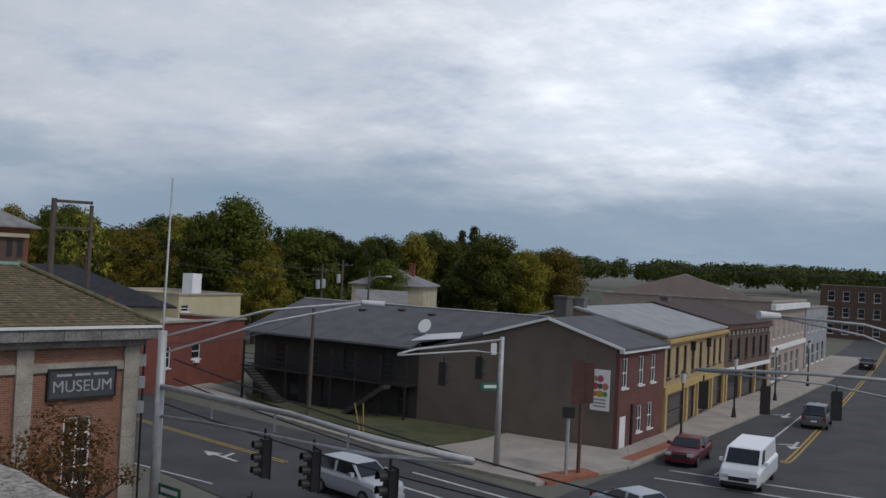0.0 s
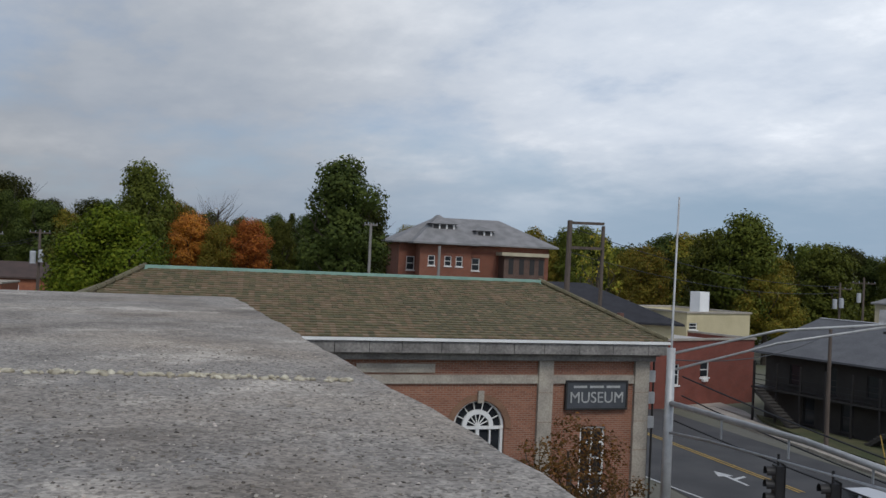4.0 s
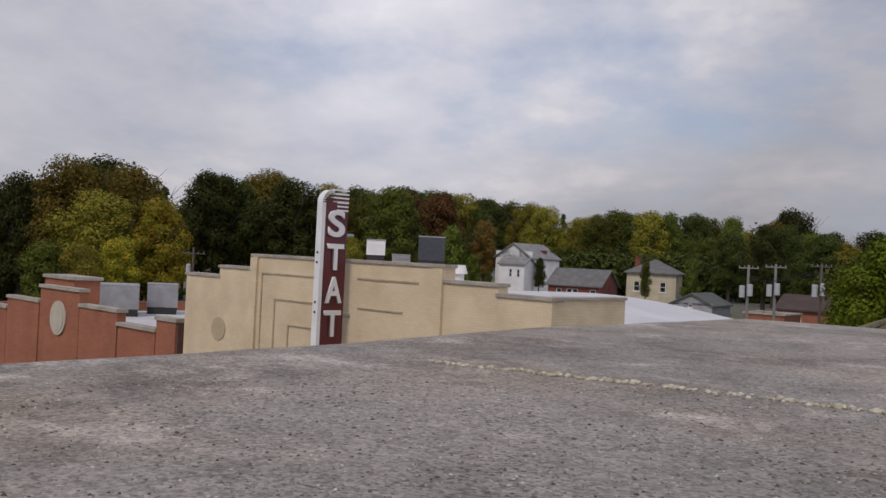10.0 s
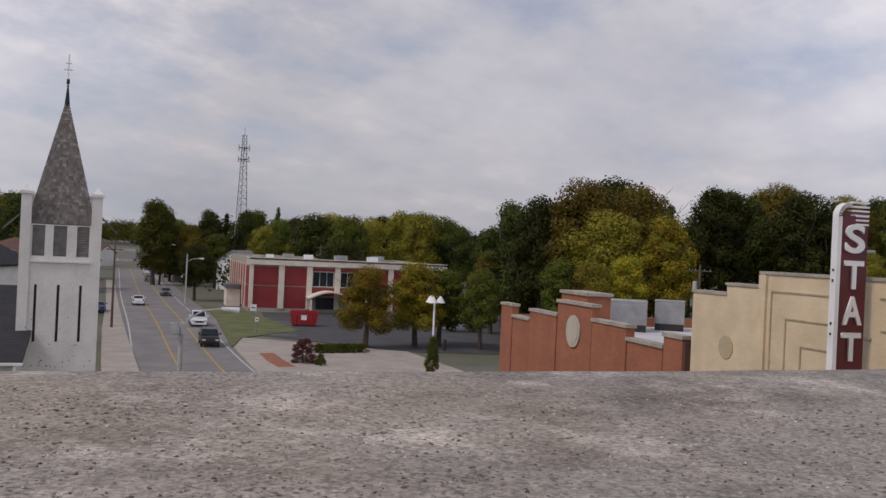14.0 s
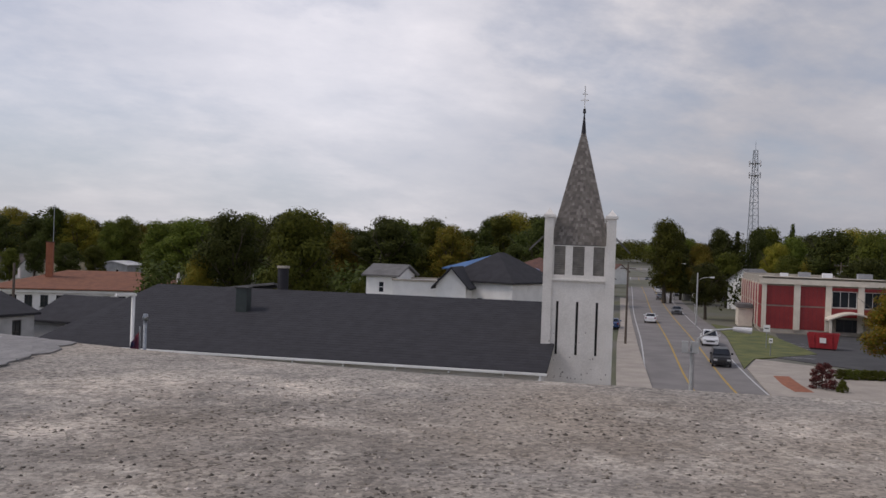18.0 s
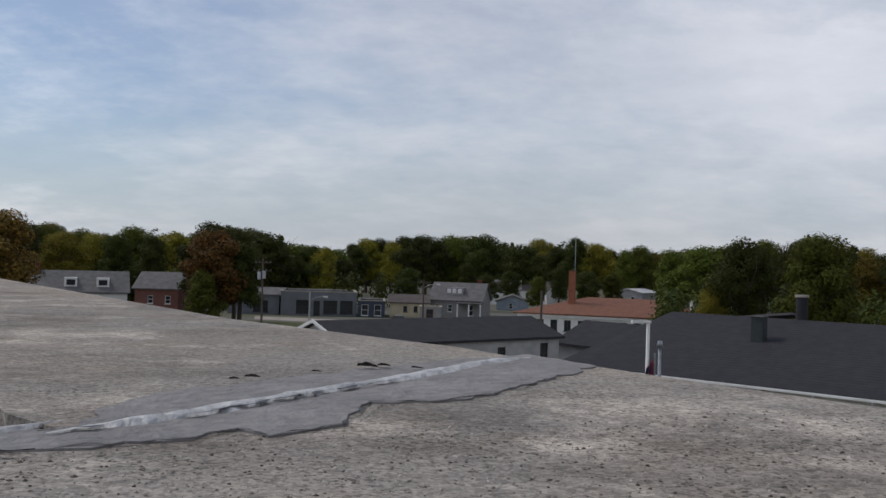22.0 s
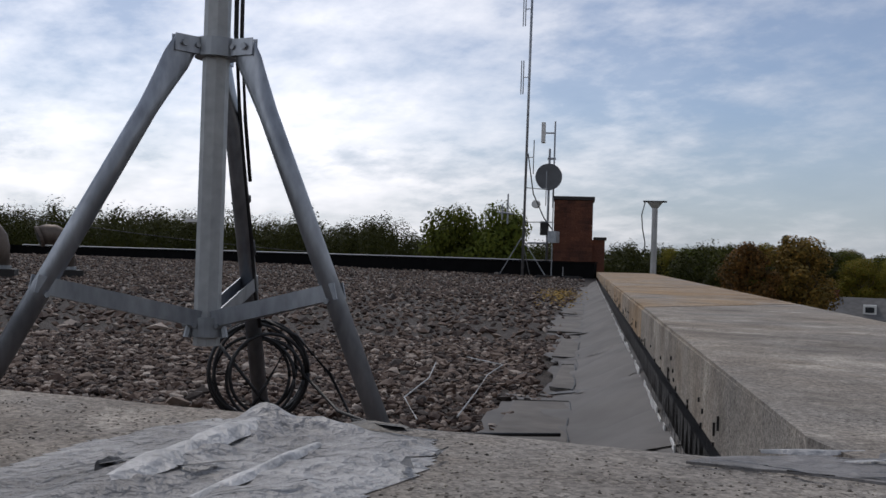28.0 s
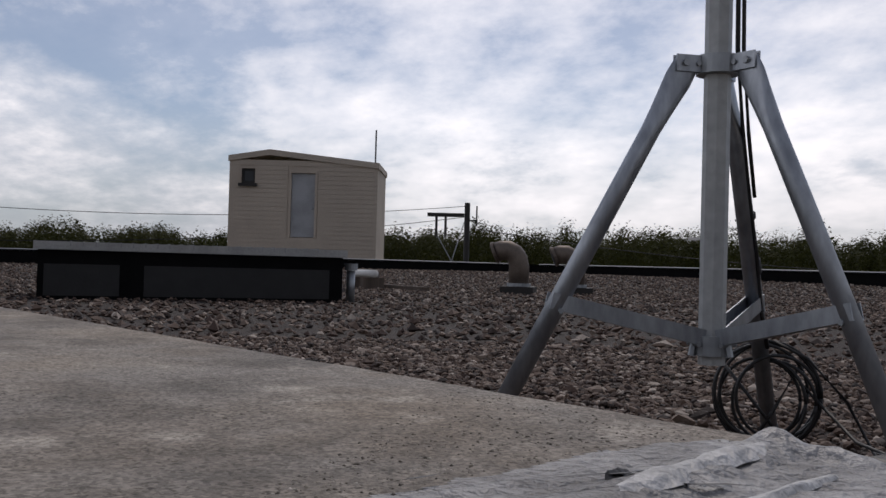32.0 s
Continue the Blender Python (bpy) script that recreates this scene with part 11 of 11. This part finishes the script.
utility_pole(56.84, 78, 0.38, "pale timber pole with transformer cans", arms=((0.25, 0.75),), cans=2, material=PALE_TIMBER)
utility_pole(55.37, 79, 0.5, "pale timber pole with transformer cans", arms=((0.25, 0.8),), cans=2, material=PALE_TIMBER)
utility_pole(52.95, 77, 0.66, "dark timber pole with transformer cans", arms=((0.25, 0.75),), cans=2)
utility_pole(34.35, 72, 2.0, "tall thin pale pole with short arms", arms=((0.15, 0.5),), material=PALE_TIMBER)
utility_pole(30.16, 70, 0.8, "thin pale pole in front of the large brick house", arms=(), material=PALE_TIMBER)
utility_pole(99.7, 150, 0.0, "timber pole with transformer cans among trees", cans=2)
utility_pole(89.4, 96, -0.2, "thin timber pole before the trees", cans=1)
utility_pole(111.9, 180, -0.05, "timber pole with transformer cans behind the office", cans=2)
utility_pole(175.6, 118, -0.28, "timber pole with cross arms and transformers", arms=((0.5, 1.0), (1.5, 1.1)), cans=2)
utility_pole(172.8, 130, -2.2, "pale steel light pole on the lot", arms=(), lamp_=True, material=POLE)
utility_pole(166.0, 142, -1.3, "dark pole with two cross arms", arms=((0.4, 1.0), (1.1, 1.0)), lamp_=True)
utility_pole(158.9, 84, -1.7, "slender dark pole behind the outbuilding", arms=())
utility_pole(7.2, 100, -0.3, "timber pole with a transformer", cans=2)
utility_pole(6.0, 105, 0.05, "timber pole with a transformer", cans=1)
utility_pole(4.4, 104, -0.5, "dark pole with a street light", lamp_=True, arms=())
utility_pole(7.6, 61.3, -2.9, "slim dark street pole beside the pavement", arms=())
utility_pole(119.6, 148, -0.95, "pale street light pole beside the verge", arms=(), lamp_=True, material=POLE)
utility_pole(120.9, 230, -0.3, "street light pole far up the street", arms=(), lamp_=True, material=POLE)
utility_pole(123.6, 112, -0.6, "timber pole by the church pavement", arms=((0.5, 0.9),))
# twin pole with two long arms behind the museum
p = pol(22.5, 62)
tw2 = thing("timber_gantry", Matrix.Translation((p.x, p.y, gz(p.x, p.y))) @ Matrix.Rotation(radians(22), 4, "Z"), "grey timber pole with two long cross beams", "utility pole")
hh = 10.5 + 62 * math.tan(radians(2.68)) - gz(p.x, p.y)
part("pole", tube(bm_new(), (0, 0, -0.5), (0.1, 0, hh), 0.24, 0.17, 10), WOODPOLE, tw2)
for dz in (0.15, 1.75):
    part("cross_beam", boxes((0.12, 2.3, -0.09, 0.09, hh - dz - 0.1, hh - dz + 0.08)), WOODPOLE, tw2)
part("pole", tube(bm_new(), (2.2, 0.3, -0.5), (2.25, 0.3, hh - 0.3), 0.16, 0.12, 10), WOODPOLE, tw2)
# frame with insulators beyond the far roof edge
p = pol(238.8, 62)
fr = thing("timber_gantry", Matrix.Translation((p.x, p.y, 0)) @ Matrix.Rotation(radians(238.8), 4, "Z"), "dark timber line pole with a side beam and guy wires", "utility pole")
hh = 10.5 + 62 * math.tan(radians(3.8))
part("pole", tube(bm_new(), (0, 0, -0.5), (0, 0, hh), 0.22, 0.18, 10), DARK, fr)
part("beam", boxes((-2.6, -0.19, -0.1, 0.1, hh - 0.95, hh - 0.7)), DARK, fr)
for x in (-2.0, -1.4):
    part("hanger", boxes((x - 0.08, x + 0.08, -0.08, 0.08, hh - 2.3, hh - 0.953)), DARK, fr)
part("top_beam", boxes((-0.1, 0.6, -0.06, 0.06, hh - 1.2, hh - 1.1)), DARK, fr)
part("guy", tubes(((-0.1, 0, hh - 1.0), (-1.6, 0, hh - 6), 0.03), ((-1.9, 0, hh - 2.2), (-0.3, 0, hh - 5), 0.03)), STEEL, fr)
part("stub", tubes(((0.62, 0, hh - 1.5), (0.62, 0, hh - 0.2), 0.05)), DARK, fr)
# T-headed light pole beyond the parapet
p = pol(198.0, 42)
tp_ = thing("t_pole", Matrix.Translation((p.x, p.y, 0)) @ Matrix.Rotation(radians(198), 4, "Z"), "grey pole with a flat T head and a hanging cable", "pole")
part("post", tube(bm_new(), (0, 0, 0), (0, 0, 13.3), 0.16, 0.12, 10), POLE, tp_)
part("head", boxes((-0.5, 0.5, -0.14, 0.14, 13.36, 13.42)), DARK, tp_)
bm = bm_new()
tube(bm, (0, 0, 13.1), (0, 0, 13.36), 0.13, 0.34, 10)
part("bracket", bm, POLE, tp_)
part("cable", pipe(bm_new(), [(-0.42, 0, 13.36), (-0.55, 0, 12.8), (-0.5, 0, 12.2), (-0.38, 0, 11.6), (-0.4, 0, 11.2)], 0.025), DARK, tp_)
# lattice radio tower
p = pol(116.65, 300)
tw3 = thing("lattice_tower", Matrix.Translation((p.x, p.y, 0)) @ Matrix.Rotation(radians(20), 4, "Z"), "grey steel lattice radio tower with antennas", "tower")
H3 = 43.0


def leg_at(k, z):
    w_ = 2.6 - 1.9 * z / H3
    a = k * 2 * math.pi / 3
    return Vector((math.cos(a) * w_, math.sin(a) * w_, z))


for k in range(3):
    part("leg", tubes((leg_at(k, 0), leg_at(k, H3), 0.13), seg=6), STEEL, tw3)
for j in range(22):
    z0, z1 = j * H3 / 22, (j + 1) * H3 / 22
    part("bracing", tubes(*[(leg_at(k, z0), leg_at((k + 1) % 3, z1), 0.055) for k in range(3)], *[(leg_at(k, z1), leg_at((k + 1) % 3, z1), 0.055) for k in range(3)], seg=5), STEEL, tw3)
part("spike", tubes(((0, 0, H3), (0, 0, H3 + 2.6), 0.08), seg=6), STEEL, tw3)
for z in (39.0, 35.5):
    for k in range(6):
        a = k * math.pi / 3
        part("panel_antenna", boxes((math.cos(a) * 1.8 - 0.16, math.cos(a) * 1.8 + 0.16, math.sin(a) * 1.8 - 0.1, math.sin(a) * 1.8 + 0.1, z - 0.9, z + 0.9)), MEMBRANE, tw3)
    part("platform", tubes(((0, 0, z - 0.05), (0, 0, z + 0.05), 1.7), seg=12), STEEL, tw3)
# lamp with bell shades, west lamp mast, signs
lp = thing("lamp_post", Matrix.Translation((-82.9, -22.1, 0.06)), "pale lamp post with three bell shades", "lamp post")
part("post", tubes(((0, 0, 0), (0, 0, 5.6), 0.09)), WHITE, lp)
for k in range(3):
    a = k * 2.1
    q = Vector((math.cos(a) * 0.55, math.sin(a) * 0.55, 5.75))
    part("arm", tubes(((0, 0, 5.5), q + Vector((0, 0, 0.5)), 0.035)), WHITE, lp)
    part("shade", tube(bm_new(), q - Vector((0, 0, 0.15)), q + Vector((0, 0, 0.4)), 0.42, 0.1, 14), WHITE, lp)
p = pol(119.75, 44)
lm = thing("street_light_mast", Matrix.Translation((p.x, p.y, 0.1)) @ Matrix.Rotation(radians(119), 4, "Z"), "grey mast with a curved street light and signal heads", "street light")
part("mast", tube(bm_new(), (0, 0, 0), (0, 0, 6.6), 0.13, 0.09, 12), POLE, lm)
part("lamp_arm", pipe(bm_new(), [(0, 0, 6.0), (0.25, 0, 6.75), (0.9, 0, 7.15), (1.7, 0, 7.25)], 0.045), POLE, lm)
part("luminaire", tube(bm_new(), (1.7, 0, 7.25), (2.5, 0, 7.2), 0.1, 0.15, 10), MEMBRANE, lm)
for x in (-0.32, 0.14):
    part("signal_back", boxes((x - 0.14, x + 0.14, -0.3, -0.08, 6.1, 6.6)), POLE, lm)
part("bracket", tubes(((-0.35, -0.1, 6.1), (0.2, -0.1, 6.1), 0.04)), POLE, lm)
for nm, q, h_, w_, z0 in (("road_sign", (-105.8, -50.9), 2.7, 0.75, 1.9), ("small_sign", (-97.5, -46.4), 1.9, 0.4, 1.4)):
    sg2 = thing("road_sign", Matrix.Translation((*q, 0.1)) @ Matrix.Rotation(radians(115), 4, "Z"), "white rectangular road sign on a thin post", "road sign", "road signs")
    part("post", tubes(((0, 0, 0), (0, 0, h_), 0.05)), STEEL, sg2)
    part("plate", boxes((-w_ / 2, w_ / 2, -0.08, -0.055, z0, h_)), WHITE, sg2)
    part("text_bar", boxes((-w_ / 3, w_ / 3, -0.088, -0.081, (z0 + h_) / 2 - 0.06, (z0 + h_) / 2 + 0.06)), DARK, sg2)
sg3 = thing("oval_sign", Matrix.Translation((-158, -89, 0)) @ Matrix.Rotation(radians(119), 4, "Z"), "pale oval roadside sign on two posts", "sign")
bm = bm_new()
tube(bm, (0, -0.1, 3.2), (0, 0.1, 3.2), 1.3, seg=24)
for v in bm.verts:
    v.co.x *= 1.25
    v.co.z = 3.2 + (v.co.z - 3.2) * 0.75
part("board", bm, WHITE, sg3)
part("text_bar", boxes((-0.9, 0.9, -0.12, -0.101, 3.1, 3.35)), DARK, sg3)
for x in (-1, 1):
    part("post", tubes(((x, 0, 0), (x, 0, 3.2), 0.08)), POLE, sg3)
hyd = thing("bollard", Matrix.Translation((*pol(104.2, 98).xy, 0.06)), "short black bollard by the car park", "bollard")
part("post", tube(bm_new(), (0, 0, 0), (0, 0, 1.2), 0.16, 0.14, 10), DARK, hyd)


def wire_run(a, b, sag, r=0.024, label="black overhead cable sagging between poles"):
    a, b = Vector(a), Vector(b)
    w_ = thing("overhead_wire", None, label, "overhead wire", "overhead wires")
    part("strand", pipe(bm_new(), [a.lerp(b, k / 16) - Vector((0, 0, sag * 4 * (k / 16) * (1 - k / 16))) for k in range(17)], r, 5), BLACK, w_)
    return w_


wire_run(pol(15.5, 36, 6.6), pol(334, 26, 3.9), 0.5, 0.03)
wire_run(pol(15.5, 36, 5.9), pol(334, 27, 3.4), 0.7, 0.028)
wire_run(pol(16, 36, 5.0), pol(333, 24, 3.9), 0.5, 0.03)
wire_run(pol(7.6, 61, 7.2), pol(16.3, 36, 7.2), 0.6)
wire_run(pol(350, 60, 11.2), pol(330, 45, 10.8), 0.1, 0.03)
wire_run(pol(22.5, 62, 13.0), pol(7.2, 100, 9.6), 1.0)
wire_run(pol(22.5, 62, 11.4), pol(7.2, 100, 9.0), 1.0)
for dz in (0.2, 0.35):
    wire_run(pol(56.8, 60, 10.4 - dz), pol(53.0, 58, 11.0 - dz), 0.25, 0.014)
wire_run(pol(238.8, 62, 14.4), pol(268, 60, 13.2), 0.6, 0.02)
wire_run(pol(238.8, 62, 13.7), pol(268, 60, 11.2), 0.6, 0.02)
wire_run(pol(238.8, 62, 13.0), pol(214, 80, 10.8), 0.5, 0.03)
wire_run(pol(175.6, 118, 9.6), pol(166, 142, 7.0), 0.8, 0.02)
wire_run(pol(123.6, 112, 9.0), pol(120.9, 230, 8.6), 1.5, 0.02)
for key, ob in list(KINDS.items()):
    if key not in USED:
        for c_ in list(ob.children):
            bpy.data.objects.remove(c_)
        bpy.data.objects.remove(ob)

# yellow guards on the guy wires by the pavement
gg = thing("guy_guard", Matrix.Translation((*pol(4.45, 57).xy, 0.1)), "pair of leaning yellow guy wire guards", "guy guard")
for x, dx in ((0.0, -0.45), (0.2, -0.15)):
    part("guard", tubes(((x, 0, 0.0), (x + dx, 0.3, 1.9), 0.032)), YPAINT, gg)
